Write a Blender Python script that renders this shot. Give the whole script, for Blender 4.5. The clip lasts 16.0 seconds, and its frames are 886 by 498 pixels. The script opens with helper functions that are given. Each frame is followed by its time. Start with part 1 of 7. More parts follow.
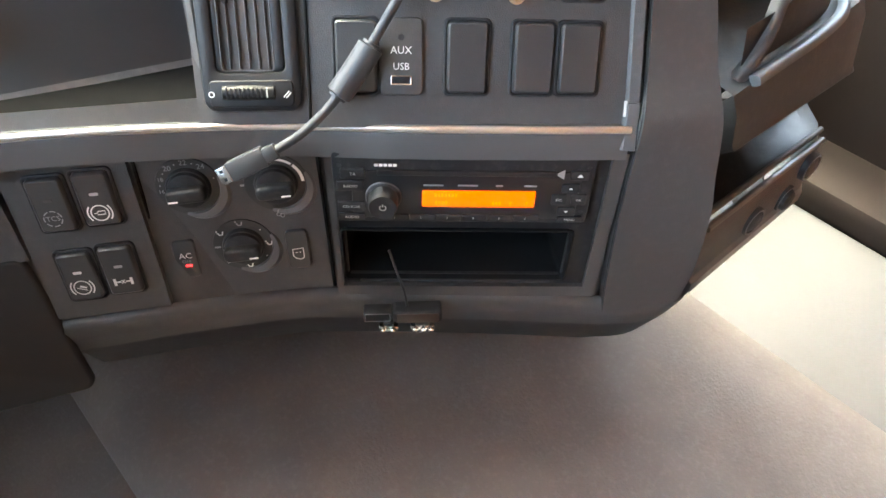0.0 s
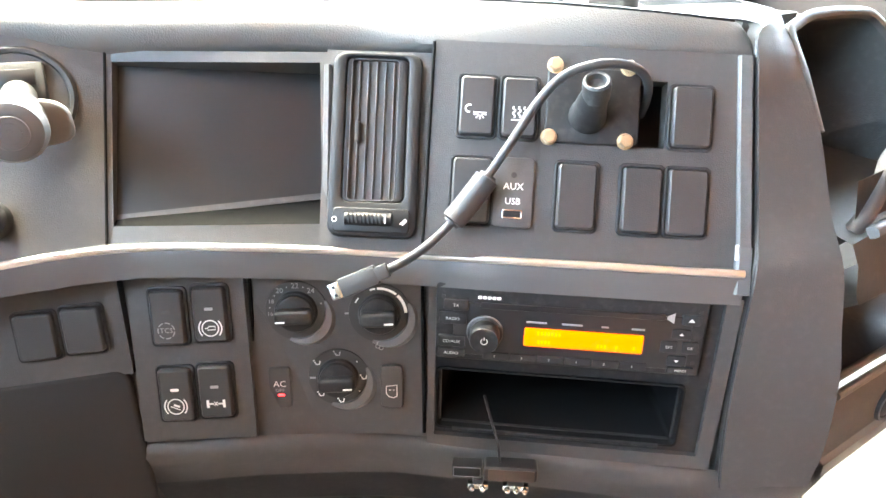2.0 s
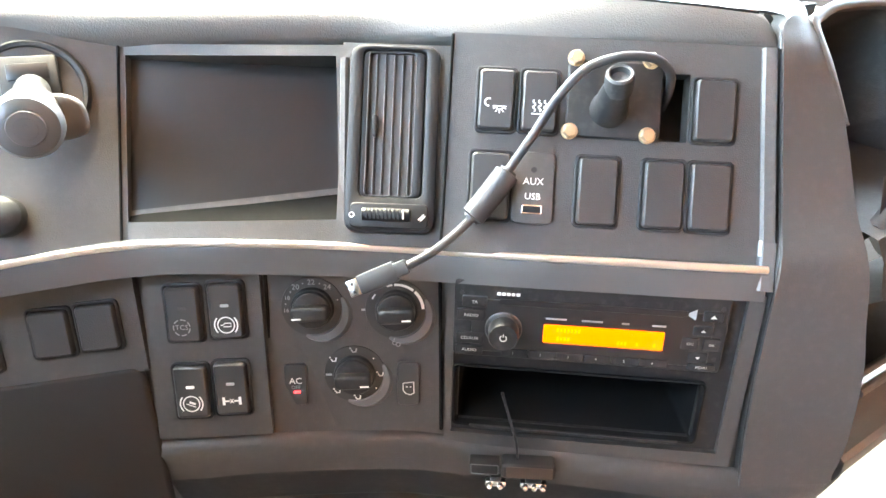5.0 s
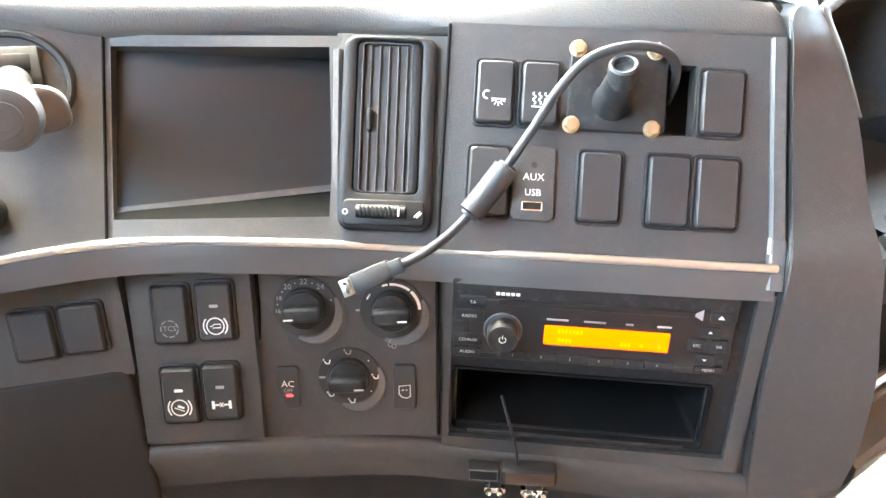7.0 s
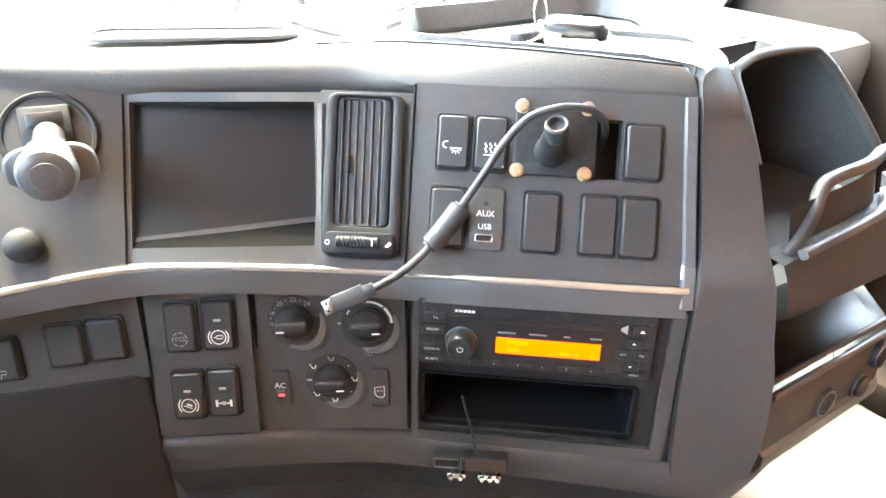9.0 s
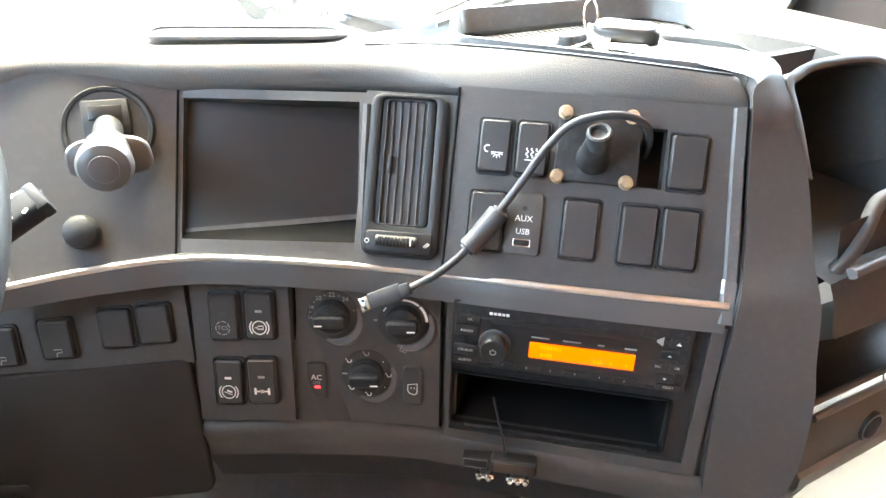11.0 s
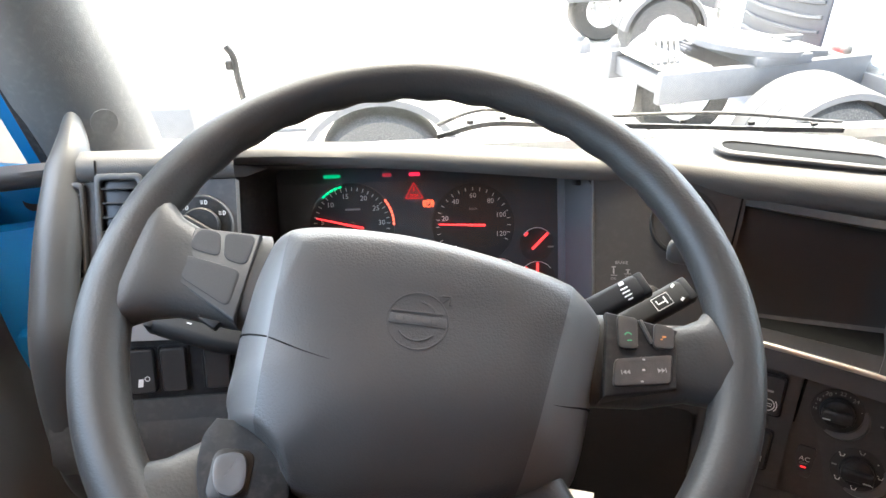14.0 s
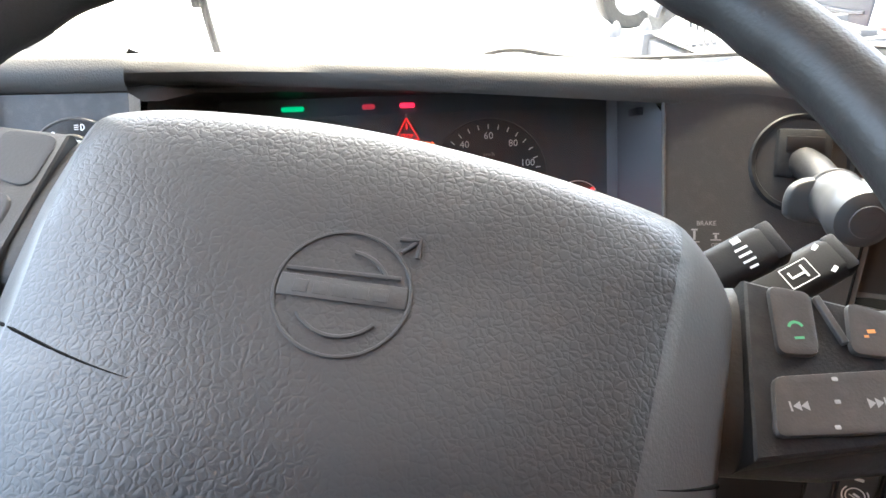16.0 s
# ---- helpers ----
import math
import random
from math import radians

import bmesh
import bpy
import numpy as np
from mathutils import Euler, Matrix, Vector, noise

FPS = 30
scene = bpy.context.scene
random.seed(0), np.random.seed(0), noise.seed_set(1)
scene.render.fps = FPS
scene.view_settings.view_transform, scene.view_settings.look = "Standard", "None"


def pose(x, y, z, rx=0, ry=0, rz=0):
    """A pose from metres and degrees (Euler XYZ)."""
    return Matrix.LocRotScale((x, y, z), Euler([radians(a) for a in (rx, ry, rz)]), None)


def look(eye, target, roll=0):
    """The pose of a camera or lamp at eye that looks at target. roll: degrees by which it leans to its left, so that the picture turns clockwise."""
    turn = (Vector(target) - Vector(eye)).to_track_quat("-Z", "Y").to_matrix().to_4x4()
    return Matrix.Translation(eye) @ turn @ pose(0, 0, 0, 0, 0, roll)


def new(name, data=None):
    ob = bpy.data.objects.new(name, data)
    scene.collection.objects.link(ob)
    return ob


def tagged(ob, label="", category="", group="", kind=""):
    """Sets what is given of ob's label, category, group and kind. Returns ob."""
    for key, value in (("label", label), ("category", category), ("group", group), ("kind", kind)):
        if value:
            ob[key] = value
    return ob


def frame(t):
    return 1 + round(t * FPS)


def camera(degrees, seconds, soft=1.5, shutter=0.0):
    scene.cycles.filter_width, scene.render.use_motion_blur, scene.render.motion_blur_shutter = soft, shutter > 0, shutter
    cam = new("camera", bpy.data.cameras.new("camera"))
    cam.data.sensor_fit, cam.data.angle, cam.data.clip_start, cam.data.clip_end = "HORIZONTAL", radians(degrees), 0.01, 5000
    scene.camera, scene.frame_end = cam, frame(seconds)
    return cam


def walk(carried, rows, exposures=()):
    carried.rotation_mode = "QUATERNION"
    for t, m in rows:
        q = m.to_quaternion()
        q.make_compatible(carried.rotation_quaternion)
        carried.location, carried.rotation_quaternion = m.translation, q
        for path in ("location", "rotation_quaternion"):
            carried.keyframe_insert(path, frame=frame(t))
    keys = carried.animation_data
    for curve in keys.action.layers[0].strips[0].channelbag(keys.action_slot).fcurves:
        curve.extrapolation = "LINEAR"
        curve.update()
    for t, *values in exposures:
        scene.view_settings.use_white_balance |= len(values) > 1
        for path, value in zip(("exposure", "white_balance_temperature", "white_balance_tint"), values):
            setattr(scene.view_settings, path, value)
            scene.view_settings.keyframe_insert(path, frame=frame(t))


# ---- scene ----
cam = camera(69.2, 16.0)
PATH = [
    (0, (-0.018, 0.057, 1.196), (0.946, 0.939, -0.319), 5.2),
    (0.5, (-0.015, 0.097, 1.087), (1.053, 1.17, -0.22), 3.3),
    (1, (-0.007, 0.072, 1.081), (1.036, 1.44, 0.061), 2.5),
    (1.5, (-0.019, 0.08, 1.088), (1.039, 1.464, 0.106), 2.3),
    (2, (-0.058, 0.04, 1.142), (1.006, 1.419, 0.159), 2.4),
    (2.5, (-0.056, 0.044, 1.145), (1.001, 1.418, 0.147), 2.4),
    (3, (-0.068, 0.042, 1.15), (0.983, 1.416, 0.146), 2.3),
    (3.5, (-0.066, 0.046, 1.146), (0.99, 1.413, 0.139), 2.3),
    (4, (-0.066, 0.046, 1.146), (0.987, 1.417, 0.14), 2.3),
    (6.5, (-0.056, 0.062, 1.131), (1.001, 1.435, 0.132), 2.3),
    (7, (-0.054, 0.06, 1.131), (0.999, 1.436, 0.132), 2.2),
    (7.5, (-0.055, 0.061, 1.134), (0.992, 1.416, 0.101), 2.3),
    (8, (-0.049, 0.06, 1.132), (1.005, 1.404, 0.092), 2.6),
    (8.5, (-0.047, 0.063, 1.133), (1.007, 1.395, 0.077), 2.7),
    (9, (-0.067, 0.002, 1.195), (0.976, 1.364, 0.167), 2.3),
    (11.5, (-0.062, -0.002, 1.208), (0.792, 1.465, 0.151), 2.0),
    (12, (-0.071, 0.0, 1.224), (0.709, 1.507, 0.166), 1.5),
    (12.5, (-0.11, -0.006, 1.242), (0.633, 1.52, 0.184), 1.2),
    (13, (-0.189, -0.028, 1.309), (0.422, 1.558, 0.256), 1.1),
    (13.5, (-0.283, -0.03, 1.325), (0.08, 1.639, 0.285), 0.3),
    (14, (-0.317, -0.002, 1.318), (-0.171, 1.709, 0.294), -0.6),
    (14.5, (-0.303, 0.026, 1.296), (-0.229, 1.744, 0.276), -1.8),
    (15, (-0.306, 0.048, 1.266), (-0.249, 1.767, 0.246), -2.2),
    (15.5, (-0.294, 0.117, 1.21), (-0.239, 1.83, 0.178), -2.5),
    (16, (-0.287, 0.153, 1.191), (-0.22, 1.865, 0.158), -2.0),
]
LIGHT = [(t, v, 6950 if t < 0.8 else 7050, -7 if t < 13.2 else -2) for t, v in ((0, 5.95), (0.5, 6.1), (1, 6.8), (1.5, 7.0), (2, 6.95), (4, 6.9), (8.5, 6.9), (9, 6.74), (11.5, 6.18), (12.5, 5.74), (13, 5.35), (13.5, 4.82), (14, 4.6), (16, 4.82))]
walk(cam, [(t, look(eye, target, roll)) for t, eye, target, roll in PATH], LIGHT)

# ---- world, sun ----
world = bpy.data.worlds.new("sky")
scene.world = world
world.use_nodes = True
wn = world.node_tree.nodes
sky = wn.new("ShaderNodeTexSky")
sky.sky_type, sky.sun_disc = "NISHITA", False
sky.sun_elevation, sky.sun_rotation = radians(72), radians(11)
sky.air_density, sky.dust_density, sky.ozone_density = 0.7, 5.0, 0.6
world.node_tree.links.new(sky.outputs[0], wn["Background"].inputs[0])
wn["Background"].inputs[1].default_value = 0.17
sun = new("sun", bpy.data.lights.new("sun", "SUN"))
sun.data.energy, sun.data.angle, sun.data.color = 0.5, radians(24), (1.0, 0.95, 0.88)
sun.matrix_world = look((0, 0, 0), (-0.06, -0.30, -0.95))

# ---- building helpers ----
def face_frame(o, yaw, el, roll=0.0):
    """A panel's own frame: x along it, y up it, z out of it. yaw 0 faces the back wall, + turns it to the left seat."""
    a, b = radians(yaw), radians(el)
    n = Vector((-math.sin(a) * math.cos(b), -math.cos(a) * math.cos(b), math.sin(b)))
    u = Vector((math.cos(a), -math.sin(a), 0))
    v = n.cross(u)
    c, s = math.cos(radians(roll)), math.sin(radians(roll))
    u, v = c * u + s * v, c * v - s * u
    m = Matrix((u, v, n)).transposed().to_4x4()
    m.translation = Vector(o)
    return m


def at(x, y, z=0.0, rz=0.0):
    return pose(x, y, z, 0, 0, rz)


def thing(name, m, label, category, group="", kind=""):
    ob = new(name)
    ob.empty_display_size = 0.02
    ob.matrix_world = m
    return tagged(ob, label, category, group, kind)


def part(name, bm, material, parent=None, label="", m=None, angle=35, kind=""):
    """Links a bmesh as one mesh object under a thing or a part."""
    if m is not None:
        bm.transform(m)
    me = bpy.data.meshes.new(name)
    bm.normal_update()
    bm.to_mesh(me)
    bm.free()
    me.polygons.foreach_set("use_smooth", [True] * len(me.polygons))
    me.set_sharp_from_angle(angle=radians(angle))
    me.materials.append(material)
    ob = new(name, me)
    ob.parent = parent
    return tagged(ob, label, kind=kind)


def loft(rows, closed=False, cap=False):
    """A skin through rows of points (all rows alike in count)."""
    bm = bmesh.new()
    vs = [[bm.verts.new(p) for p in r] for r in rows]
    n = len(vs[0])
    for a, b in zip(vs, vs[1:]):
        for i in range(n if closed else n - 1):
            j = (i + 1) % n
            bm.faces.new((a[i], a[j], b[j], b[i]))
    if cap:
        bm.faces.new(list(reversed(vs[0])))
        bm.faces.new(vs[-1])
    bmesh.ops.recalc_face_normals(bm, faces=bm.faces)
    return bm


def join(*bms):
    """Several bmeshes as one."""
    out = bms[0]
    for b in bms[1:]:
        me = bpy.data.meshes.new("tmp")
        b.to_mesh(me)
        b.free()
        out.from_mesh(me)
        bpy.data.meshes.remove(me)
    return out


def moved(bm, m):
    bm.transform(m)
    return bm


def outline(w, h, r, seg=5):
    """A rounded rectangle round the origin."""
    r = max(1e-5, min(r, w / 2 - 1e-5, h / 2 - 1e-5))
    pts = []
    for cx, cy, a0 in ((w / 2 - r, h / 2 - r, 0), (-w / 2 + r, h / 2 - r, 90), (-w / 2 + r, -h / 2 + r, 180), (w / 2 - r, -h / 2 + r, 270)):
        for k in range(seg + 1):
            a = radians(a0 + 90 * k / seg)
            pts.append((cx + r * math.cos(a), cy + r * math.sin(a)))
    return pts


def plate(w, h, d, r=0.003, bev=0.001, seg=4, m=None, z0=0.0, rings=None):
    """A rounded slab from z0 to z0 + d, with softened upper edges; rings: (inset, z) after the edge, for dished tops."""
    prof = [(0, z0), (0, z0 + d - bev)]
    prof += [(bev * (1 - math.cos(radians(a))), z0 + d - bev + bev * math.sin(radians(a))) for a in (30, 60, 90)]
    prof += list(rings or ())
    rows = []
    for inset, z in prof:
        rows.append([(x, y, z) for x, y in outline(w - 2 * inset, h - 2 * inset, r - inset, seg)])
    bm = loft(rows, closed=True, cap=True)
    return moved(bm, m) if m is not None else bm


def ring_plate(w, h, wi, hi, d, r=0.004, ri=0.002, bev=0.001, seg=4, m=None, off=(0, 0)):
    """A frame: a rounded slab with a rounded hole."""
    prof = [(0, 0, 0), (0, d - bev, 0), (bev * 0.3, d - bev * 0.3, 0), (bev, d, 0), (bev, d, 1), (bev * 0.3, d - bev * 0.3, 1), (0, d - bev, 1), (0, 0, 1)]
    rows = []
    for inset, z, inner in prof:
        if inner:
            rows.append([(x + off[0], y + off[1], z) for x, y in outline(wi + 2 * inset, hi + 2 * inset, ri + inset, seg)])
        else:
            rows.append([(x, y, z) for x, y in outline(w - 2 * inset, h - 2 * inset, r - inset, seg)])
    rows.append(rows[0])
    bm = loft(rows, closed=True)
    bmesh.ops.remove_doubles(bm, verts=bm.verts, dist=1e-6)
    return moved(bm, m) if m is not None else bm


def holed(us, vs, holes, depth=0.012, m=None):
    """A face on z = 0 over the grid us x vs, without the cells whose middle lies in a hole, with walls down into the holes."""
    bm = bmesh.new()
    us, vs = sorted(set([*us, *[h[0] for h in holes], *[h[1] for h in holes]])), sorted(set([*vs, *[h[2] for h in holes], *[h[3] for h in holes]]))
    grid = {}

    def vert(i, j, z):
        key = (i, j, z)
        if key not in grid:
            grid[key] = bm.verts.new((us[i], vs[j], z))
        return grid[key]

    def solid(i, j):
        if not (0 <= i < len(us) - 1 and 0 <= j < len(vs) - 1):
            return False
        cx, cy = (us[i] + us[i + 1]) / 2, (vs[j] + vs[j + 1]) / 2
        return not any(a < cx < b and c < cy < d for a, b, c, d in holes)

    for i in range(len(us) - 1):
        for j in range(len(vs) - 1):
            if not solid(i, j):
                continue
            bm.faces.new((vert(i, j, 0), vert(i + 1, j, 0), vert(i + 1, j + 1, 0), vert(i, j + 1, 0)))
            for di, dj, e in ((-1, 0, ((i, j + 1), (i, j))), (1, 0, ((i + 1, j), (i + 1, j + 1))), (0, -1, ((i, j), (i + 1, j))), (0, 1, ((i + 1, j + 1), (i, j + 1)))):
                if not solid(i + di, j + dj):
                    a, b = e
                    bm.faces.new((vert(*b, 0), vert(*a, 0), vert(*a, -depth), vert(*b, -depth)))
    return moved(bm, m) if m is not None else bm


def lathe(profile, seg=32, m=None, cap=True):
    """Turned round z from (radius, z) pairs."""
    rows = [[(r * math.cos(2 * math.pi * k / seg), r * math.sin(2 * math.pi * k / seg), z) for k in range(seg)] for r, z in profile]
    bm = loft(rows, closed=True, cap=cap)
    return moved(bm, m) if m is not None else bm


def curve(pts, n=8):
    """Points along a smooth line through pts."""
    p = [Vector(q) for q in pts]
    p = [2 * p[0] - p[1], *p, 2 * p[-1] - p[-2]]
    out = []
    for a, b, c, d in zip(p, p[1:], p[2:], p[3:]):
        for k in range(n):
            t = k / n
            out.append(0.5 * (2 * b + (c - a) * t + (2 * a - 5 * b + 4 * c - d) * t * t + (3 * b - a - 3 * c + d) * t**3))
    out.append(p[-2].copy())
    return out


def sweep(path, section, up=None, cap=True, closed=False):
    """A section (points in x, y) carried along a path; x lies across, y along up. section may be a function of the place 0..1."""
    path = [Vector(q) for q in path]
    rows, n = [], len(path)
    u0 = Vector(up) if up is not None else None
    side = None
    for i, q in enumerate(path):
        if closed:
            t = (path[(i + 1) % n] - path[i - 1]).normalized()
        else:
            t = (path[min(i + 1, n - 1)] - path[max(i - 1, 0)]).normalized()
        if u0 is not None:
            s = t.cross(u0).normalized()
        else:
            if side is None:
                side = t.cross(Vector((0, 0, 1)) if abs(t.z) < 0.9 else Vector((1, 0, 0)))
            s = (side - t * side.dot(t)).normalized()
            side = s
        w = s.cross(t).normalized()
        sec = section(i / (n - 1)) if callable(section) else section
        rows.append([q + s * x + w * y for x, y in sec])
    if closed:
        rows.append(rows[0])
    bm = loft(rows, closed=True, cap=cap and not closed)
    if closed:
        bmesh.ops.remove_doubles(bm, verts=bm.verts, dist=1e-7)
    return bm


def signs(name, bm, material_, parent, m=None):
    """Each loose island of a drawn sign becomes a part of its own."""
    bm.verts.index_update()
    left = set(bm.verts)
    islands = []
    while left:
        todo, seen = [left.pop()], set()
        while todo:
            v = todo.pop()
            seen.add(v.index)
            for e_ in v.link_edges:
                o = e_.other_vert(v)
                if o in left:
                    left.discard(o)
                    todo.append(o)
        islands.append(seen)
    for seen in islands:
        b = bm.copy()
        b.verts.ensure_lookup_table()
        bmesh.ops.delete(b, geom=[v for v in b.verts if v.index not in seen], context="VERTS")
        part(name, b, material_, parent, m=m)
    bm.free()


def disc(r, seg=10, ry=None):
    ry = ry or r
    return [(r * math.cos(2 * math.pi * k / seg), ry * math.sin(2 * math.pi * k / seg)) for k in range(seg)]


def tube(path, r, seg=10, up=None):
    if callable(r):
        return sweep(path, lambda t: disc(r(t), seg), up)
    return sweep(path, disc(r, seg), up)


def box(x0, x1, y0, y1, z0, z1, bev=0.0, m=None, seg=2):
    bm = bmesh.new()
    bmesh.ops.create_cube(bm, size=1.0)
    bm.transform(Matrix.Translation(((x0 + x1) / 2, (y0 + y1) / 2, (z0 + z1) / 2)) @ Matrix.Diagonal((x1 - x0, y1 - y0, z1 - z0, 1)))
    if bev:
        bmesh.ops.bevel(bm, geom=bm.edges[:] + bm.verts[:], offset=bev, segments=seg, profile=0.5, affect="EDGES")
    return moved(bm, m) if m is not None else bm


def ribbon(pts, w, z=0.0, closed=False):
    """A printed line of width w on z."""
    p = [Vector((x, y, 0)) for x, y in pts]
    n = len(p)
    bm = bmesh.new()
    rows = []
    for i in range(n):
        a = p[(i - 1) % n] if closed or i else p[i]
        b = p[(i + 1) % n] if closed or i < n - 1 else p[i]
        t = (b - a).normalized()
        s = Vector((-t.y, t.x, 0)) * (w / 2)
        rows.append((bm.verts.new(p[i] + s + Vector((0, 0, z))), bm.verts.new(p[i] - s + Vector((0, 0, z)))))
    for i in range(n if closed else n - 1):
        a, b = rows[i], rows[(i + 1) % n]
        bm.faces.new((a[0], a[1], b[1], b[0]))
    return bm


def arc(cx, cy, r, a0, a1, n=14):
    return [(cx + r * math.cos(radians(a0 + (a1 - a0) * k / n)), cy + r * math.sin(radians(a0 + (a1 - a0) * k / n))) for k in range(n + 1)]


def poly(pts, z=0.0):
    bm = bmesh.new()
    f = bm.faces.new([bm.verts.new((x, y, z)) for x, y in pts])
    bmesh.ops.triangulate(bm, faces=[f])
    return bm


def words(text, size, m=None, align="CENTER"):
    """Lettering in the built-in font, flat on z = 0."""
    cu = bpy.data.curves.new("words", "FONT")
    cu.body, cu.size, cu.align_x, cu.align_y, cu.resolution_u = text, size, align, "CENTER", 2
    ob = bpy.data.objects.new("words", cu)
    scene.collection.objects.link(ob)
    me = bpy.data.meshes.new_from_object(ob.evaluated_get(bpy.context.evaluated_depsgraph_get()))
    bm = bmesh.new()
    bm.from_mesh(me)
    bpy.data.objects.remove(ob)
    bpy.data.curves.remove(cu)
    bpy.data.meshes.remove(me)
    return moved(bm, m) if m is not None else bm


# ---- materials ----
def material(name, colour, rough=0.5, metal=0.0, grain=0.0, grain_size=400, mottle=0.15, mottle_size=14, dust=0.0, coat=0.0, spec=0.5, voronoi=False, emit=None, strength=0.0, wear=0.0):
    """Colour with broad mottling, fine relief, and a dust film that settles unevenly."""
    mt = bpy.data.materials.new(name)
    mt.use_nodes = True
    nt = mt.node_tree
    nd, ln = nt.nodes, nt.links
    b = nd["Principled BSDF"]
    b.inputs["Roughness"].default_value, b.inputs["Metallic"].default_value = rough, metal
    b.inputs["Specular IOR Level"].default_value, b.inputs["Coat Weight"].default_value = spec, coat
    co = nd.new("ShaderNodeTexCoord")
    src = co.outputs["Object"]
    n1 = nd.new("ShaderNodeTexNoise")
    n1.inputs["Scale"].default_value, n1.inputs["Detail"].default_value = mottle_size, 6
    ln.new(src, n1.inputs["Vector"])
    mix = nd.new("ShaderNodeMix")
    mix.data_type = "RGBA"
    mix.inputs["A"].default_value = (*[c * (1 - mottle) for c in colour], 1)
    mix.inputs["B"].default_value = (*[min(1, c * (1 + mottle)) for c in colour], 1)
    ln.new(n1.outputs["Fac"], mix.inputs["Factor"])
    out = mix.outputs["Result"]
    if dust:
        n2 = nd.new("ShaderNodeTexNoise")
        n2.inputs["Scale"].default_value, n2.inputs["Detail"].default_value = 160, 8
        ln.new(src, n2.inputs["Vector"])
        ramp = nd.new("ShaderNodeMapRange")
        ramp.inputs["From Min"].default_value, ramp.inputs["From Max"].default_value = 0.5, 0.8
        ramp.inputs["To Max"].default_value = dust
        ln.new(n2.outputs["Fac"], ramp.inputs["Value"])
        m2 = nd.new("ShaderNodeMix")
        m2.data_type = "RGBA"
        m2.inputs["B"].default_value = (0.42, 0.4, 0.37, 1)
        ln.new(ramp.outputs["Result"], m2.inputs["Factor"])
        ln.new(out, m2.inputs["A"])
        out = m2.outputs["Result"]
    ln.new(out, b.inputs["Base Color"])
    rr = nd.new("ShaderNodeMapRange")
    rr.inputs["To Min"].default_value, rr.inputs["To Max"].default_value = max(0.02, rough - 0.08 - wear), min(1, rough + 0.08 + wear)
    ln.new(n1.outputs["Fac"], rr.inputs["Value"])
    ln.new(rr.outputs["Result"], b.inputs["Roughness"])
    if grain:
        if voronoi:
            g = nd.new("ShaderNodeTexVoronoi")
            g.feature = "DISTANCE_TO_EDGE"
            groove = nd.new("ShaderNodeMapRange")
            groove.inputs["From Max"].default_value = 0.22
            ln.new(g.outputs["Distance"], groove.inputs["Value"])
            gout = groove.outputs["Result"]
        else:
            g = nd.new("ShaderNodeTexNoise")
            g.inputs["Detail"].default_value = 3
            gout = g.outputs["Fac"]
        g.inputs["Scale"].default_value = grain_size
        if voronoi:
            bend = nd.new("ShaderNodeTexNoise")
            bend.inputs["Scale"].default_value, bend.inputs["Detail"].default_value = grain_size * 0.8, 2
            ln.new(src, bend.inputs["Vector"])
            add = nd.new("ShaderNodeVectorMath")
            add.operation = "MULTIPLY_ADD"
            add.inputs[1].default_value = (0.0022, 0.0022, 0.0022)
            ln.new(bend.outputs["Color"], add.inputs[0])
            ln.new(src, add.inputs[2])
            ln.new(add.outputs[0], g.inputs["Vector"])
        else:
            ln.new(src, g.inputs["Vector"])
        bp = nd.new("ShaderNodeBump")
        bp.inputs["Strength"].default_value, bp.inputs["Distance"].default_value = grain, 0.001
        ln.new(gout, bp.inputs["Height"])
        ln.new(bp.outputs["Normal"], b.inputs["Normal"])
    if emit:
        b.inputs["Emission Color"].default_value = (*emit, 1)
        b.inputs["Emission Strength"].default_value = strength
    return mt


def glass(name, tint=(1, 1, 1)):
    mt = bpy.data.materials.new(name)
    mt.use_nodes = True
    nd, ln = mt.node_tree.nodes, mt.node_tree.links
    tr, gl, mx, lw = nd.new("ShaderNodeBsdfTransparent"), nd.new("ShaderNodeBsdfGlossy"), nd.new("ShaderNodeMixShader"), nd.new("ShaderNodeLayerWeight")
    pw, fr = nd.new("ShaderNodeMath"), nd.new("ShaderNodeMath")
    tr.inputs["Color"].default_value = (*tint, 1)
    gl.inputs["Roughness"].default_value = 0.02
    lw.inputs["Blend"].default_value = 0.5
    pw.operation, fr.operation = "POWER", "MULTIPLY_ADD"
    pw.inputs[1].default_value, fr.inputs[1].default_value, fr.inputs[2].default_value = 5.0, 0.92, 0.04
    ln.new(lw.outputs["Facing"], pw.inputs[0])
    ln.new(pw.outputs[0], fr.inputs[0])
    ln.new(fr.outputs[0], mx.inputs[0])
    ln.new(tr.outputs[0], mx.inputs[1])
    ln.new(gl.outputs[0], mx.inputs[2])
    ln.new(mx.outputs[0], nd["Material Output"].inputs["Surface"])
    return mt


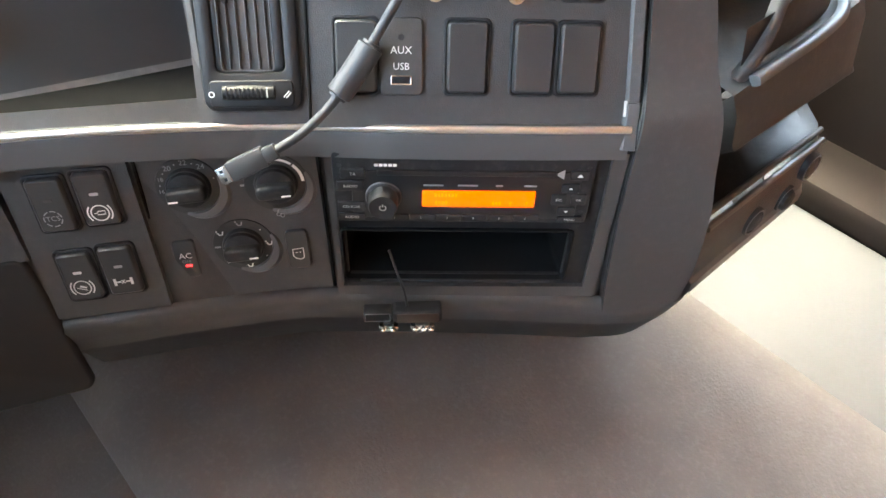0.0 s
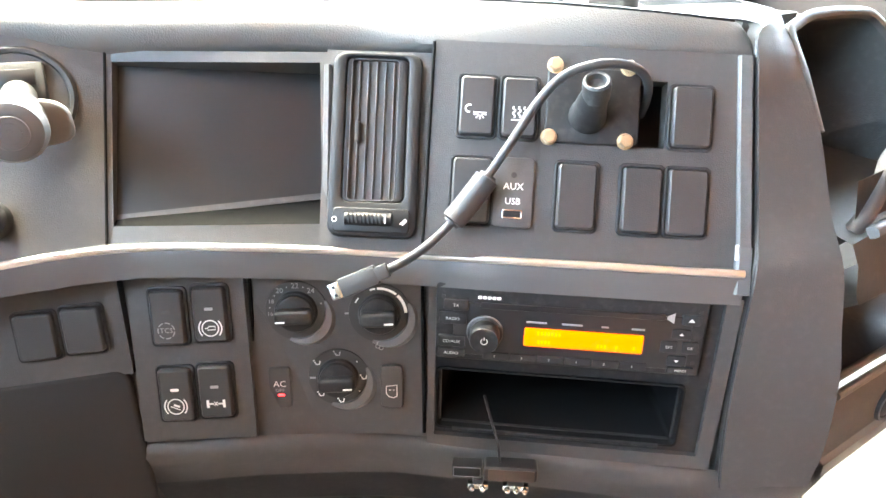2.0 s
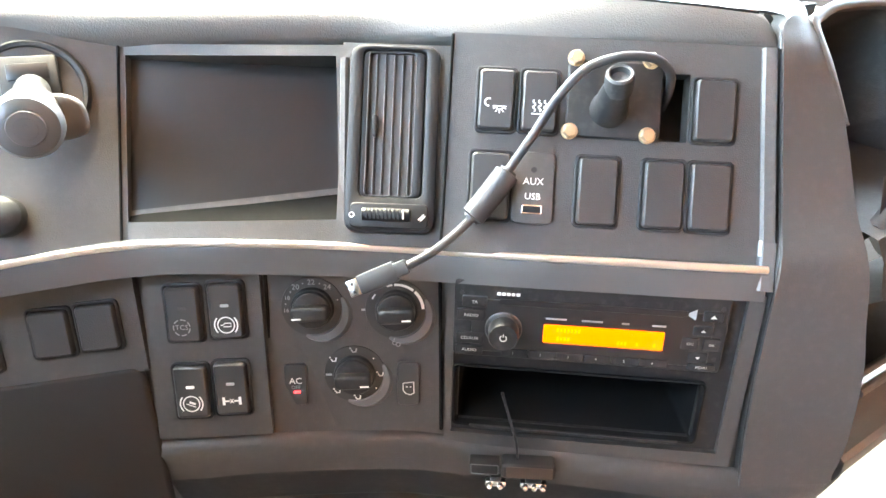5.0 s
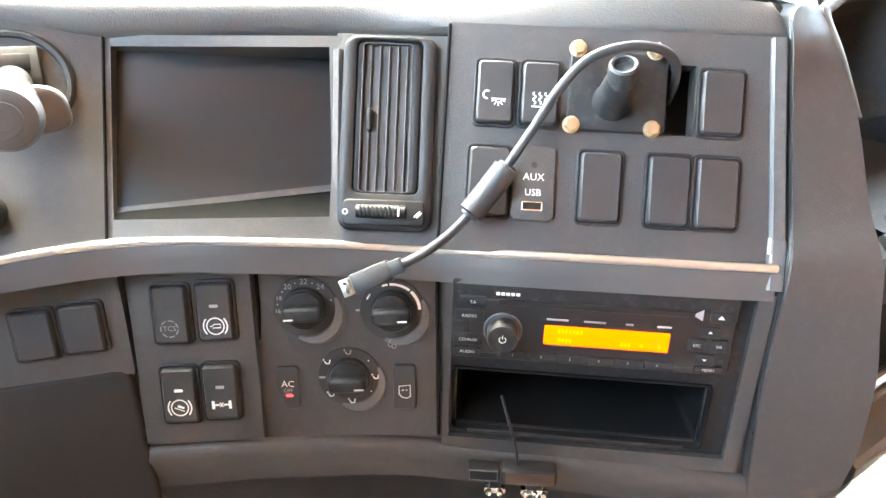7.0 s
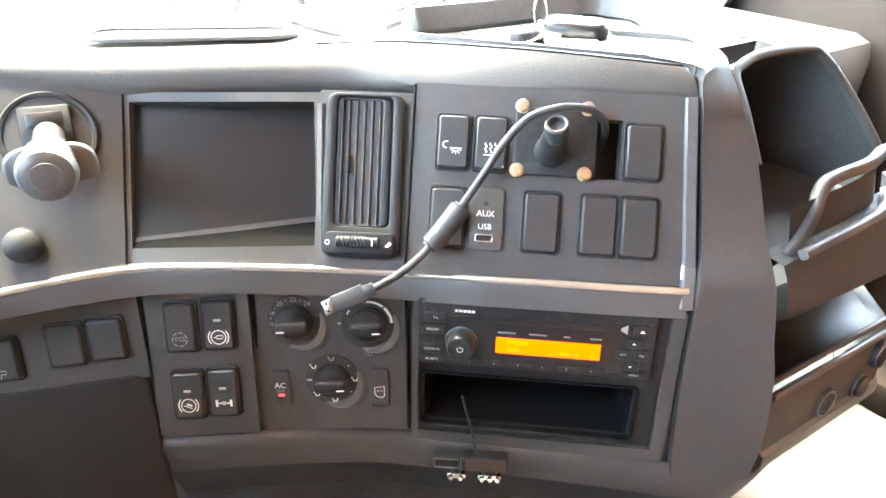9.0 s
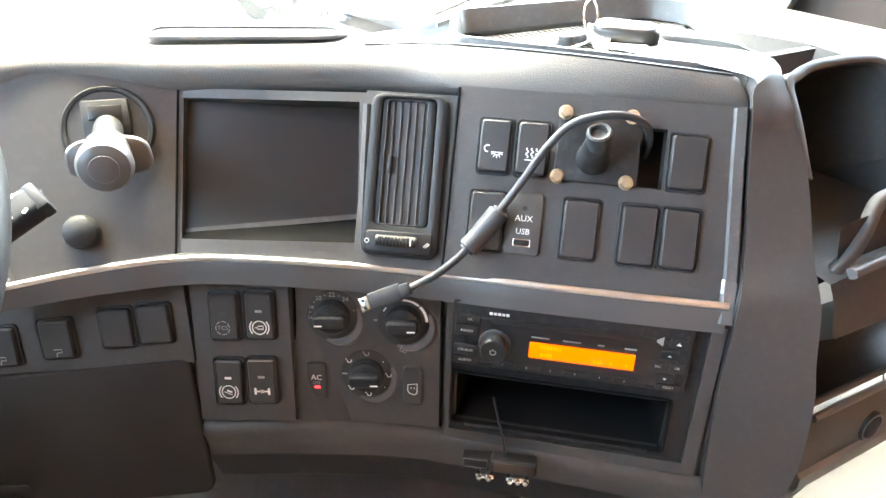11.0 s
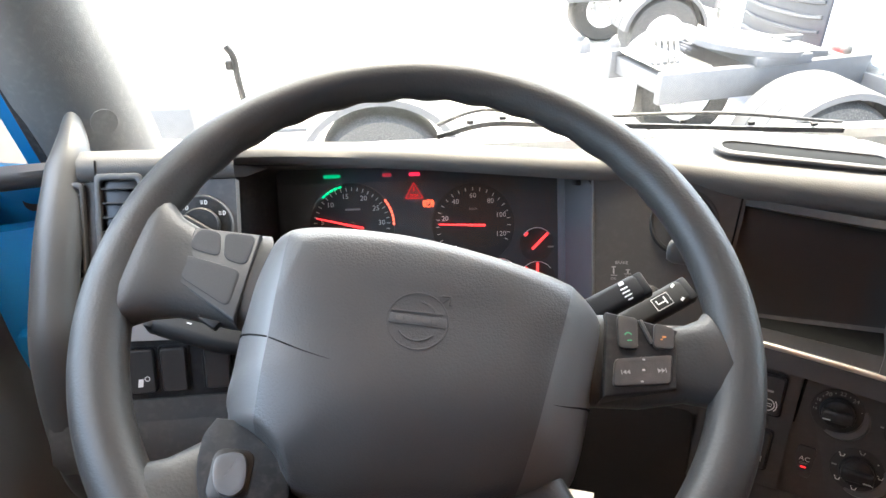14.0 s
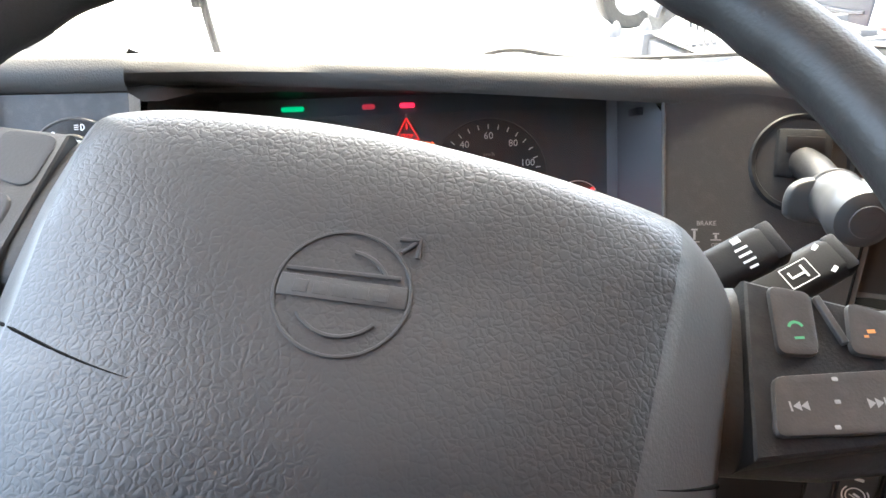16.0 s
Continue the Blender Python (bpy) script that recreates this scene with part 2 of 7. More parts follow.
PAD = material("soft_touch_plastic", (0.084, 0.079, 0.075), 0.6, grain=0.35, grain_size=900, mottle=0.08)
FASCIA = material("charcoal_plastic", (0.046, 0.044, 0.0435), 0.5, grain=0.25, grain_size=1100, mottle=0.1, dust=0.03)
SATIN = material("grey_plastic", (0.07, 0.069, 0.07), 0.5, grain=0.2, grain_size=1100, mottle=0.1, dust=0.08)
SILVER = material("satin_silver", (0.088, 0.088, 0.09), 0.4, coat=0.18, grain=0.05, grain_size=1500, mottle=0.06)
GLOSS = material("black_gloss", (0.012, 0.012, 0.013), 0.3, mottle=0.2)
BLACK = material("black_plastic", (0.016, 0.016, 0.017), 0.5, spec=0.3, grain=0.15, grain_size=1200, mottle=0.2, dust=0.05)
RUBBER = material("black_rubber", (0.018, 0.018, 0.019), 0.65, grain=0.2, grain_size=900, mottle=0.2, dust=0.1)
RIM = material("wheel_skin", (0.031, 0.0307, 0.0307), 0.45, spec=0.38, grain=0.26, grain_size=520, mottle=0.14, wear=0.05)
PADSKIN = material("wheel_pad_skin", (0.040, 0.0395, 0.040), 0.44, grain=0.135, grain_size=450, mottle=0.12, voronoi=True)
WHITE = material("white_print", (0.75, 0.75, 0.74), 0.6, mottle=0.1)
PRINT = material("pale_print", (0.5, 0.5, 0.49), 0.6, mottle=0.1)
DIM = material("grey_print", (0.3, 0.3, 0.3), 0.6, mottle=0.1)
CHROME = material("bright_metal", (0.75, 0.74, 0.72), 0.22, metal=1.0, mottle=0.1)
BRASS = material("zinc_plated_steel", (0.72, 0.62, 0.45), 0.3, metal=0.9, mottle=0.2)
BLUE = material("blue_paint", (0.01, 0.24, 0.56), 0.25, coat=0.4, mottle=0.08)
LINER = material("grey_liner", (0.17, 0.16, 0.15), 0.85, grain=0.3, grain_size=500, mottle=0.08)
MAT = material("floor_mat", (0.155, 0.135, 0.124), 0.9, grain=0.6, grain_size=260, mottle=0.25, dust=0.1)
# unseen ceiling, tinted orange-brown to warm the reflections on pad and trim
ROOF = material("warm_bounce_roof", (0.37, 0.20, 0.11), 0.95, grain=0.4, grain_size=600, mottle=0.15)
# unseen rear side wall, orange added to reflect in rim, keypad and flank
RUST = material("orange_bounce_wall", (0.32, 0.14, 0.06), 0.95, grain=0.5, grain_size=600, mottle=0.2)
# unseen back wall, its brown added for warm bounce onto the dash
WARM = material("warm_bounce_back", (0.28, 0.13, 0.06), 0.95, grain=0.5, grain_size=600, mottle=0.2)
ORANGE = material("orange_display", (0.1, 0.03, 0.0), 0.3, emit=(1.0, 0.085, 0.0), strength=0.055)
RED = material("red_light", (0.2, 0.01, 0.01), 0.4, emit=(1.0, 0.02, 0.03), strength=0.11)
GREEN = material("green_light", (0.01, 0.2, 0.05), 0.4, emit=(0.0, 0.7, 0.25), strength=0.12)
SEAM = material("dark_joint", (0.008, 0.008, 0.008), 0.9, spec=0.05)
CLEAR = glass("clear_glass")

# ---- the dashboard's panels, each in its own frame ----
F_RADIO = face_frame((0.2156, 0.2981, 0.8733), 42.7, 8.2, 1.5) @ Matrix.Scale(1.0233, 4)
F_UPPER = face_frame((0.2481, 0.3338, 0.997), 40, 28.8, 0.1)
F_SCREEN = face_frame((0.0741, 0.4686, 0.9779), 33, 30, 1.0)
F_KNOBS = face_frame((-0.040, 0.5399, 1.0146), 11.7, 28.9, 2.5)
F_VENT = face_frame((0.1592, 0.4079, 0.9772), 38, 32, 0.4)
F_HEAT = face_frame((0.0814, 0.4013, 0.8196), 36.5, 14.4, 2.0)
F_ROCK = face_frame((0.0203, 0.4358, 0.8294), 35, 18, 3.0)


def on(f, u, v, h=0.0):
    return f @ Vector((u, v, h))


dash = thing("dashboard", Matrix.Translation((0.1, 0.6, 0.7)), "charcoal moulded plastic truck dashboard with silver trim line", "dashboard")
D = dash.matrix_world.inverted()
CROWN = [(-0.70, 0.56, 1.09), (-0.578, 0.577, 1.09), (-0.463, 0.614, 1.083), (-0.309, 0.616, 1.077), (-0.141, 0.596, 1.07), (-0.050, 0.576, 1.066), (0.027, 0.55, 1.064), (0.168, 0.487, 1.066), (0.224, 0.446, 1.070), (0.279, 0.374, 1.074), (0.330, 0.318, 1.073), (0.374, 0.285, 1.069)]
LIP = [(-0.70, 0.56, 1.065), (-0.578, 0.585, 1.065), (-0.471, 0.611, 1.062), (-0.311, 0.600, 1.055), (-0.117, 0.572, 1.045), (-0.052, 0.568, 1.038), (0.026, 0.536, 1.035), (0.159, 0.468, 1.038), (0.213, 0.413, 1.046), (0.270, 0.357, 1.0505), (0.318, 0.314, 1.0515), (0.3743, 0.2694, 1.0510)]
TRIM = [(-0.165, 0.506, 0.916), (-0.120, 0.4985, 0.9185), (-0.079, 0.4910, 0.9210), (-0.036, 0.4815, 0.9220), (-0.008, 0.4735, 0.9215), (0.0174, 0.4610, 0.9219), (0.0493, 0.4407, 0.9219), (0.0814, 0.4194, 0.9212), (0.1137, 0.3977, 0.9202), (0.1460, 0.3755, 0.9185), (0.168, 0.357, 0.9185), (0.189, 0.334, 0.921), (0.216, 0.306, 0.9235), (0.257, 0.2680, 0.9255), (0.285, 0.2435, 0.926), (0.3265, 0.2095, 0.9262)]

crown, lip = curve(CROWN, 6), curve(LIP, 6)
rows = []
for k, l in zip(crown, lip):
    out = Vector((-0.35 if k.x > 0 else 0.0, -0.9, 0.2)).normalized()
    back = Vector((k.x * 1.15 + 0.02, 0.92, 0.93))
    flat = min(1.0, max(0.0, (k.x + 0.08) / 0.10), max(0.0, (0.24 - k.x) / 0.07))
    puff = 1 - 0.7 * min(1.0, max(0.0, (k.x - 0.18) / 0.10))
    near, mid = k.lerp(back, 0.05), k.lerp(back, 0.30)
    near.z += (k.z - near.z) * flat + 0.0005
    mid.z += (k.z - mid.z) * flat * 0.9
    rows.append([back, mid, near, k, k.lerp(l, 0.25) + out * 0.008 * puff, k.lerp(l, 0.55) + out * 0.010 * puff, k.lerp(l, 0.85) + out * 0.005 * puff, l, l - out * (0.012 if k.x < -0.13 else 0.005) + Vector((0, 0, 0.002 if k.x < -0.13 else -0.005)), l - out * (0.03 if k.x < -0.13 else 0.016) + Vector((0, 0, 0 if k.x < -0.13 else -0.011))])
end_row = rows[-1]
rows.append([p + Vector((0.004, 0.0, -0.0012)) for p in end_row])
rows.append([p + Vector((0.007, 0.004, -0.004)) for p in end_row])
rows.append([p + Vector((0.007, 0.020, -0.010)) for p in end_row])
part("top_pad", loft(rows), PAD, dash, "soft grained top pad", D, angle=50)

# underside of the pad over the instruments
rows = []
for k in range(25):
    x = -0.52 + 0.46 * k / 24
    l = min(lip, key=lambda q: abs(q.x - x))
    rows.append([Vector((x, l.y + 0.004, l.z + 0.004)), Vector((x, 0.60 + 0.02 * (x > -0.45), l.z - 0.008)), Vector((x, 0.655, l.z - 0.012))])
part("hood_underside", loft(rows), FASCIA, dash, "", D)

# skin between the lip and the trim, behind the inserts
trim = curve(TRIM, 5)


def along(pts, s):
    n = len(pts) - 1
    i = min(int(s * n), n - 1)
    return pts[i].lerp(pts[i + 1], s * n - i)


upper_top = curve([LIP[4], LIP[5], LIP[6], LIP[7], LIP[8], LIP[9], LIP[11]], 8)
n = 60
rows = []
for k in range(8, n + 1):
    a, b = along(upper_top, k / n), along(trim, k / n)
    inn = Vector((0.45, 0.85, -0.2)) * 0.016
    rows.append([a + inn, a.lerp(b, 0.12) + inn * 3.2, a.lerp(b, 0.88) + inn * 3.2, b + inn])
part("upper_fascia", loft(rows), FASCIA, dash, "", D)

# the silver trim line that runs under the upper panels
sec = [(0.012, 0.000), (0.001, -0.0002), (-0.0005, -0.0015), (-0.0016, -0.004), (-0.001, -0.014), (0.001, -0.0215), (0.008, -0.023), (0.02, -0.02)]
BAND = material("satin_grey_band", (0.062, 0.061, 0.061), 0.42, grain=0.08, grain_size=1300, mottle=0.08)

def trim_section(t):
    b = 0.0070 * min(1.0, max(0.0, (t - 0.05) / 0.14))
    bulge = (0, 0, 0, 0.1, 0.5, 1, 1, 0.2)
    return [(-(x - b * k), y - b * k * 0.12) for (x, y), k in zip(sec, bulge)]


part("trim_strip", sweep(trim, trim_section, up=(0.1, 0.12, 1)), BAND, dash, "satin grey band under the bright trim edge", D)
edge_line = [q + Vector((-0.0006, -0.0008, -0.0016)) for q in trim]
# bright metal bead stands for the highlight on the trim's rounded top edge
EDGE_HIGHLIGHT = material("edge_highlight", (0.66, 0.62, 0.58), 0.30, metal=0.9, mottle=0.05)
part("edge_highlight", tube(edge_line, 0.0027, 14), EDGE_HIGHLIGHT, dash, "bright bead for the highlight on the trim edge", D)
post = [on(F_UPPER, 0.1410, -0.080), on(F_UPPER, 0.1395, -0.05), on(F_UPPER, 0.1365, 0.0), on(F_UPPER, 0.1335, 0.060)]
part("trim_post", sweep(curve(post, 5), [(-0.005, -0.008), (-0.005, 0.002), (-0.0035, 0.0035), (0.0035, 0.0035), (0.005, 0.002), (0.005, -0.008)], up=tuple(F_UPPER.col[2].xyz)), SATIN, dash, "", D)
corner = [on(F_UPPER, 0.1402, -0.0680, 0.003), on(F_UPPER, 0.1402, -0.0785, 0.003), on(F_UPPER, 0.1400, -0.0870, 0.003), on(F_UPPER, 0.1395, -0.1000, 0.004)]
# same bead for the highlight on the corner's inner chamfer
part("edge_highlight", tube([q + Vector((-0.0042, 0.0034, 0.0018)) for q in corner[:2]], 0.0013, 8), EDGE_HIGHLIGHT, dash, "bright bead for the highlight on the trim edge", D)
part("trim_corner", sweep(corner, [(-0.0055, -0.008), (-0.0055, 0.001), (-0.004, 0.0026), (0.004, 0.0026), (0.0055, 0.001), (0.0055, -0.008)], up=(-0.62, -0.74, 0.25)), SILVER, dash, "silver end of the trim line", D)

# inserts
HOLES_UP = [(0.0605, 0.0835, -0.0045, 0.0405)]
part("switch_panel", holed([-0.0757, 0.1400], [-0.086, 0.0615], HOLES_UP, 0.014, F_UPPER), FASCIA, dash, "dark switch panel with a cut-out", D)
part("screen_surround", holed([-0.0735, 0.0815], [-0.069, 0.0675], [(-0.0729, 0.0690, -0.0535, 0.060)], 0.03, F_SCREEN), FASCIA, dash, "", D)
part("vent_surround", holed([-0.034, 0.0445], [-0.068, 0.0725], [], 0.012, F_VENT @ at(0, 0, 0.001)), FASCIA, dash, "", D)
part("heater_panel", holed([-0.0247, 0.0995], [-0.050, 0.080], [], 0.014, F_HEAT), FASCIA, dash, "", D)
part("rocker_panel", holed([-0.040, 0.043], [-0.056, 0.070], [], 0.014, F_ROCK), FASCIA, dash, "", D)
part("radio_surround", holed([-0.0655, 0.1430], [-0.1085, 0.0295], [(-0.0605, 0.1325, -0.0975, 0.0275)], 0.02, F_RADIO), FASCIA, dash, "", D)

# lower skin behind the lower inserts, and the padded roll under them
low_top = [Vector((-0.60, 0.60, 0.93)), Vector((-0.30, 0.62, 0.92)), Vector((-0.12, 0.555, 0.90)), on(F_ROCK, -0.06, 0.078, -0.006), on(F_ROCK, 0.04, 0.078, -0.006), on(F_HEAT, 0.06, 0.078, -0.010), on(F_RADIO, -0.06, 0.032, -0.012), on(F_RADIO, 0.05, 0.032, -0.012), on(F_RADIO, 0.150, 0.032, -0.012)]
low_bot = [Vector((-0.60, 0.58, 0.78)), Vector((-0.30, 0.60, 0.76)), Vector((-0.12, 0.54, 0.765)), on(F_ROCK, -0.06, -0.060, -0.006), on(F_ROCK, 0.04, -0.058, -0.006), on(F_HEAT, 0.06, -0.054, -0.006), on(F_RADIO, -0.06, -0.104, -0.004), on(F_RADIO, 0.05, -0.106, -0.004), on(F_RADIO, 0.160, -0.112, -0.004)]
lt, lb = curve(low_top, 6), curve(low_bot, 6)
part("radio_bay", box(-0.078, 0.150, -0.112, 0.046, -0.115, -0.105, 0.0, F_RADIO), BLACK, dash, "", D)
part("bay_plate", holed([-0.064, 0.1345], [-0.100, 0.036], [(-0.0565, 0.1133, -0.0878, -0.0405)], 0.003, F_RADIO @ at(0, 0, -0.0045)), BLACK, dash, "", D)
part("bay_edge", holed([0.1345, 0.160], [-0.122, 0.042], [], 0.004, F_RADIO @ at(0, 0, -0.006)), FASCIA, dash, "", D)
part("bay_sill", holed([-0.075, 0.160], [-0.122, -0.100], [], 0.004, F_RADIO @ at(0, 0, -0.006)), FASCIA, dash, "", D)
part("bay_cheek", holed([-0.066, -0.056], [-0.110, 0.034], [], 0.004, F_RADIO @ at(0, 0, -0.006)), FASCIA, dash, "", D)
part("lower_fascia", loft([[a, a.lerp(b, 0.5), b] for a, b in list(zip(lt, lb))[:37]]), FASCIA, dash, "", D)
roll = lb + curve([low_bot[-1], (0.374, 0.146, 0.766), (0.44, 0.144, 0.771), (0.52, 0.146, 0.774), (0.585, 0.175, 0.776)], 6)[1:]
rows = []
for b in [q for q in roll if q.x > -0.03]:
    o = Vector((-0.55, -0.83, 0)) if b.x > -0.1 else Vector((-0.2, -1, 0))
    rows.append([b, b + o * 0.004 + Vector((0, 0, -0.001)), b + o * 0.008 + Vector((0, 0, -0.008)), b + o * 0.007 + Vector((0, 0, -0.022)), b + o * 0.001 + Vector((0, 0, -0.042))])
part("knee_roll", loft(rows), FASCIA, dash, "", D, angle=50)
# black skin added here to stand for the shade under the dash
rows = [[r[-1], r[-1] + Vector((0.010, 0.016, -0.05)), r[-1] + Vector((0.03, 0.05, -0.10)), r[-1] + Vector((0.10, 0.16, -0.16)), r[-1] + Vector((0.16, 0.26, -0.30))] for r in rows]
part("under_dash_shade", loft(rows), BLACK, dash, "black panel added for the shade under the knee roll", D, angle=50)

# casing at the open end of the panels
edge = [(0.470, 0.430, 1.052), (0.430, 0.305, 1.074), (0.4205, 0.2740, 1.0610), (0.4080, 0.2440, 1.0310), (0.4000, 0.2220, 1.0050), (0.3880, 0.1940, 0.9590), (0.379, 0.172, 0.93), (0.372, 0.157, 0.89), (0.375, 0.148, 0.855), (0.3765, 0.140, 0.797), (0.372, 0.139, 0.76)]
inner = [Vector((0.400, 0.430, 1.052)), Vector((0.383, 0.288, 1.070)), on(F_UPPER, 0.1392, 0.070), on(F_UPPER, 0.1425, 0.03), on(F_UPPER, 0.1445, 0.0), on(F_UPPER, 0.1480, -0.055), on(F_RADIO, 0.1450, 0.050), on(F_RADIO, 0.1450, 0.012), on(F_RADIO, 0.1455, -0.028), on(F_RADIO, 0.1485, -0.086), on(F_RADIO, 0.152, -0.122)]
e, i2 = curve(edge, 4), curve(inner, 4)
rows = []
for a, b in zip(e, i2):
    o = Vector((-0.5, -0.7, 0.15)) * 0.004
    rows.append([b - o * 4, b + o * 0.3, b + o * 1.2, b.lerp(a, 0.5) + o, a + o, a + Vector((0.006, 0.004, 0)), a + Vector((0.012, 0.03, 0))])
part("end_casing", loft(rows), FASCIA, dash, "", D, angle=50)


# unseen baffle added to stop light leaking behind the panels; seam along the pad's end
part("leak_baffle", box(-0.60, 0.64, 0.62, 0.94, 0.80, 0.84), BLACK, dash, "", D)
part("pad_seam", tube([q + Vector((0, 0.002, 0.0009)) for q in curve(CROWN[7:], 5)], 0.0009, 6), GLOSS, dash, "", D)

# ---- cab shell ----
TRIMB = material("brown_door_trim", (0.017, 0.010, 0.007), 0.85, grain=0.3, grain_size=300, mottle=0.2)
PILLAR = material("pillar_trim", (0.11, 0.11, 0.108), 0.6, grain=0.25, grain_size=800, mottle=0.1, dust=0.1)
shell = thing("cab", Matrix.Translation((0.3, 0, 0.3)), "truck cab shell with grey liner and blue painted door opening", "cab", kind="structure")
S = shell.matrix_world.inverted()
WALL_R = Matrix(((0, 0, -1, 1.34), (1, 0, 0, 0), (0, 1, 0, 0), (0, 0, 0, 1)))
WALL_L = Matrix(((0, 0, 1, -0.74), (-1, 0, 0, 0), (0, 1, 0, 0), (0, 0, 0, 1)))
part("floor", box(-0.75, 1.36, -1.0, 1.0, 0.24, 0.30), MAT, shell, "", S)
part("ceiling", box(-0.75, 1.36, -1.0, 0.74, 1.95, 2.0), ROOF, shell, "", S)
# unseen header block, added to cut the windscreen light on the wheel pad
part("header_light_block", box(-0.75, 1.36, 0.50, 0.76, 1.68, 1.96, 0.03), LINER, shell, "", S)
part("back_wall", box(-0.75, 1.36, -1.06, -1.0, 0.24, 2.0), WARM, shell, "unseen back wall tinted brown for warm bounce", S)
part("side_wall", holed([0.0, 0.95], [0.24, 2.0], [(0.25, 0.70, 1.10, 1.84)], 0.05, WALL_R), TRIMB, shell, "", S)
part("side_wall", holed([-1.0, 0.0], [0.24, 2.0], [], 0.05, WALL_R), RUST, shell, "unseen side wall tinted orange for warm reflections", S)
# unseen left wall, added with its opening sized to limit the side light
part("side_wall", holed([-0.95, 1.0], [0.24, 2.0], [(-0.58, 0.08, 1.14, 1.84)], 0.05, WALL_L), LINER, shell, "", S)
part("door_sill", box(1.176, 1.34, -1.0, 0.94, 0.30, 0.37, 0.012), TRIMB, shell, "", S)
part("front_wall", box(-0.75, 1.36, 0.94, 0.99, 0.24, 0.88), BLACK, shell, "", S)

tunnel = thing("engine_tunnel", Matrix.Translation((0.4, 0.2, 0.3)), "grey carpet-covered engine tunnel between the seats", "engine cover", kind="structure")
part("cover", box(-0.06, 0.70, -0.95, 0.9, 0.30, 0.46, 0.06, seg=5), MAT, tunnel, "", tunnel.matrix_world.inverted())
PALE = material("pale_floor_grey", (0.115, 0.115, 0.117), 0.8, grain=0.3, grain_size=200, mottle=0.06)
sheet = thing("pale_floor_layer", Matrix.Translation((0.95, 0.1, 0.30)), "thin pale grey layer on the cab floor", "floor sheet")
bm = bmesh.new()
bmesh.ops.create_grid(bm, x_segments=16, y_segments=16, size=1)
for v in bm.verts:
    y = v.co.y * 0.40 - 0.10
    left = -0.24 + 0.02 * noise.noise(Vector((y * 6, 0, 0)))
    v.co = Vector((left + (0.222 - left) * (v.co.x + 1) / 2, y, 0.004 + 0.004 * noise.noise(v.co * 2.0)))
bmesh.ops.solidify(bm, geom=bm.faces[:], thickness=0.002)
part("sheet", bm, PALE, sheet, m=pose(0, 0, 0.004))

# windscreen with its pillars
screen = thing("windscreen", Matrix.Translation((0.3, 0.9, 1.0)), "clear curved truck windscreen", "windscreen", kind="structure")
rows = []
for k in range(13):
    x = -0.70 + 2.04 * k / 12
    bow = 0.05 * (1 - ((x - 0.32) / 1.02) ** 2)
    rows.append([(x, 0.915 + bow, 0.95), (x, 0.86 + bow, 1.2), (x, 0.80 + bow, 1.5), (x, 0.70 + bow, 1.96)])
g = part("pane", loft(rows), CLEAR, screen, "", screen.matrix_world.inverted())
g.visible_shadow = False
pil = thing("windscreen_pillar", Matrix.Translation((-0.62, 0.64, 1.05)), "grey moulded windscreen pillar trim with a round cap", "pillar", kind="structure")
PI = pil.matrix_world.inverted()
path = curve([(-0.610, 0.665, 1.02), (-0.622, 0.650, 1.12), (-0.640, 0.625, 1.25), (-0.668, 0.575, 1.5), (-0.705, 0.49, 1.95)], 5)
part("trim", sweep(path, [(-0.055, -0.05), (-0.05, 0.02), (-0.035, 0.034), (0.0, 0.036), (0.030, 0.022), (0.046, -0.004), (0.050, -0.05)], up=(0.25, -1, 0)), PILLAR, pil, "", PI, angle=60)
part("cap", lathe([(0.0125, 0.0), (0.0125, 0.0012), (0.0115, 0.0010), (0.0008, 0.0010)], 28, pose(-0.5905, 0.6190, 1.1093, 92, 0, 39.7)), PILLAR, pil, "round screw cap", PI)
path = curve([(1.34, 0.88, 0.90), (1.345, 0.74, 1.3), (1.355, 0.56, 1.95)], 5)
tp = thing("windscreen_pillar", Matrix.Translation((1.34, 0.88, 0.9)), "grey moulded windscreen pillar trim on the far side", "pillar", kind="structure")
part("trim", sweep(path, [(-0.05, -0.05), (-0.05, 0.03), (0.05, 0.03), (0.05, -0.05)], up=(0.2, -1, 0)), PILLAR, tp, "", tp.matrix_world.inverted(), angle=60)

# grab handle on the pillar
grab = thing("grab_handle", Matrix.Translation((-0.6, 0.5, 1.0)), "thick grey moulded grab handle on the pillar", "grab handle")
path = curve([(-0.612, 0.604, 1.112), (-0.603, 0.570, 1.102), (-0.602, 0.538, 1.080), (-0.604, 0.503, 1.048), (-0.606, 0.472, 1.010), (-0.608, 0.446, 0.970), (-0.610, 0.432, 0.91), (-0.612, 0.430, 0.84), (-0.612, 0.45, 0.78)], 6)
HANDLE = material("grab_grey", (0.055, 0.056, 0.058), 0.4, grain=0.15, grain_size=900, mottle=0.1)
part("bar", sweep(path, lambda t: [(x * (0.45 + 0.55 * min(1, t * 5)), y) for x, y in disc(0.0185, 18, 0.0150)], up=(0.3, -1, 0)), HANDLE, grab, "", grab.matrix_world.inverted(), angle=60)

part("foot", lathe([(0.020, -0.03), (0.0205, 0.0), (0.017, 0.006), (0.001, 0.007)], 20, pose(-0.612, 0.46, 0.775, 60, 0, 10)), HANDLE, grab, "", grab.matrix_world.inverted())

# blue door post and the door's inside
post_ = thing("door_post", Matrix.Translation((-0.7, 0.58, 0.8)), "bright blue painted door post with a bolt hole", "door post", kind="structure")
PO = post_.matrix_world.inverted()
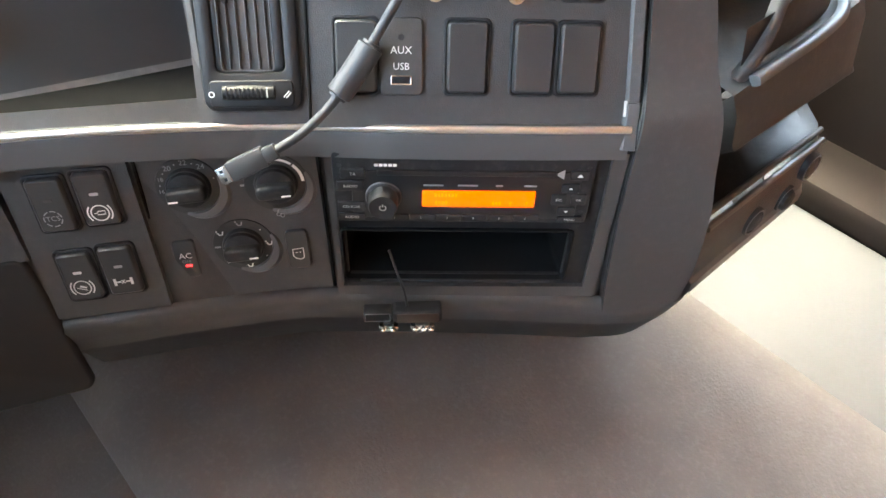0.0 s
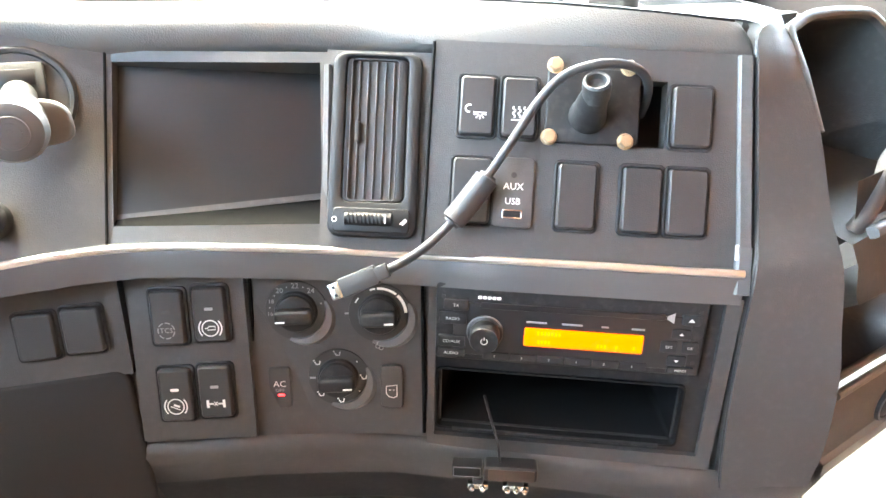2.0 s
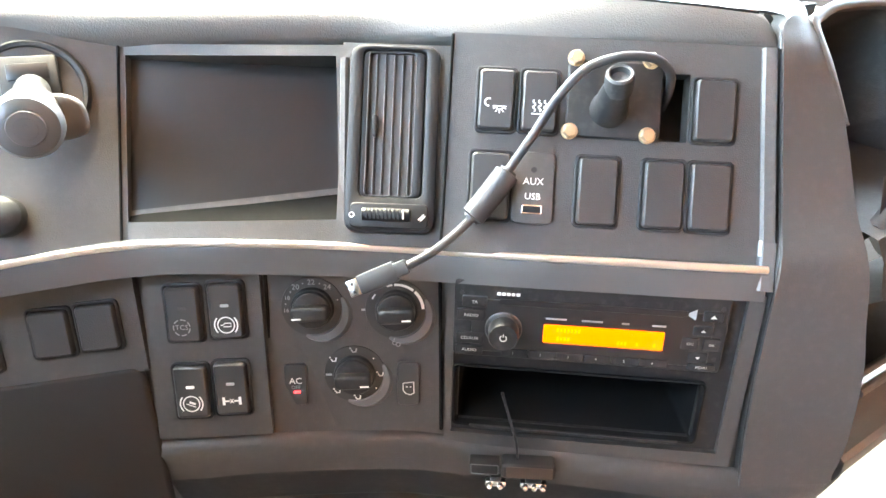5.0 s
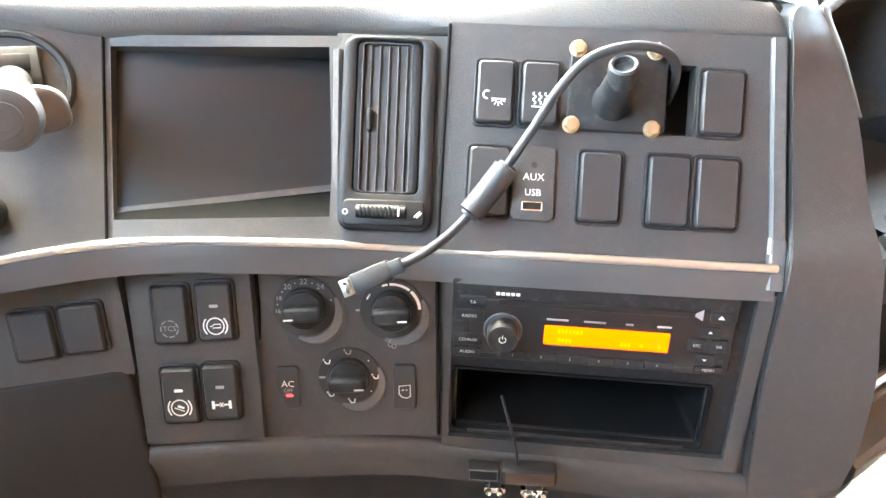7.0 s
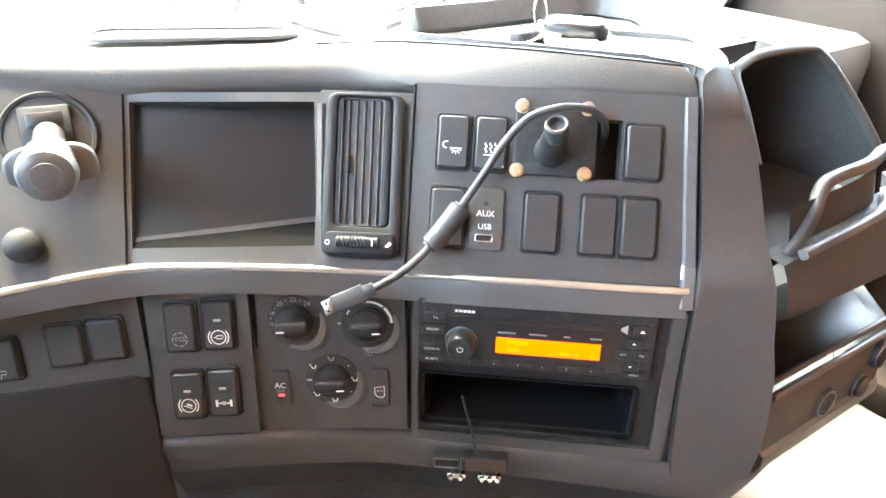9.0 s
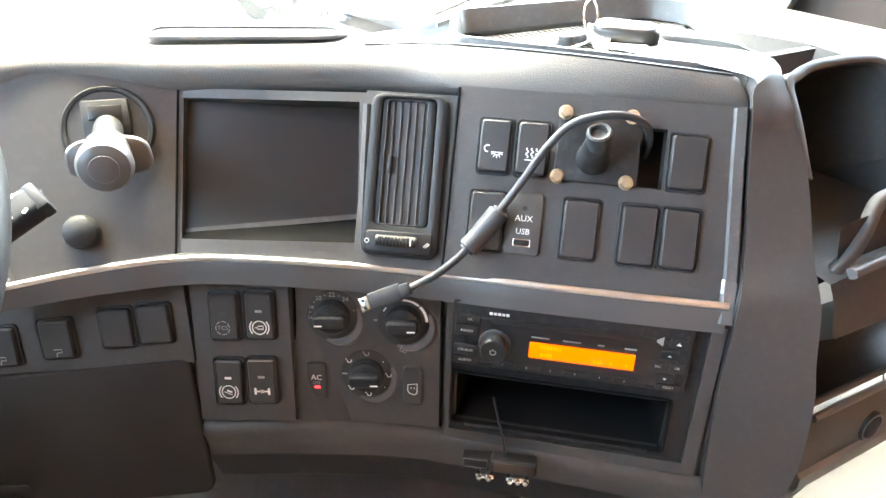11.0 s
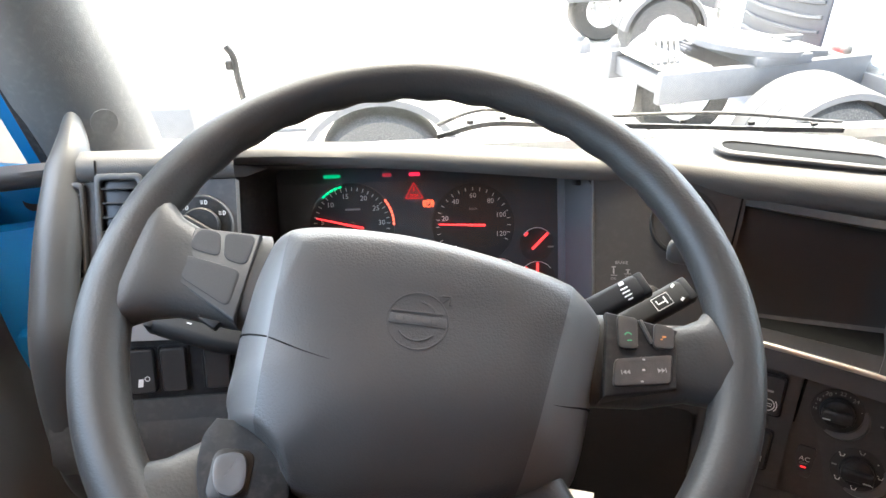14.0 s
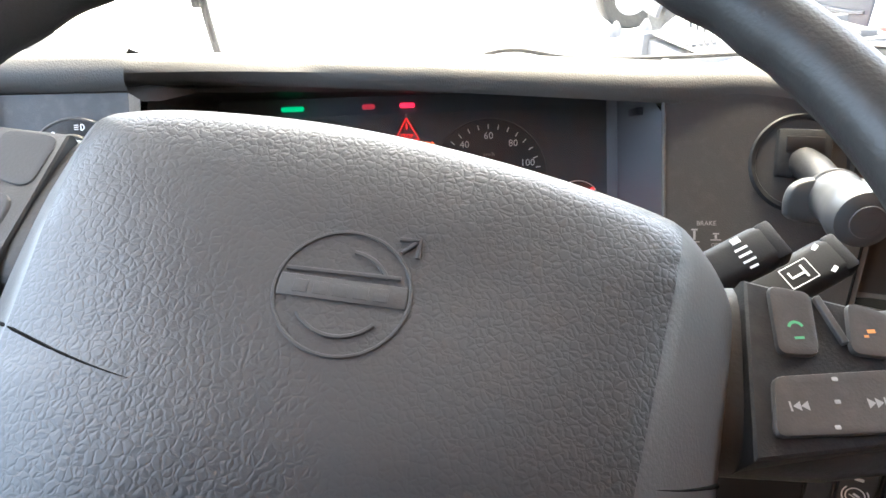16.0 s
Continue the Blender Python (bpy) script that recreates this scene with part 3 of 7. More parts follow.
part("upper_post", sweep(curve([(-0.675, 0.655, 1.03), (-0.690, 0.640, 1.15), (-0.715, 0.60, 1.4), (-0.755, 0.52, 1.9)], 5), [(-0.010, -0.02), (-0.010, 0.006), (0.004, 0.008), (0.010, 0.0), (0.010, -0.02)], up=(0.3, -1, 0)), BLUE, post_, "", PO)
part("hinge_plate", box(-0.055, 0.045, -0.008, 0.008, -0.045, 0.045, 0.006, pose(-0.690, 0.628, 1.025, 12, 0, -12), seg=3), BLUE, post_, "", PO)
part("bolt_hole", lathe([(0.0105, 0.0), (0.0105, 0.002), (0.008, 0.001), (0.0005, 0.0)], 24, pose(-0.681, 0.6185, 1.030, 78, 0, -12)), GLOSS, post_, "", PO)
part("seal", sweep(curve([(-0.650, 0.640, 1.03), (-0.665, 0.625, 1.15), (-0.690, 0.585, 1.4)], 5), disc(0.014, 10)), RUBBER, post_, "", PO)
part("lower_post", sweep(curve([(-0.705, 0.575, 1.02), (-0.700, 0.562, 0.95), (-0.690, 0.556, 0.86), (-0.648, 0.545, 0.74), (-0.625, 0.53, 0.55), (-0.62, 0.53, 0.32)], 5), [(-0.05, -0.02), (-0.05, 0.004), (-0.03, 0.010), (0.012, 0.010), (0.018, 0.0), (0.018, -0.02)], up=(0.1, -1, 0)), BLUE, post_, "", PO, angle=50)
part("post_lining", box(-0.655, -0.56, 0.60, 0.64, 0.30, 1.06, 0.01), BLACK, post_, "", PO)
part("hinge_block", box(-0.030, 0.030, -0.012, 0.012, -0.016, 0.016, 0.004, pose(-0.668, 0.548, 0.905, 0, 0, 0)), BLUE, post_, "", PO)

# plain lower front on the far side
part("far_dash", box(0.64, 1.34, 0.50, 0.94, 0.45, 0.95, 0.04), PAD, shell, "", S)

# ---- radio ----
def printed(name, bm, material_, parent, z=0.0004, m=None):
    return part(name, moved(bm, Matrix.Translation((0, 0, z))), material_, parent, m=m)


radio = thing("car_radio", F_RADIO, "black single-slot car radio with a lit orange display", "radio")
part("faceplate", plate(0.182, 0.0585, 0.006, 0.003, 0.0012, m=at(0.0305, 0.0003, -0.003)), BLACK, radio)
part("face_inlay", plate(0.160, 0.040, 0.0012, 0.004, 0.0005, m=at(0.032, -0.004, 0.003)), GLOSS, radio)
part("disc_slot", plate(0.124, 0.0042, 0.0012, 0.0015, 0.0004, m=at(0.032, 0.0148, 0.0034)), GLOSS, radio, "dark disc slot")
disp = part("display", plate(0.0800, 0.0136, 0.0012, 0.0008, 0.0003, m=at(0.0412, -0.0065, 0.0040)), ORANGE, radio, "glowing orange display")
SEG = material("display_segments", (0.25, 0.06, 0.0), 0.5, emit=(0.55, 0.11, 0.0), strength=0.07)
for u, v, n_ in ((0.0105, -0.0032, 7), (0.0110, -0.0098, 4), (0.0515, -0.0098, 3), (0.0640, -0.0098, 1), (0.0755, -0.0098, 1)):
    for k in range(n_):
        part("bar", plate(0.0016, 0.0030 - 0.0006 * (k % 3 == 1), 0.0001, 0.0002, 0.00005, m=at(u + 0.0024 * k, v, 0.0052)), SEG, disp)
knob = part("volume_knob", lathe([(0.0125, 0.003), (0.0125, 0.005), (0.0112, 0.0062), (0.0104, 0.0065), (0.0102, 0.016), (0.0094, 0.0175), (0.006, 0.0166), (0.001, 0.0164)], 40, at(-0.026, -0.0055)), BLACK, radio, "round black volume knob")
part("knob_ring", lathe([(0.0128, 0.0042), (0.0128, 0.0052), (0.0121, 0.0056), (0.0121, 0.0042)], 40, at(-0.026, -0.0055), cap=False), SATIN, knob)
part("power_mark", join(ribbon(arc(-0.026, -0.0060, 0.0022, 125, 415), 0.0006, 0.0169), ribbon([(-0.026, -0.0053), (-0.026, -0.0028)], 0.0006, 0.0169)), WHITE, knob)
for txt, u, v, w, h in (("TA", -0.0465, 0.0140, 0.017, 0.0078), ("RADIO", -0.0485, 0.0038, 0.019, 0.0085), ("CD/AUX", -0.0490, -0.0140, 0.019, 0.0085), ("AUDIO", -0.0490, -0.0232, 0.019, 0.0062)):
    b = part("button", plate(w, h, 0.0022, 0.001, 0.0006, m=at(u, v, 0.003)), BLACK, radio)
    printed("lettering", words(txt, 0.0032), PRINT, b, 0.0053, at(u, v))
for k in range(6):
    u = -0.0175 + 0.0189 * k
    b = part("button", plate(0.0180, 0.0058, 0.0022, 0.0008, 0.0005, m=at(u, -0.0235, 0.003)), BLACK, radio)
    printed("lettering", words(str(k + 1), 0.0028), PRINT, b, 0.0053, at(u - 0.001, -0.0235))
for txt, u, v, w, h in (("ESC", 0.0985, -0.0065, 0.011, 0.009), ("OK", 0.1125, -0.0065, 0.011, 0.009), ("MENU", 0.1085, -0.0242, 0.018, 0.005)):
    b = part("button", plate(w, h, 0.0022, 0.001, 0.0006, m=at(u, v, 0.003)), BLACK, radio)
    printed("lettering", words(txt, 0.0028), PRINT, b, 0.0053, at(u, v))
for u, v, pts in ((0.1055, 0.0035, ((-0.0022, -0.001), (0.0022, -0.001), (0.0, 0.0014))), (0.1050, -0.0168, ((-0.0022, 0.001), (0.0, -0.0014), (0.0022, 0.001))), (0.1105, 0.0142, ((-0.003, -0.0014), (0.003, -0.0014), (0.0, 0.0022)))):
    b = part("button", plate(0.013, 0.0075, 0.0022, 0.0016, 0.0006, m=at(u, v, 0.003)), BLACK, radio)
    printed("arrow", poly(pts), WHITE, b, 0.0053, at(u, v) @ Matrix.Diagonal((0.72, 0.72, 1, 1)))
printed("mark", poly(((-0.004, -0.001), (0.001, -0.004), (0.001, 0.004), (-0.004, 0.001))), DIM, radio, 0.0045, at(0.0985, 0.0150))
badge = part("badge", plate(0.0180, 0.0036, 0.0003, 0.0008, 0.0001, m=at(-0.0240, 0.0204, 0.003)), BLACK, radio, "small maker's badge")
for k in range(5):
    part("bar", plate(0.0026, 0.0022, 0.0002, 0.0005, 0.0001, m=at(-0.0304 + 0.0032 * k, 0.0204, 0.0034)), WHITE, badge)
for u, w in ((0.009, 0.014), (0.031, 0.010), (0.0375, 0.005), (0.055, 0.005), (0.077, 0.009)):
    part("print_bar", plate(w, 0.0014, 0.0002, 0.0003, 0.0001, m=at(u, 0.0047, 0.0042)), DIM, radio)
for u in (-0.0555, 0.1165):
    for v in (0.0195, -0.0185):
        part("release_hole", lathe([(0.0016, 0.0028), (0.0016, 0.0032), (0.0001, 0.0031)], 12, at(u, v)), GLOSS, radio)

# open pocket under the radio
pocket = thing("storage_pocket", F_RADIO, "empty black storage pocket below the radio", "storage pocket")
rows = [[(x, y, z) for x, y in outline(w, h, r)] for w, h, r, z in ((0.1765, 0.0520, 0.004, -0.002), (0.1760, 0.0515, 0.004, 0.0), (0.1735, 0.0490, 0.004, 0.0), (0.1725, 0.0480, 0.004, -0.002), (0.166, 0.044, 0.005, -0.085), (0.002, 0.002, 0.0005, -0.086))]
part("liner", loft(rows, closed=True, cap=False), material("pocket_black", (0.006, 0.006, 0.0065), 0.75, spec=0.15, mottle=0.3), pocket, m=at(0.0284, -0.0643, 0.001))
part("pocket_lip", plate(0.150, 0.0025, 0.0016, 0.001, 0.0006, m=at(0.0284, -0.0893, 0.0012)), BLACK, pocket)

# ---- recess beside the air vent ----
recess = thing("display_recess", F_SCREEN, "dark empty display recess with a slanting floor", "recess")
w0, w1, h1 = -0.0729, 0.0692, 0.0602
part("back_panel", loft([[(w0, h1, -0.010), (w1, h1, -0.030)], [(w0, -0.047, -0.006), (w1, -0.033, -0.030)]]), material("recess_black", (0.014, 0.015, 0.016), 0.4, mottle=0.15), recess, "dark glossy back panel")
part("floor_panel", loft([[(w0, -0.047, -0.006), (w1, -0.033, -0.030)], [(w0, -0.0545, 0.0), (w1, -0.0545, 0.0)]]), material("recess_floor", (0.006, 0.006, 0.006), 0.9, spec=0.05, mottle=0.2), recess)
# pale strip stands for the highlight where back panel and floor meet
part("floor_highlight", sweep([Vector((w0, -0.0475, -0.0050)), Vector((w1, -0.0310, -0.0285))], [(-0.0022, -0.0005), (0.0022, -0.0005), (0.0022, 0.0006), (-0.0022, 0.0006)], up=(0, 0, 1)), SATIN, recess, "pale strip for the highlight along the recess floor")
part("side_panel", loft([[(w1, h1, -0.030), (w1, -0.0545, -0.030)], [(w1, h1, 0.0), (w1, -0.0545, 0.0)]]), BLACK, recess)
part("edge_moulding", sweep([Vector((0.0745, 0.058, 0)), Vector((0.0715, -0.054, 0))], [(-0.003, -0.002), (-0.003, 0.002), (-0.001, 0.0035), (0.002, 0.003), (0.003, -0.002)], up=(0, 0, 1)), SATIN, recess)

# ---- air vent ----
VENTB = material("vent_black", (0.011, 0.011, 0.012), 0.42, spec=0.3, grain=0.1, grain_size=1200, mottle=0.15)
SLAT = material("vent_slat_grey", (0.075, 0.076, 0.078), 0.32, mottle=0.1)
vent = thing("air_vent", F_VENT, "tall black dashboard air vent with upright slats", "air vent")
part("vent_frame", ring_plate(0.0620, 0.1290, 0.0430, 0.1010, 0.007, 0.0085, 0.004, 0.0022, m=at(0.0026, 0.0053), off=(0.0, 0.0105)), VENTB, vent)
inn = part("inner_frame", ring_plate(0.0425, 0.1005, 0.0325, 0.0985, 0.004, 0.004, 0.003, 0.0010, m=at(0.0022, 0.0158, 0.0005), off=(-0.0012, 0.0)), VENTB, vent)
part("frame_edge", ring_plate(0.0335, 0.0996, 0.0320, 0.0982, 0.0010, 0.003, 0.0025, 0.0003, m=at(0.0010, 0.0158, 0.0040)), SLAT, inn, "thin pale edge")
part("duct", loft([[(x, y, z) for x, y in outline(w, h, 0.003)] for w, h, z in ((0.0425, 0.1005, 0.002), (0.037, 0.098, -0.03), (0.001, 0.001, -0.031))], closed=True), GLOSS, vent, m=at(0.0022, 0.0158))
for k in range(5):
    part("slat", plate(0.0007, 0.0965, 0.012, 0.0003, 0.0003, m=at(-0.0102 + 0.0060 * k, 0.0158, -0.0085)), SLAT, vent)
for k in range(6):
    part("cross_slat", plate(0.032, 0.0010, 0.008, 0.0004, 0.0003, m=at(0.0012, -0.026 + 0.0160 * k, -0.022)), VENTB, vent)
part("slider", plate(0.0032, 0.0150, 0.0055, 0.0014, 0.0009, m=at(-0.0098, 0.0140, 0.0015)), VENTB, vent)
part("wheel_housing", plate(0.0530, 0.0170, 0.0022, 0.0035, 0.0010, m=at(0.0024, -0.0478, 0.0068)), VENTB, vent)
thumb = part("thumb_wheel", moved(lathe([(0.0035, -0.0165), (0.0046, -0.0160), (0.0050, 0), (0.0046, 0.0160), (0.0035, 0.0165)], 20), at(0.0006, -0.0470, 0.0075) @ pose(0, 0, 0, 0, 90, 0)), VENTB, vent)
for k in range(9):
    part("rib", box(-0.0130 + 0.0027 * k, -0.0120 + 0.0027 * k, -0.0505, -0.0435, 0.0115, 0.0127, 0.0003), VENTB, thumb)
part("pointer", box(0.0120, 0.0129, -0.0500, -0.0440, 0.0117, 0.0129), WHITE, thumb)
printed("mark", ribbon(arc(-0.0225, -0.0478, 0.0016, 0, 360), 0.0006, 0.0092, True), WHITE, vent)
printed("mark", join(ribbon([(0.0225, -0.0500), (0.0262, -0.0462)], 0.0008, 0.0092), ribbon([(0.0240, -0.0505), (0.0272, -0.0472)], 0.0008, 0.0092)), WHITE, vent)


# ---- rocker switches ----
def rocker(name, f, u, v, label, group, w=0.0245, h=0.0410, deep=True, mat_=BLACK):
    ob = thing(name, f @ at(u, v), label, "switch", group)
    part("bezel", ring_plate(w + 0.0035, h + 0.0035, w - 0.0005, h - 0.0005, 0.0022, 0.004, 0.003, 0.0008), BLACK, ob)
    rows = []
    for inset, z in ((0, -0.004), (0, 0.0035), (0.0006, 0.0048), (0.0016, 0.0056)):
        rows.append([(x, y, z) for x, y in outline(w - 0.001 - 2 * inset, h - 0.001 - 2 * inset, 0.0032 - inset)])
    bm = loft(rows, closed=True, cap=True)
    part("rocker", bm, mat_, ob)
    return ob


ROCK = material("rocker_plastic", (0.033, 0.032, 0.0325), 0.38, grain=0.15, grain_size=1200, mottle=0.1)
Z = 0.0062
G_UP = "switches on the upper panel"
lamp = rocker("rocker_switch", F_UPPER, -0.0441, 0.0172, "black rocker switch with a white night lamp symbol", G_UP, mat_=ROCK)
sym = join(ribbon([(-0.002, 0.0), (0.009, 0.0)], 0.0009, Z), ribbon(arc(0.0035, 0.0, 0.0027, 180, 360), 0.0009, Z), ribbon(arc(-0.0055, 0.003, 0.003, 60, 280), 0.0013, Z), *[ribbon([(0.0035 + 0.0036 * math.cos(radians(a)), 0.0036 * math.sin(radians(a))), (0.0035 + 0.0056 * math.cos(radians(a)), 0.0056 * math.sin(radians(a)))], 0.0009, Z) for a in (200, 235, 270, 305, 340)])
signs("symbol", sym, WHITE, lamp, m=at(-0.0006, -0.0050) @ Matrix.Diagonal((0.82, 0.82, 1, 1)))
heat = rocker("rocker_switch", F_UPPER, -0.0154, 0.0174, "black rocker switch with a white heating symbol", G_UP, mat_=ROCK)
sym = ribbon([(-0.0065, -0.0055), (0.0065, -0.0055)], 0.0010, Z)
for x in (-0.0045, 0.0, 0.0045):
    sym = join(sym, ribbon([(x + 0.0011 * math.sin(k * 1.05), -0.0035 + 0.00075 * k) for k in range(13)], 0.0011, Z))
signs("symbol", sym, WHITE, heat, m=at(0.0, -0.0045) @ Matrix.Diagonal((0.82, 0.82, 1, 1)))
for u, v, hh in ((-0.0450, -0.0403, 0.0445), (0.0263, -0.0403, 0.0445), (0.0697, -0.0403, 0.0445), (0.1000, -0.0403, 0.0445), (0.0997, 0.0169, 0.0405)):
    rocker("rocker_switch", F_UPPER, u, v, "blank black rocker switch in the upper panel", G_UP, w=0.0272, h=hh + 0.001, mat_=ROCK)

usb = thing("usb_socket", F_UPPER @ at(-0.0163, -0.0402), "dark plate with a usb port and an aux socket", "socket")
part("plate", plate(0.0278, 0.0480, 0.0035, 0.004, 0.001), FASCIA, usb)
part("aux_hole", lathe([(0.0021, 0.0034), (0.0018, 0.0037), (0.0002, 0.0035)], 14, at(0.0, 0.012)), GLOSS, usb)
part("lettering", words("AUX", 0.0066, at(0, 0.0040, 0.0037)), WHITE, usb)
part("lettering", words("USB", 0.0062, at(0, -0.0060, 0.0037)), WHITE, usb)
port = part("port", ring_plate(0.0135, 0.006, 0.0118, 0.0042, 0.0008, 0.0008, 0.0004, 0.0002, m=at(0, -0.0145, 0.0034)), CHROME, usb)
part("port_tongue", plate(0.0118, 0.0042, 0.0003, 0.0003, 0.0001, m=at(0, -0.0145, 0.0034)), GLOSS, port)

# two-by-two rockers
G_LOW = "switches beside the heater controls"


def ring_symbol(side=True):
    bm = ribbon(arc(0, 0, 0.0058, 0, 360, 28), 0.0009, Z, True)
    if side:
        bm = join(bm, ribbon(arc(0, 0, 0.0080, -42, 42), 0.0010, Z), ribbon(arc(0, 0, 0.0080, 138, 222), 0.0010, Z))
    return bm


tcs = rocker("rocker_switch", F_ROCK, -0.0113, 0.0402, "black rocker switch with a dim lettered ring", G_LOW, mat_=ROCK)
bm = None
for k in range(7):
    r = ribbon(arc(0, 0, 0.0058, 51.4 * k + 6, 51.4 * k + 44, 6), 0.0008, Z)
    bm = join(bm, r) if bm else r
signs("symbol", bm, DIM, tcs, m=at(-0.0008, -0.0090))
part("lettering", words("TCS", 0.0052, at(-0.0008, -0.0090, Z)), DIM, tcs)
hill = rocker("rocker_switch", F_ROCK, 0.0187, 0.0416, "black rocker switch with a white bracketed lorry ring", G_LOW, mat_=ROCK)
signs("symbol", join(ring_symbol(), ribbon([(-0.0038, 0.0), (-0.002, 0.0), (-0.001, 0.0014), (0.0034, 0.0014), (0.0034, -0.0012), (-0.002, -0.0012)], 0.0007, Z)), WHITE, hill, m=at(0.0002, -0.0096))
absw = rocker("rocker_switch", F_ROCK, -0.0115, -0.0186, "black rocker switch with a white bracketed slope ring", G_LOW, mat_=ROCK)
signs("symbol", join(ring_symbol(), ribbon([(-0.0038, 0.0002), (0.0030, -0.0026)], 0.0007, Z), poly([(-0.0018, 0.0006), (0.0026, -0.0010), (0.0032, 0.0004), (-0.0010, 0.0022)], Z)), WHITE, absw, m=at(0.0, -0.0080))
diff = rocker("rocker_switch", F_ROCK, 0.0172, -0.0172, "black rocker switch with a white axle lock symbol", G_LOW, mat_=ROCK)
bm = ribbon([(-0.005, 0.0), (-0.0015, 0.0)], 0.0012, Z)
for x in (-0.0058, 0.0058):
    bm = join(bm, ribbon([(x, -0.0030), (x, 0.0030)], 0.0020, Z))
bm = join(bm, ribbon([(0.0015, 0.0), (0.005, 0.0)], 0.0012, Z), ribbon([(-0.0012, -0.0016), (0.0012, 0.0016)], 0.0007, Z), ribbon([(-0.0012, 0.0016), (0.0012, -0.0016)], 0.0007, Z))
signs("symbol", bm, WHITE, diff, m=at(0.0003, -0.0083))
for ob, mt_ in ((hill, DIM), (absw, WHITE), (diff, DIM), (tcs, FASCIA)):
    part("telltale", plate(0.0060, 0.0022, 0.0004, 0.0008, 0.0001, m=at(0.0, 0.0045, 0.0055)), mt_, ob)

# blanks further along the lower panel
DBLANK = material("dark_blank_plastic", (0.030, 0.029, 0.029), 0.5, grain=0.2, grain_size=1100, mottle=0.1)
F_LEFT = face_frame((-0.065, 0.4935, 0.856), 28, 16, 3.0)
part("blank_panel", holed([-0.135, 0.0600], [-0.034, 0.045], [], 0.014, F_LEFT), FASCIA, dash, "", D)
for u, v in ((-0.0925, -0.0085), (-0.0470, -0.0045), (0.0023, 0.0020), (0.0333, 0.0035)):
    ob = rocker("rocker_switch", F_LEFT, u, v, "dark rocker switch in the lower panel near the column", "switches on the lower panel", w=0.0268, h=0.0345, mat_=DBLANK)
    if u < -0.02:
        signs("symbol", join(ribbon([(-0.004, 0.003), (0.003, 0.003), (0.003, 0.0), (-0.001, 0.0)], 0.0009, Z), ribbon([(-0.001, 0.0), (-0.002, -0.004)], 0.0009, Z)), DIM, ob, m=at(0.0008, -0.0110) @ Matrix.Diagonal((0.95, 0.95, 1, 1)))

# ---- heater controls ----
heater = thing("heater_controls", F_HEAT, "heater control panel with three round black knobs", "heater controls")
Z2 = 0.0014


CRES = material("pale_crescent_plastic", (0.10, 0.10, 0.102), 0.42, grain=0.1, grain_size=1100, mottle=0.1)
DBASE = material("dial_surround_plastic", (0.026, 0.025, 0.025), 0.5, grain=0.2, grain_size=1100, mottle=0.1)


def dial(u, v, r=0.0155, turn=0.0, mark=0.0075):
    base = part("dial_base", lathe([(r + 0.0073, 0.0), (r + 0.0070, 0.0010), (r + 0.0005, 0.0012), (0.001, 0.0012)], 48, at(u, v)), DBASE, heater, "dark dial surround with a raised crescent")
    rows = []
    for k in range(26):
        a = radians(-105 + 125 * k / 25)
        t = math.sin(math.pi * k / 25)
        rows.append([(u + q * math.cos(a), v + q * math.sin(a), z) for q, z in ((r + 0.0055, 0.001), (r + 0.0063, 0.001 + 0.0022 * t), (r + 0.0080 + 0.0040 * t, 0.001 + 0.0024 * t), (r + 0.0085 + 0.0068 * t, 0.0))])
    part("crescent", loft(rows), CRES, base)
    kn = part("knob", lathe([(r, 0.001), (r, 0.0034), (r - 0.0008, 0.0048), (r - 0.0016, 0.0050), (r - 0.0022, 0.0080), (r - 0.0040, 0.0090), (0.001, 0.0088)], 48, at(u, v)), BLACK, heater, "round black knob with a grip bar")
    part("grip", moved(plate(2 * r - 0.004, 0.0110, 0.0085, 0.004, 0.0028, rings=None), at(u, v - 0.0005, 0.0075, turn)), BLACK, kn)
    part("pointer", moved(plate(0.0066, 0.0012, 0.0004, 0.0004, 0.0001), at(u, v, 0.0160, turn) @ at(mark, -0.0030)), WHITE, kn)
    return base


R3 = 0.0192
C1, C2, C3 = (0.0075, 0.0505), (0.0680, 0.0484), (0.0360, -0.0025)


def round_dial(c, a, z=0.0):
    return at(c[0] + R3 * math.cos(radians(a)), c[1] + R3 * math.sin(radians(a)), z)


d1 = dial(*C1, turn=3, mark=-0.0090)
for txt, a in (("18", 158), ("20", 126), ("22", 90), ("24", 54), ("16", 187)):
    part("lettering", words(txt, 0.0056 if a < 130 else 0.0044, round_dial(C1, a, Z2)), DIM, d1)
for a in (172, 142, 108, 72, 18):
    part("tick", lathe([(0.0006, Z2), (0.0001, Z2 + 0.0001)], 8, round_dial(C1, a)), DIM, d1)
d2 = dial(*C2, turn=2)
for a0, a1, w in ((154, 141, 0.0010), (110, 98, 0.0014), (94, 50, 0.0018), (46, 2, 0.0022)):
    part("scale_arc", ribbon(arc(*C2, R3, a0, a1), w, Z2), WHITE, d2)
part("print_bar", plate(0.0050, 0.0016, 0.0002, 0.0004, 0.0001, m=at(C2[0] - 0.0230, C2[1], 0.0004)), DIM, d2)
fan = None
for k in range(4):
    a = radians(90 * k + 20)
    r = ribbon(arc(C2[0] + 0.0020 * math.cos(a), C2[1] - 0.0250 + 0.0020 * math.sin(a), 0.0015, 0, 360, 10), 0.0006, 0.0016, True)
    fan = join(fan, r) if fan else r
signs("fan_symbol", fan, DIM, d2)
d3 = dial(*C3, turn=2, mark=0.0085)
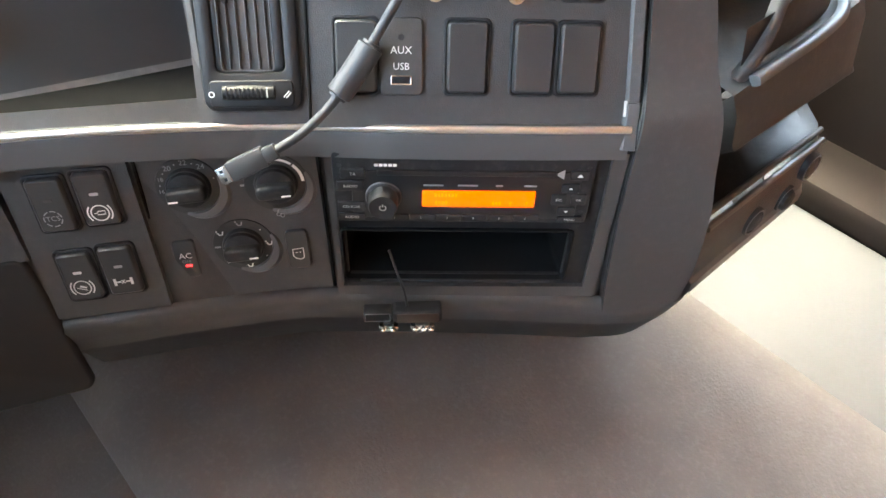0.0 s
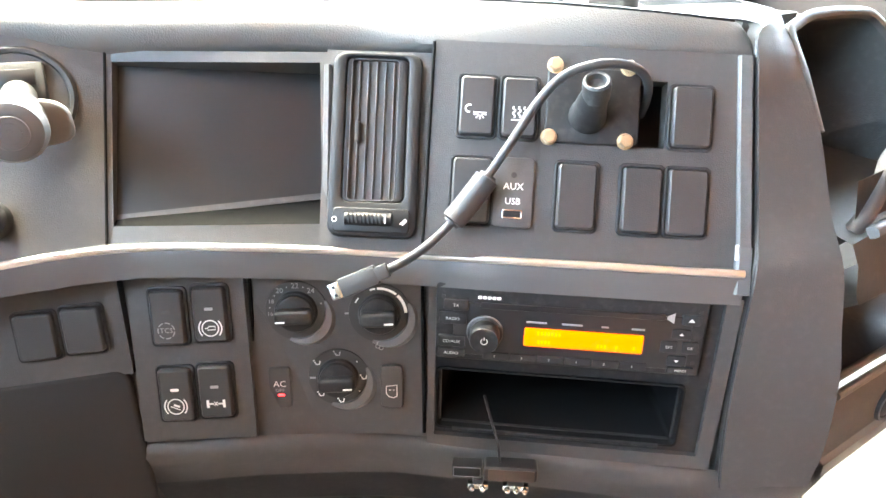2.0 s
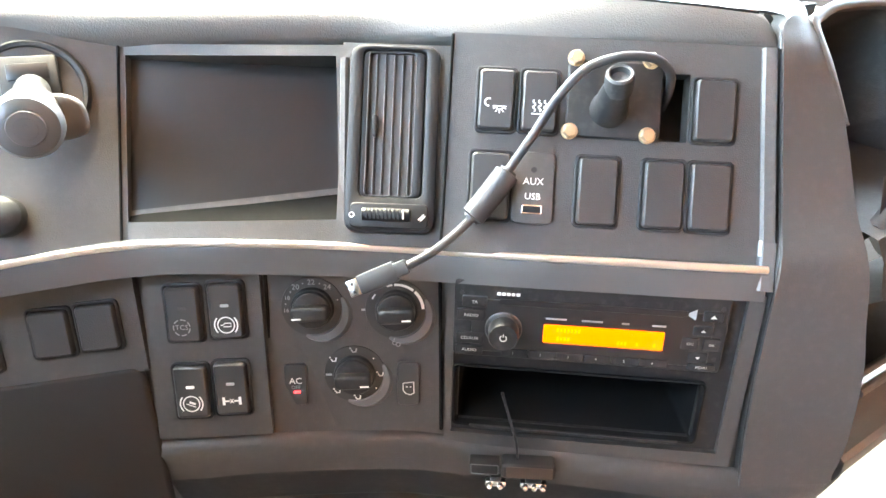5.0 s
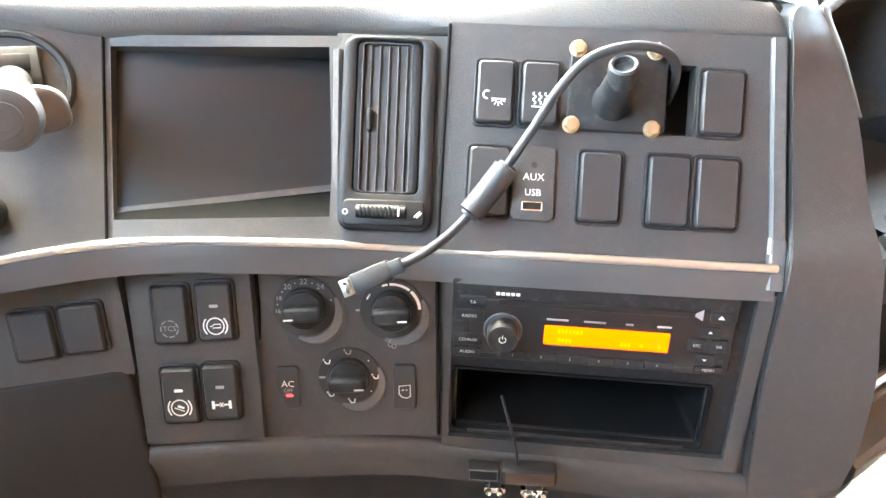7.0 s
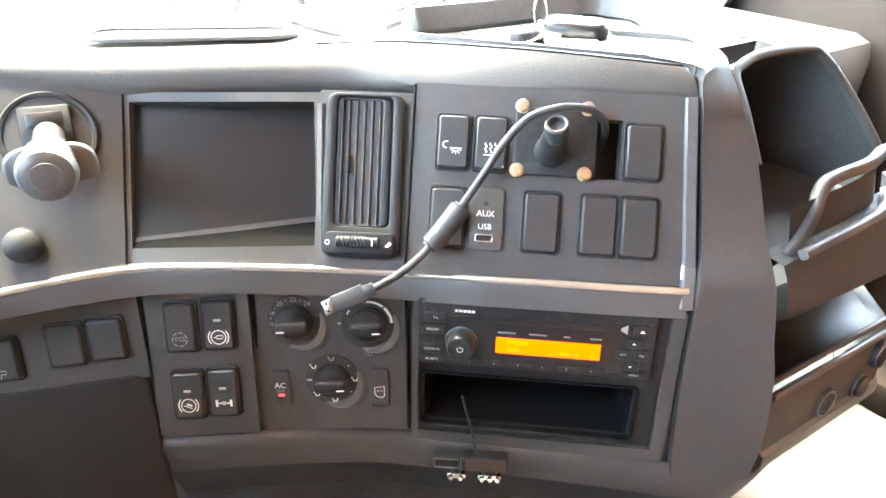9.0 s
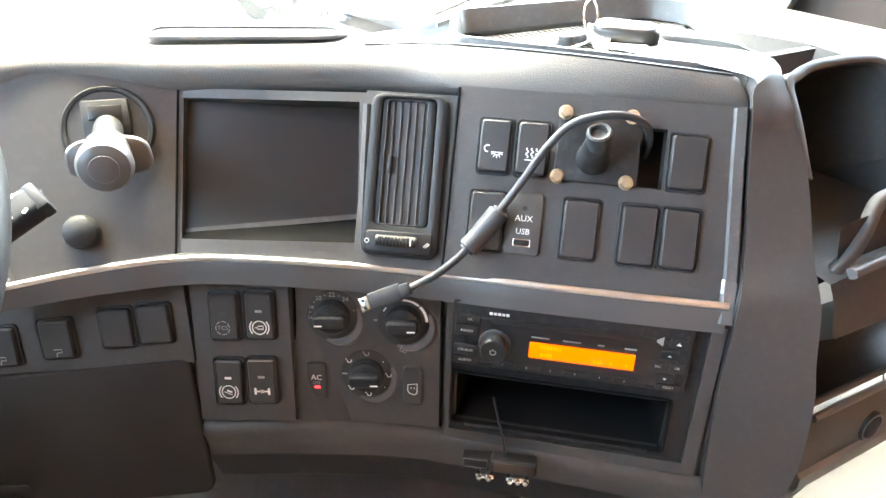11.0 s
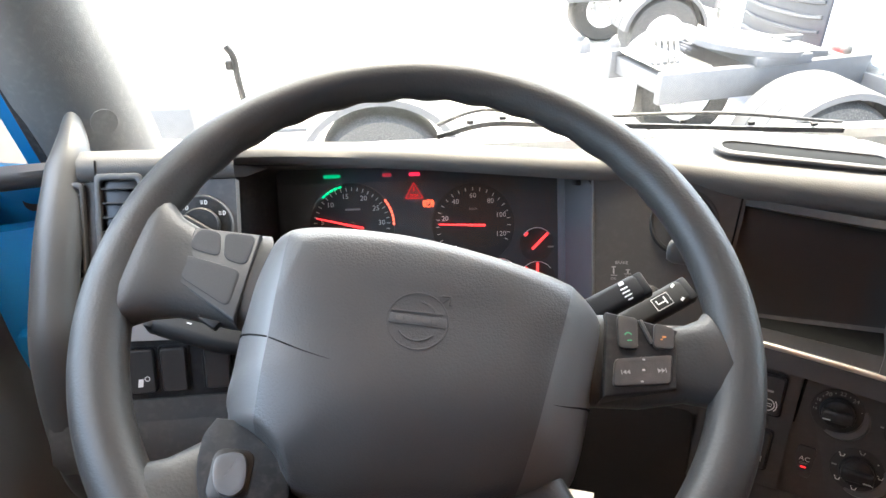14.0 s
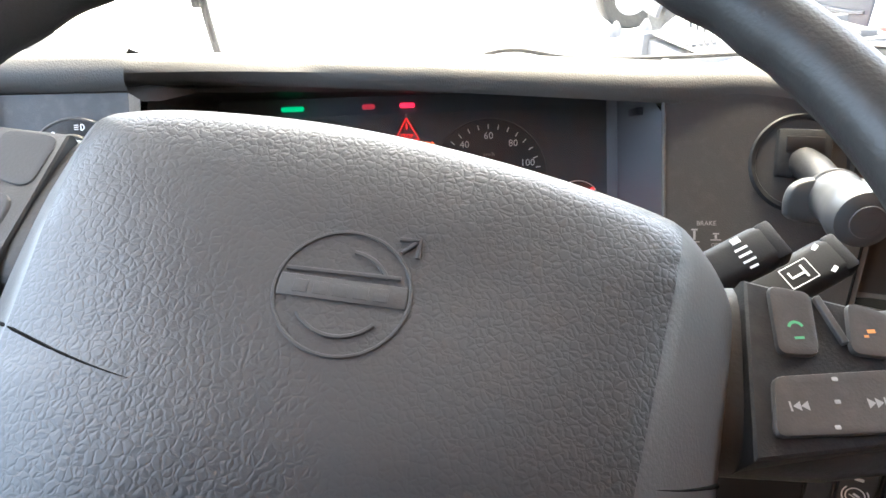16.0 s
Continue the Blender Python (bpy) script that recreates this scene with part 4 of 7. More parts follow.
for a in (142, 226, 275, 0, 90):
    s = join(ribbon([(-0.0020, 0.0008), (-0.0008, -0.0012), (0.0014, -0.0010), (0.0020, 0.0018)], 0.0010, 0), lathe([(0.0007, 0.0), (0.0001, 0.0001)], 8, at(-0.0026, 0.0019)))
    part("airflow_symbol", s, WHITE if a != 90 else DIM, d3, m=round_dial(C3, a, Z2))
for a in (42, -36):
    part("tick", lathe([(0.0006, Z2), (0.0001, Z2 + 0.0001)], 8, round_dial(C3, a)), WHITE, d3)
part("print_bar", plate(0.0046, 0.0016, 0.0002, 0.0004, 0.0001, m=round_dial(C3, 180, Z2)), DIM, d3)
ac = part("button", plate(0.0165, 0.0335, 0.0035, 0.003, 0.001, m=at(-0.0077, -0.0100)), ROCK, heater, "AC push button with a red light")
part("lettering", words("AC", 0.0070, at(-0.0077, -0.0068, 0.0037)), WHITE, ac)
part("lettering", words("OFF", 0.0040, at(-0.0077, -0.0119, 0.0037)), DIM, ac)
part("telltale", plate(0.0048, 0.0018, 0.0004, 0.0006, 0.0001, m=at(-0.0070, -0.0157, 0.0034)), RED, ac)
rc = part("button", plate(0.0165, 0.0345, 0.0035, 0.003, 0.001, m=at(0.0758, -0.0098)), ROCK, heater, "recirculation push button")
signs("symbol", join(ribbon([(-0.004, 0.004), (0.004, 0.005), (0.004, -0.004), (0.0015, -0.0055), (-0.002, -0.0045), (-0.004, -0.002)], 0.0008, 0.0038, True), ribbon([(-0.002, 0.001), (-0.0005, 0.001)], 0.0008, 0.0038), ribbon([(0.001, 0.001), (0.002, 0.001)], 0.0008, 0.0038)), WHITE, rc, m=at(0.0758, -0.0127))

# seams between the panels
part("panel_joint", sweep([on(F_UPPER, -0.0757, 0.060, 0.0006), on(F_UPPER, -0.0757, -0.084, 0.0006)], disc(0.0010, 6)), SEAM, dash, "", D)
part("panel_joint", sweep([on(F_SCREEN, -0.0770, 0.070, 0.0012), on(F_SCREEN, -0.0770, -0.066, 0.0012)], disc(0.0010, 6)), SEAM, dash, "", D)
for a, b in (((-0.0247, 0.079), (-0.0262, -0.045)), ((0.0995, 0.072), (0.1000, -0.049))):
    part("panel_joint", sweep([on(F_HEAT, *a, 0.001), on(F_HEAT, *b, 0.001)], disc(0.0013, 6)), SEAM, dash, "", D)

# ---- bracket, bolts and the loose cable ----
mount = thing("phone_mount", F_UPPER, "black mounting bracket bolted to the switch panel", "mount")
part("base_plate", plate(0.062, 0.0505, 0.004, 0.004, 0.0012, m=at(0.0335, 0.0205, 0.001)), BLACK, mount)
for u, v in ((0.0068, 0.0468), (0.0558, 0.0471), (0.0051, -0.0015), (0.0561, -0.0020)):
    b = part("bolt", moved(lathe([(0.0048, 0), (0.0048, 0.0036), (0.0040, 0.0046), (0.0004, 0.0047)], 6), at(u, v, 0.005, 17)), BRASS, mount, "bright hexagonal bolt")
    part("washer", lathe([(0.0056, 0), (0.0056, 0.0008), (0.001, 0.0009)], 18, at(u, v, 0.0042)), BRASS, b)
part("socket_arm", tube(curve([(0.030, 0.014, 0.004), (0.030, 0.016, 0.012), (0.030, 0.021, 0.021), (0.0300, 0.0245, 0.027)], 5), lambda t: 0.013 - 0.005 * t, 20), BLACK, mount)
part("ball_socket", moved(lathe([(0.006, -0.012), (0.0088, -0.009), (0.0092, 0.0), (0.0088, 0.004), (0.0075, 0.0052), (0.0062, 0.0046), (0.0055, 0.001), (0.0003, 0.0)], 28), pose(0.0300, 0.0270, 0.0325, -32, -10, 0)), RUBBER, mount, "round rubber socket end")

cable = thing("usb_cable", F_UPPER, "loose grey usb cable with a bare metal plug", "cable")
CABLE = material("grey_cable", (0.030, 0.031, 0.033), 0.55, mottle=0.1)
run = curve([(0.072, 0.022, -0.022), (0.0715, 0.029, -0.006), (0.068, 0.037, 0.008), (0.060, 0.0425, 0.017), (0.048, 0.044, 0.024), (0.030, 0.042, 0.028), (0.010, 0.034, 0.027), (-0.006, 0.016, 0.024), (-0.020, -0.008, 0.021), (-0.036, -0.034, 0.019), (-0.048, -0.052, 0.018), (-0.062, -0.070, 0.019), (-0.078, -0.085, 0.021), (-0.095, -0.096, 0.023), (-0.108, -0.102, 0.024)], 8)
part("lead", tube(run, 0.0030, 12), CABLE, cable)
fr = [Vector((-0.034, -0.031, 0.019)), Vector((-0.037, -0.036, 0.019)), Vector((-0.048, -0.052, 0.018)), Vector((-0.054, -0.060, 0.0185)), Vector((-0.057, -0.064, 0.0185))]
part("ferrite", tube(curve(fr, 5), lambda t: 0.0082 if 0.12 < t < 0.88 else 0.0058, 18), CABLE, cable, "grey ferrite bead")
ax = (Vector((-0.139, -0.1180, 0.021)) - Vector((-0.104, -0.1010, 0.0225))).normalized()
sx = Vector((0, 0, 1)).cross(ax).normalized()
PM = Matrix((ax, sx, ax.cross(sx))).transposed().to_4x4()
PM.translation = Vector((-0.104, -0.1005, 0.0235))
plug = part("plug_grip", box(-0.002, 0.024, -0.0068, 0.0068, -0.0045, 0.0045, 0.0018, PM), CABLE, cable)
part("collar", box(-0.010, 0.0, -0.005, 0.005, -0.004, 0.004, 0.0015, PM), CABLE, plug)
part("metal_shell", box(0.024, 0.0315, -0.0055, 0.0055, -0.00225, 0.00225, 0.0004, PM), CHROME, plug, "bright metal usb plug")
for y in (-0.0028, 0.0028):
    part("shell_hole", box(0.027, 0.029, y - 0.0010, y + 0.0010, 0.0022, 0.0024, 0, PM), GLOSS, plug)

# small device hanging by a wire out of the pocket
F_HANG = face_frame((0.187, 0.283, 0.765), 42, 12, 3)
SHELL = material("dull_black_plastic", (0.012, 0.011, 0.011), 0.6, spec=0.3, mottle=0.2)
device = thing("hanging_adapter", F_HANG, "small black adapter hanging on a thin wire", "adapter")
part("case", box(-0.008, 0.032, -0.010, 0.0025, -0.008, 0.008, 0.003, seg=3), SHELL, device)
clip = part("clip", box(-0.032, -0.009, -0.0085, 0.0010, -0.006, 0.006, 0.0015), SHELL, device)
part("clip_edge", ring_plate(0.021, 0.0085, 0.0195, 0.0072, 0.0006, 0.001, 0.0008, 0.0002, m=at(-0.0205, -0.0038, 0.0060)), SATIN, clip)
part("label", plate(0.034, 0.0095, 0.0005, 0.001, 0.0002, m=at(0.0125, -0.0035, 0.008)), material("brown_label", (0.035, 0.021, 0.015), 0.4, mottle=0.3), device, "faded brown label")
for x0, x1 in ((-0.020, -0.004), (0.006, 0.026)):
    s = part("spring_contact", box(x0, x1, -0.0175, -0.0125, 0.001, 0.008, 0.0015), CHROME, device, "bright metal contact")
    part("contact_tab", box(x0 + 0.004, x1 - 0.004, -0.013, -0.009, 0.002, 0.007, 0.001), BLACK, s)
LED = material("contact_glint", (0.9, 0.9, 0.88), 0.15, metal=1.0)
for x in (-0.0165, -0.0085, 0.010, 0.0165, 0.0228):
    part("contact_bead", moved(lathe([(0.0004, 0.0035), (0.0018, 0.0030), (0.0026, 0.0012), (0.0026, 0)], 12), pose(x, -0.0155, 0.0078, 0, 0, 0)), LED, device)
part("wire", tube(curve([(0.004, 0.001, 0.0), (0.002, 0.018, 0.0), (-0.004, 0.036, -0.006), (-0.009, 0.050, -0.014)], 6), 0.0011, 8), BLACK, device)

# ---- parking brake knob ----
F_KNOB = face_frame((-0.0305, 0.5365, 1.0112), 14, 30, 0)
left_edge = [on(F_SCREEN, -0.0733, 0.076), on(F_SCREEN, -0.0733, 0.02), on(F_SCREEN, -0.0733, -0.02), on(F_SCREEN, -0.0733, -0.069)]
cheek_edge = [on(F_KNOBS, -0.0795, 0.052), on(F_KNOBS, -0.0790, 0.02), on(F_KNOBS, -0.0785, -0.03), on(F_KNOBS, -0.0775, -0.110)]
part("knob_panel", loft([[a.lerp(b, t) for a, b in zip(cheek_edge, left_edge)] for t in (0, 0.25, 0.5, 0.75, 1)] ), FASCIA, dash, "", D)
brake = thing("parking_brake", F_KNOB, "silver-topped parking brake lever in a round recess", "brake lever")
part("collar", lathe([(0.034, -0.008), (0.034, 0.001), (0.032, 0.003), (0.0295, 0.0025), (0.027, -0.004), (0.001, -0.005)], 44), BLACK, brake)
part("gate", box(-0.017, 0.017, -0.010, 0.022, -0.004, 0.006, 0.002), BLACK, brake)
part("gate_slot", box(-0.012, 0.012, 0.006, 0.017, 0.0045, 0.0068, 0.001), GLOSS, brake)
FLANGE, TIP = Vector((-0.0370, 0.4890, 1.0110)), Vector((-0.0450, 0.4435, 1.0170))
KI = F_KNOB.inverted()
axis = [Vector((0, 0.002, -0.002)), (KI @ FLANGE) * 0.5 + Vector((0, 0.004, 0)), KI @ FLANGE]
part("stem", tube(curve(axis, 4), 0.0105, 18), BLACK, brake)
KM = KI @ (Matrix.Translation(FLANGE) @ (TIP - FLANGE).to_track_quat("Z", "Y").to_matrix().to_4x4())
up_l = KM.inverted().to_3x3() @ (KI.to_3x3() @ Vector((0, 0, 1)))
pi_turn = math.atan2(-up_l.x, up_l.y)
GREYK = material("grey_knob", (0.082, 0.082, 0.082), 0.42, metal=0.15, mottle=0.08)
BRIM = curve([(-0.0275, -0.012, 0), (-0.0285, -0.003, 0), (-0.0265, 0.0050, 0), (-0.020, 0.0095, 0), (-0.010, 0.0112, 0), (0.0, 0.0115, 0), (0.010, 0.0112, 0), (0.020, 0.0095, 0), (0.0265, 0.0050, 0), (0.0285, -0.003, 0), (0.0275, -0.012, 0), (0.020, -0.0165, 0), (0.0, -0.018, 0), (-0.020, -0.0165, 0), (-0.0275, -0.012, 0)], 4)[:-1]
spin = KM @ Matrix.Rotation(pi_turn, 4, "Z")
part("flange", loft([[spin @ Vector((q.x * k, q.y * k, z + 9.0 * max(0.0, abs(q.x) - 0.012) ** 2)) for q in BRIM] for k, z in ((0.90, -0.0035), (0.98, -0.0022), (1.0, 0.0), (0.98, 0.0022), (0.90, 0.0035))], closed=True, cap=True), GREYK, brake, "pale grey arched pull flange", angle=60)
part("flange_web", lathe([(0.0105, -0.006), (0.0165, -0.002), (0.0172, 0.002), (0.0150, 0.004)], 32, KM), GREYK, brake)
kb = part("knob", lathe([(0.0165, 0.002), (0.0150, 0.007), (0.0150, 0.012), (0.0165, 0.022), (0.0182, 0.031), (0.0181, 0.0365), (0.0160, 0.0418), (0.0112, 0.0446), (0.0096, 0.0448), (0.0092, 0.0456), (0.0080, 0.0457), (0.0005, 0.0461)], 40, KM), GREYK, brake, "pale grey knob marked P")
part("mark", join(words("P", 0.0070, at(0, 0, 0.0464)), ribbon(arc(0, 0, 0.0058, 0, 360, 20), 0.0007, 0.0463, True)), SATIN, kb, m=KM)
lower = thing("trailer_brake_knob", face_frame((-0.0675, 0.5080, 0.9430), 14, 30) @ Matrix.Scale(0.95, 4), "small dark round push knob", "knob")
part("body", lathe([(0.014, -0.004), (0.014, 0.006), (0.0125, 0.012), (0.008, 0.015), (0.0004, 0.0155)], 28), BLACK, lower)
brk = thing("brake_legend", F_KNOBS @ at(-0.0538, -0.0515, 0.0012) @ Matrix.Scale(0.7, 4), "white printed brake legend on the panel", "lettering")
part("lettering", words("BRAKE", 0.0062, at(0.005, 0.010, 0)), DIM, brk)
part("lettering", words("ON", 0.0048, at(-0.006, -0.013, 0)), DIM, brk)
part("lettering", words("OFF", 0.0048, at(0.014, -0.011, 0)), DIM, brk)
signs("symbol", join(ribbon([(-0.006, -0.006), (-0.006, 0.003)], 0.0022), ribbon([(-0.010, -0.008), (-0.001, -0.008)], 0.0010), ribbon([(-0.009, 0.004), (-0.003, 0.004)], 0.0016)), DIM, brk)
signs("symbol", join(ribbon([(0.009, -0.006), (0.019, -0.006)], 0.0010), ribbon([(0.014, -0.005), (0.014, -0.001)], 0.0022), ribbon([(0.011, 0.0), (0.017, 0.0)], 0.0014)), DIM, brk)

part("panel_edge", sweep(cheek_edge, disc(0.0016, 8)), SATIN, dash, "", D)
KNEE = material("brown_grey_plastic", (0.021, 0.019, 0.018), 0.75, spec=0.25, grain=0.2, grain_size=1000, mottle=0.1)
lid = thing("knee_lid", F_LEFT @ at(-0.0400, -0.1000, -0.004), "brownish grey knee panel lid under the switches", "panel lid")
part("lid", plate(0.198, 0.132, 0.006, 0.010, 0.003, m=pose(0, 0, 0, 0, 0, 2)), KNEE, lid)
part("latch", plate(0.030, 0.012, 0.003, 0.004, 0.001, m=pose(-0.07, -0.045, 0.006, 0, 0, 2)), BLACK, lid)

# ---- steering wheel ----
from mathutils.bvhtree import BVHTree


def wheel_frame(c, lean, el):
    a, b = radians(lean), radians(el)
    n = Vector((math.sin(a) * math.cos(b), -math.cos(a) * math.cos(b), math.sin(b)))
    u = Vector((0, 1, 0)).cross(n).normalized()
    m = Matrix((u, n.cross(u), n)).transposed().to_4x4()
    m.translation = Vector(c)
    return m


F_WHEEL = wheel_frame((-0.2983, 0.3265, 1.0828), 4.17, 61.6)
R_RIM, R_TUBE = 0.1943, 0.0162
wheel = thing("steering_wheel", F_WHEEL, "dark grey four-spoke truck steering wheel with worn leather-look skin", "steering wheel")
rows = []
for k in range(240):
    a = 2 * math.pi * k / 240
    top = max(0.0, math.sin(a)) ** 0.5 if 0.5 < a < 2.7 else 0.0
    row = []
    for j in range(18):
        b = 2 * math.pi * j / 18
        r = R_TUBE
        inner_ = max(0.0, -math.cos(b)) * max(0.0, 0.4 - math.sin(b) * 0.6)
        r *= 1 + 0.10 * inner_ * top * math.sin(34 * a)
        q = R_RIM + r * math.cos(b)
        row.append((q * math.cos(a), q * math.sin(a), r * 0.95 * math.sin(b)))
    rows.append(row)
rows.append(rows[0])
bm = loft(rows, closed=True)
bmesh.ops.remove_doubles(bm, verts=bm.verts, dist=1e-7)
part("rim", bm, RIM, wheel, "smooth dark rim with finger grips", angle=60)


def spoke(name, sections, label=""):
    """Sections: (centre x, y, z), the way across, half width, half depth."""
    rows = []
    for c, across, hw, hd in sections:
        c, across = Vector(c), Vector((*across, 0)).normalized()
        rows.append([c + across * (hw * math.copysign(abs(math.cos(t)) ** 0.6, math.cos(t))) + Vector((0, 0, 1)) * (hd * math.copysign(abs(math.sin(t)) ** 0.7, math.sin(t))) for t in [2 * math.pi * k / 24 for k in range(24)]])
    return part(name, loft(rows, closed=True, cap=True), RIM, wheel, label, angle=50)


spoke("spoke", [((0.080, -0.036, -0.012), (-0.25, 1), 0.031, 0.012), ((0.118, -0.040, -0.009), (-0.22, 1), 0.031, 0.012), ((0.148, -0.045, -0.006), (-0.15, 1), 0.024, 0.011), ((0.165, -0.048, -0.003), (-0.2, 1), 0.027, 0.012), ((0.178, -0.051, 0.0), (-0.25, 1), 0.033, 0.013), ((0.184, -0.051, 0.0), (-0.26, 1), 0.038, 0.010)])
spoke("spoke", [((-0.090, 0.018, -0.006), (-0.3, 1), 0.036, 0.012), ((-0.130, 0.022, -0.004), (-0.3, 1), 0.035, 0.012), ((-0.148, 0.027, -0.003), (0.15, 1), 0.030, 0.0115), ((-0.162, 0.030, -0.001), (0.18, 1), 0.035, 0.0125), ((-0.172, 0.033, 0.0), (0.2, 1), 0.043, 0.0135), ((-0.180, 0.035, 0.0), (0.2, 1), 0.054, 0.0125), ((-0.186, 0.036, 0.0), (0.2, 1), 0.064, 0.008)])
spoke("spoke", [((-0.075, -0.088, -0.016), (0.75, -0.65), 0.034, 0.010), ((-0.105, -0.098, -0.013), (0.65, -0.75), 0.031, 0.010), ((-0.130, -0.107, -0.005), (0.62, -0.78), 0.025, 0.011), ((-0.147, -0.116, 0.0), (0.62, -0.78), 0.030, 0.013), ((-0.150, -0.117, 0.0), (0.6, -0.78), 0.036, 0.010)])
spoke("spoke", [((0.030, -0.100, -0.012), (0.9, 0.3), 0.034, 0.012), ((0.048, -0.130, -0.008), (0.9, 0.35), 0.028, 0.012), ((0.063, -0.156, -0.003), (0.92, 0.38), 0.026, 0.012), ((0.071, -0.174, 0.0), (0.92, 0.38), 0.031, 0.013), ((0.072, -0.177, 0.0), (0.92, 0.38), 0.036, 0.010)])

# hub pad: a domed cushion with bevelled flanks
PADLINE = [(-0.104, 0.032), (-0.098, 0.0435), (-0.086, 0.0475), (-0.066, 0.048), (-0.030, 0.0435), (0.003, 0.036), (0.035, 0.0255), (0.067, 0.013), (0.089, 0.003), (0.104, -0.007), (0.111, -0.018), (0.108, -0.036), (0.094, -0.071), (0.084, -0.098), (0.074, -0.113), (0.050, -0.119), (0.0, -0.121), (-0.050, -0.118), (-0.076, -0.111), (-0.0835, -0.1015), (-0.0875, -0.0915), (-0.1005, -0.0785), (-0.1185, -0.0690), (-0.1200, -0.058), (-0.118, -0.040), (-0.115, -0.012), (-0.110, 0.015)]
ring = curve([(x, y, 0) for x, y in PADLINE + PADLINE[:1]], 4)[:-1]
mid = Vector((-0.004, -0.034, 0))
HULL = [(x, y) for x, y in PADLINE if not (x < -0.08 and -0.105 < y < -0.062)]
HULL.insert(HULL.index((-0.076, -0.111)) + 1, (-0.104, -0.098))
hull = curve([(x, y, 0) for x, y in HULL + HULL[:1]], 4)
PROFILE = ((0.0, 0.0176), (0.25, 0.0180), (0.45, 0.0192), (0.64, 0.0195), (0.80, 0.0186), (0.90, 0.0168), (0.955, 0.0135), (0.985, 0.0085), (0.998, 0.002), (1.0, -0.006))


def reach(q):
    """How far out a point lies, 1 on the hull of the pad's outline."""
    d = q - mid
    best = 0.0
    for a, b in zip(hull, hull[1:]):
        e_ = b - a
        n_ = Vector((e_.y, -e_.x, 0))
        if abs(n_.dot(a - mid)) > 1e-9:
            k_ = n_.dot(d) / n_.dot(a - mid)
            hit = mid + d / k_ if k_ > 1e-6 else None
            if hit is not None and -0.001 <= (hit - a).dot(e_) / e_.length_squared <= 1.001:
                best = max(best, k_)
    return min(1.0, best)


def profile(r):
    for (a, za), (b, zb) in zip(PROFILE, PROFILE[1:]):
        if r <= b:
            return za + (zb - za) * (r - a) / (b - a)
    return PROFILE[-1][1]


rows = [[tuple((mid + (p - mid) * 0.985) - Vector((0, 0, 0.034))) for p in ring]]
for s in (1.0, 0.998, 0.985, 0.97, 0.955, 0.93, 0.90, 0.86, 0.82, 0.78, 0.74, 0.70, 0.64, 0.55, 0.45, 0.35, 0.25, 0.08):
    row = []
    for p in ring:
        q = mid + (p - mid) * s
        r = reach(q)
        up_ = (p - mid).normalized().y
        topness = min(1.0, max(0.0, (up_ + 0.25) / 1.0))
        topness = topness * topness * (3 - 2 * topness)
        t = min(1.0, (1 - r) / 0.28)
        swell = 0.0172 * (topness * (1 - (1 - t) ** 2) + (1 - topness) * (1 - r**3))
        notch = min(1.0, max(0.0, (1 - r / s) / 0.06)) * (PROFILE[6][1] - profile(max(s, 0.955)))
        fold_l, fold_r = -0.0880 + 0.125 * q.y, 0.0870 + 0.400 * q.y
        drop = 0.50 * max(0.0, fold_l - q.x) + 0.56 * max(0.0, q.x - fold_r)
        row.append((q.x, q.y, profile(r) + swell - notch - min(drop, 0.018) - 1.5 * max(0.0, -0.045 - q.y) ** 2))
    rows.append(row)
bm = loft(rows, closed=True, cap=True)
pad_tree = BVHTree.FromBMesh(bm)
bmesh.ops.bisect_plane(bm, geom=bm.verts[:] + bm.edges[:] + bm.faces[:], plane_co=(-0.0880, 0, 0), plane_no=(1, -0.125, 0))
bmesh.ops.bisect_plane(bm, geom=bm.verts[:] + bm.edges[:] + bm.faces[:], plane_co=(0.0870, 0, 0), plane_no=(1, -0.400, 0))


def zone(f):
    c = f.calc_center_median()
    return -1 if c.x < -0.0880 + 0.125 * c.y else 1 if c.x > 0.0870 + 0.400 * c.y else 0


# flanks paler than the pad: window light on their slope, put into the colour
FLANK = material("lit_flank_skin", (0.088, 0.087, 0.088), 0.44, grain=0.1, grain_size=900, mottle=0.12)
EMBLEM = material("emblem_skin", (0.038, 0.0375, 0.038), 0.55, grain=0.15, grain_size=700, mottle=0.12)
pieces = {}
for z_ in (0, -1, 1):
    pieces[z_] = bm.copy()
    bmesh.ops.delete(pieces[z_], geom=[f for f in pieces[z_].faces if zone(f) != z_], context="FACES")
pad = part("hub_pad", pieces[0], PADSKIN, wheel, "grained grey hub pad with an embossed round emblem", angle=70)
for z_ in (-1, 1):
    part("pad_flank", pieces[z_], FLANK, pad, "smooth bevelled flank in a side-lit tone", angle=70)


def pad_z(x, y):
    return pad_tree.ray_cast(Vector((x, y, 0.1)), Vector((0, 0, -1)))[0].z


def pressed(bm):
    """Lays an emblem piece on the pad's curve, standing a little proud."""
    for v in bm.verts:
        v.co.z += pad_z(v.co.x, v.co.y) - embl.translation.z + 0.00015
    return bm


embl = Matrix.Translation((-0.0095, -0.0283, pad_z(-0.0095, -0.0283) - 0.0001)) @ pose(0, 0, 0, 0, 0, -10) @ Matrix.Diagonal((0.92, 0.92, 0.5, 1))
part("emblem_ring", pressed(moved(sweep([Vector((0.0185 * math.cos(2 * math.pi * k / 60), 0.0185 * math.sin(2 * math.pi * k / 60), 0)) for k in range(60)], disc(0.0005, 8), up=(0, 0, 1), closed=True), embl)), EMBLEM, pad)
part("emblem_bar", pressed(moved(box(-0.0175, 0.0175, -0.0030, 0.0036, -0.002, 0.0003, 0.0003), embl)), EMBLEM, pad)
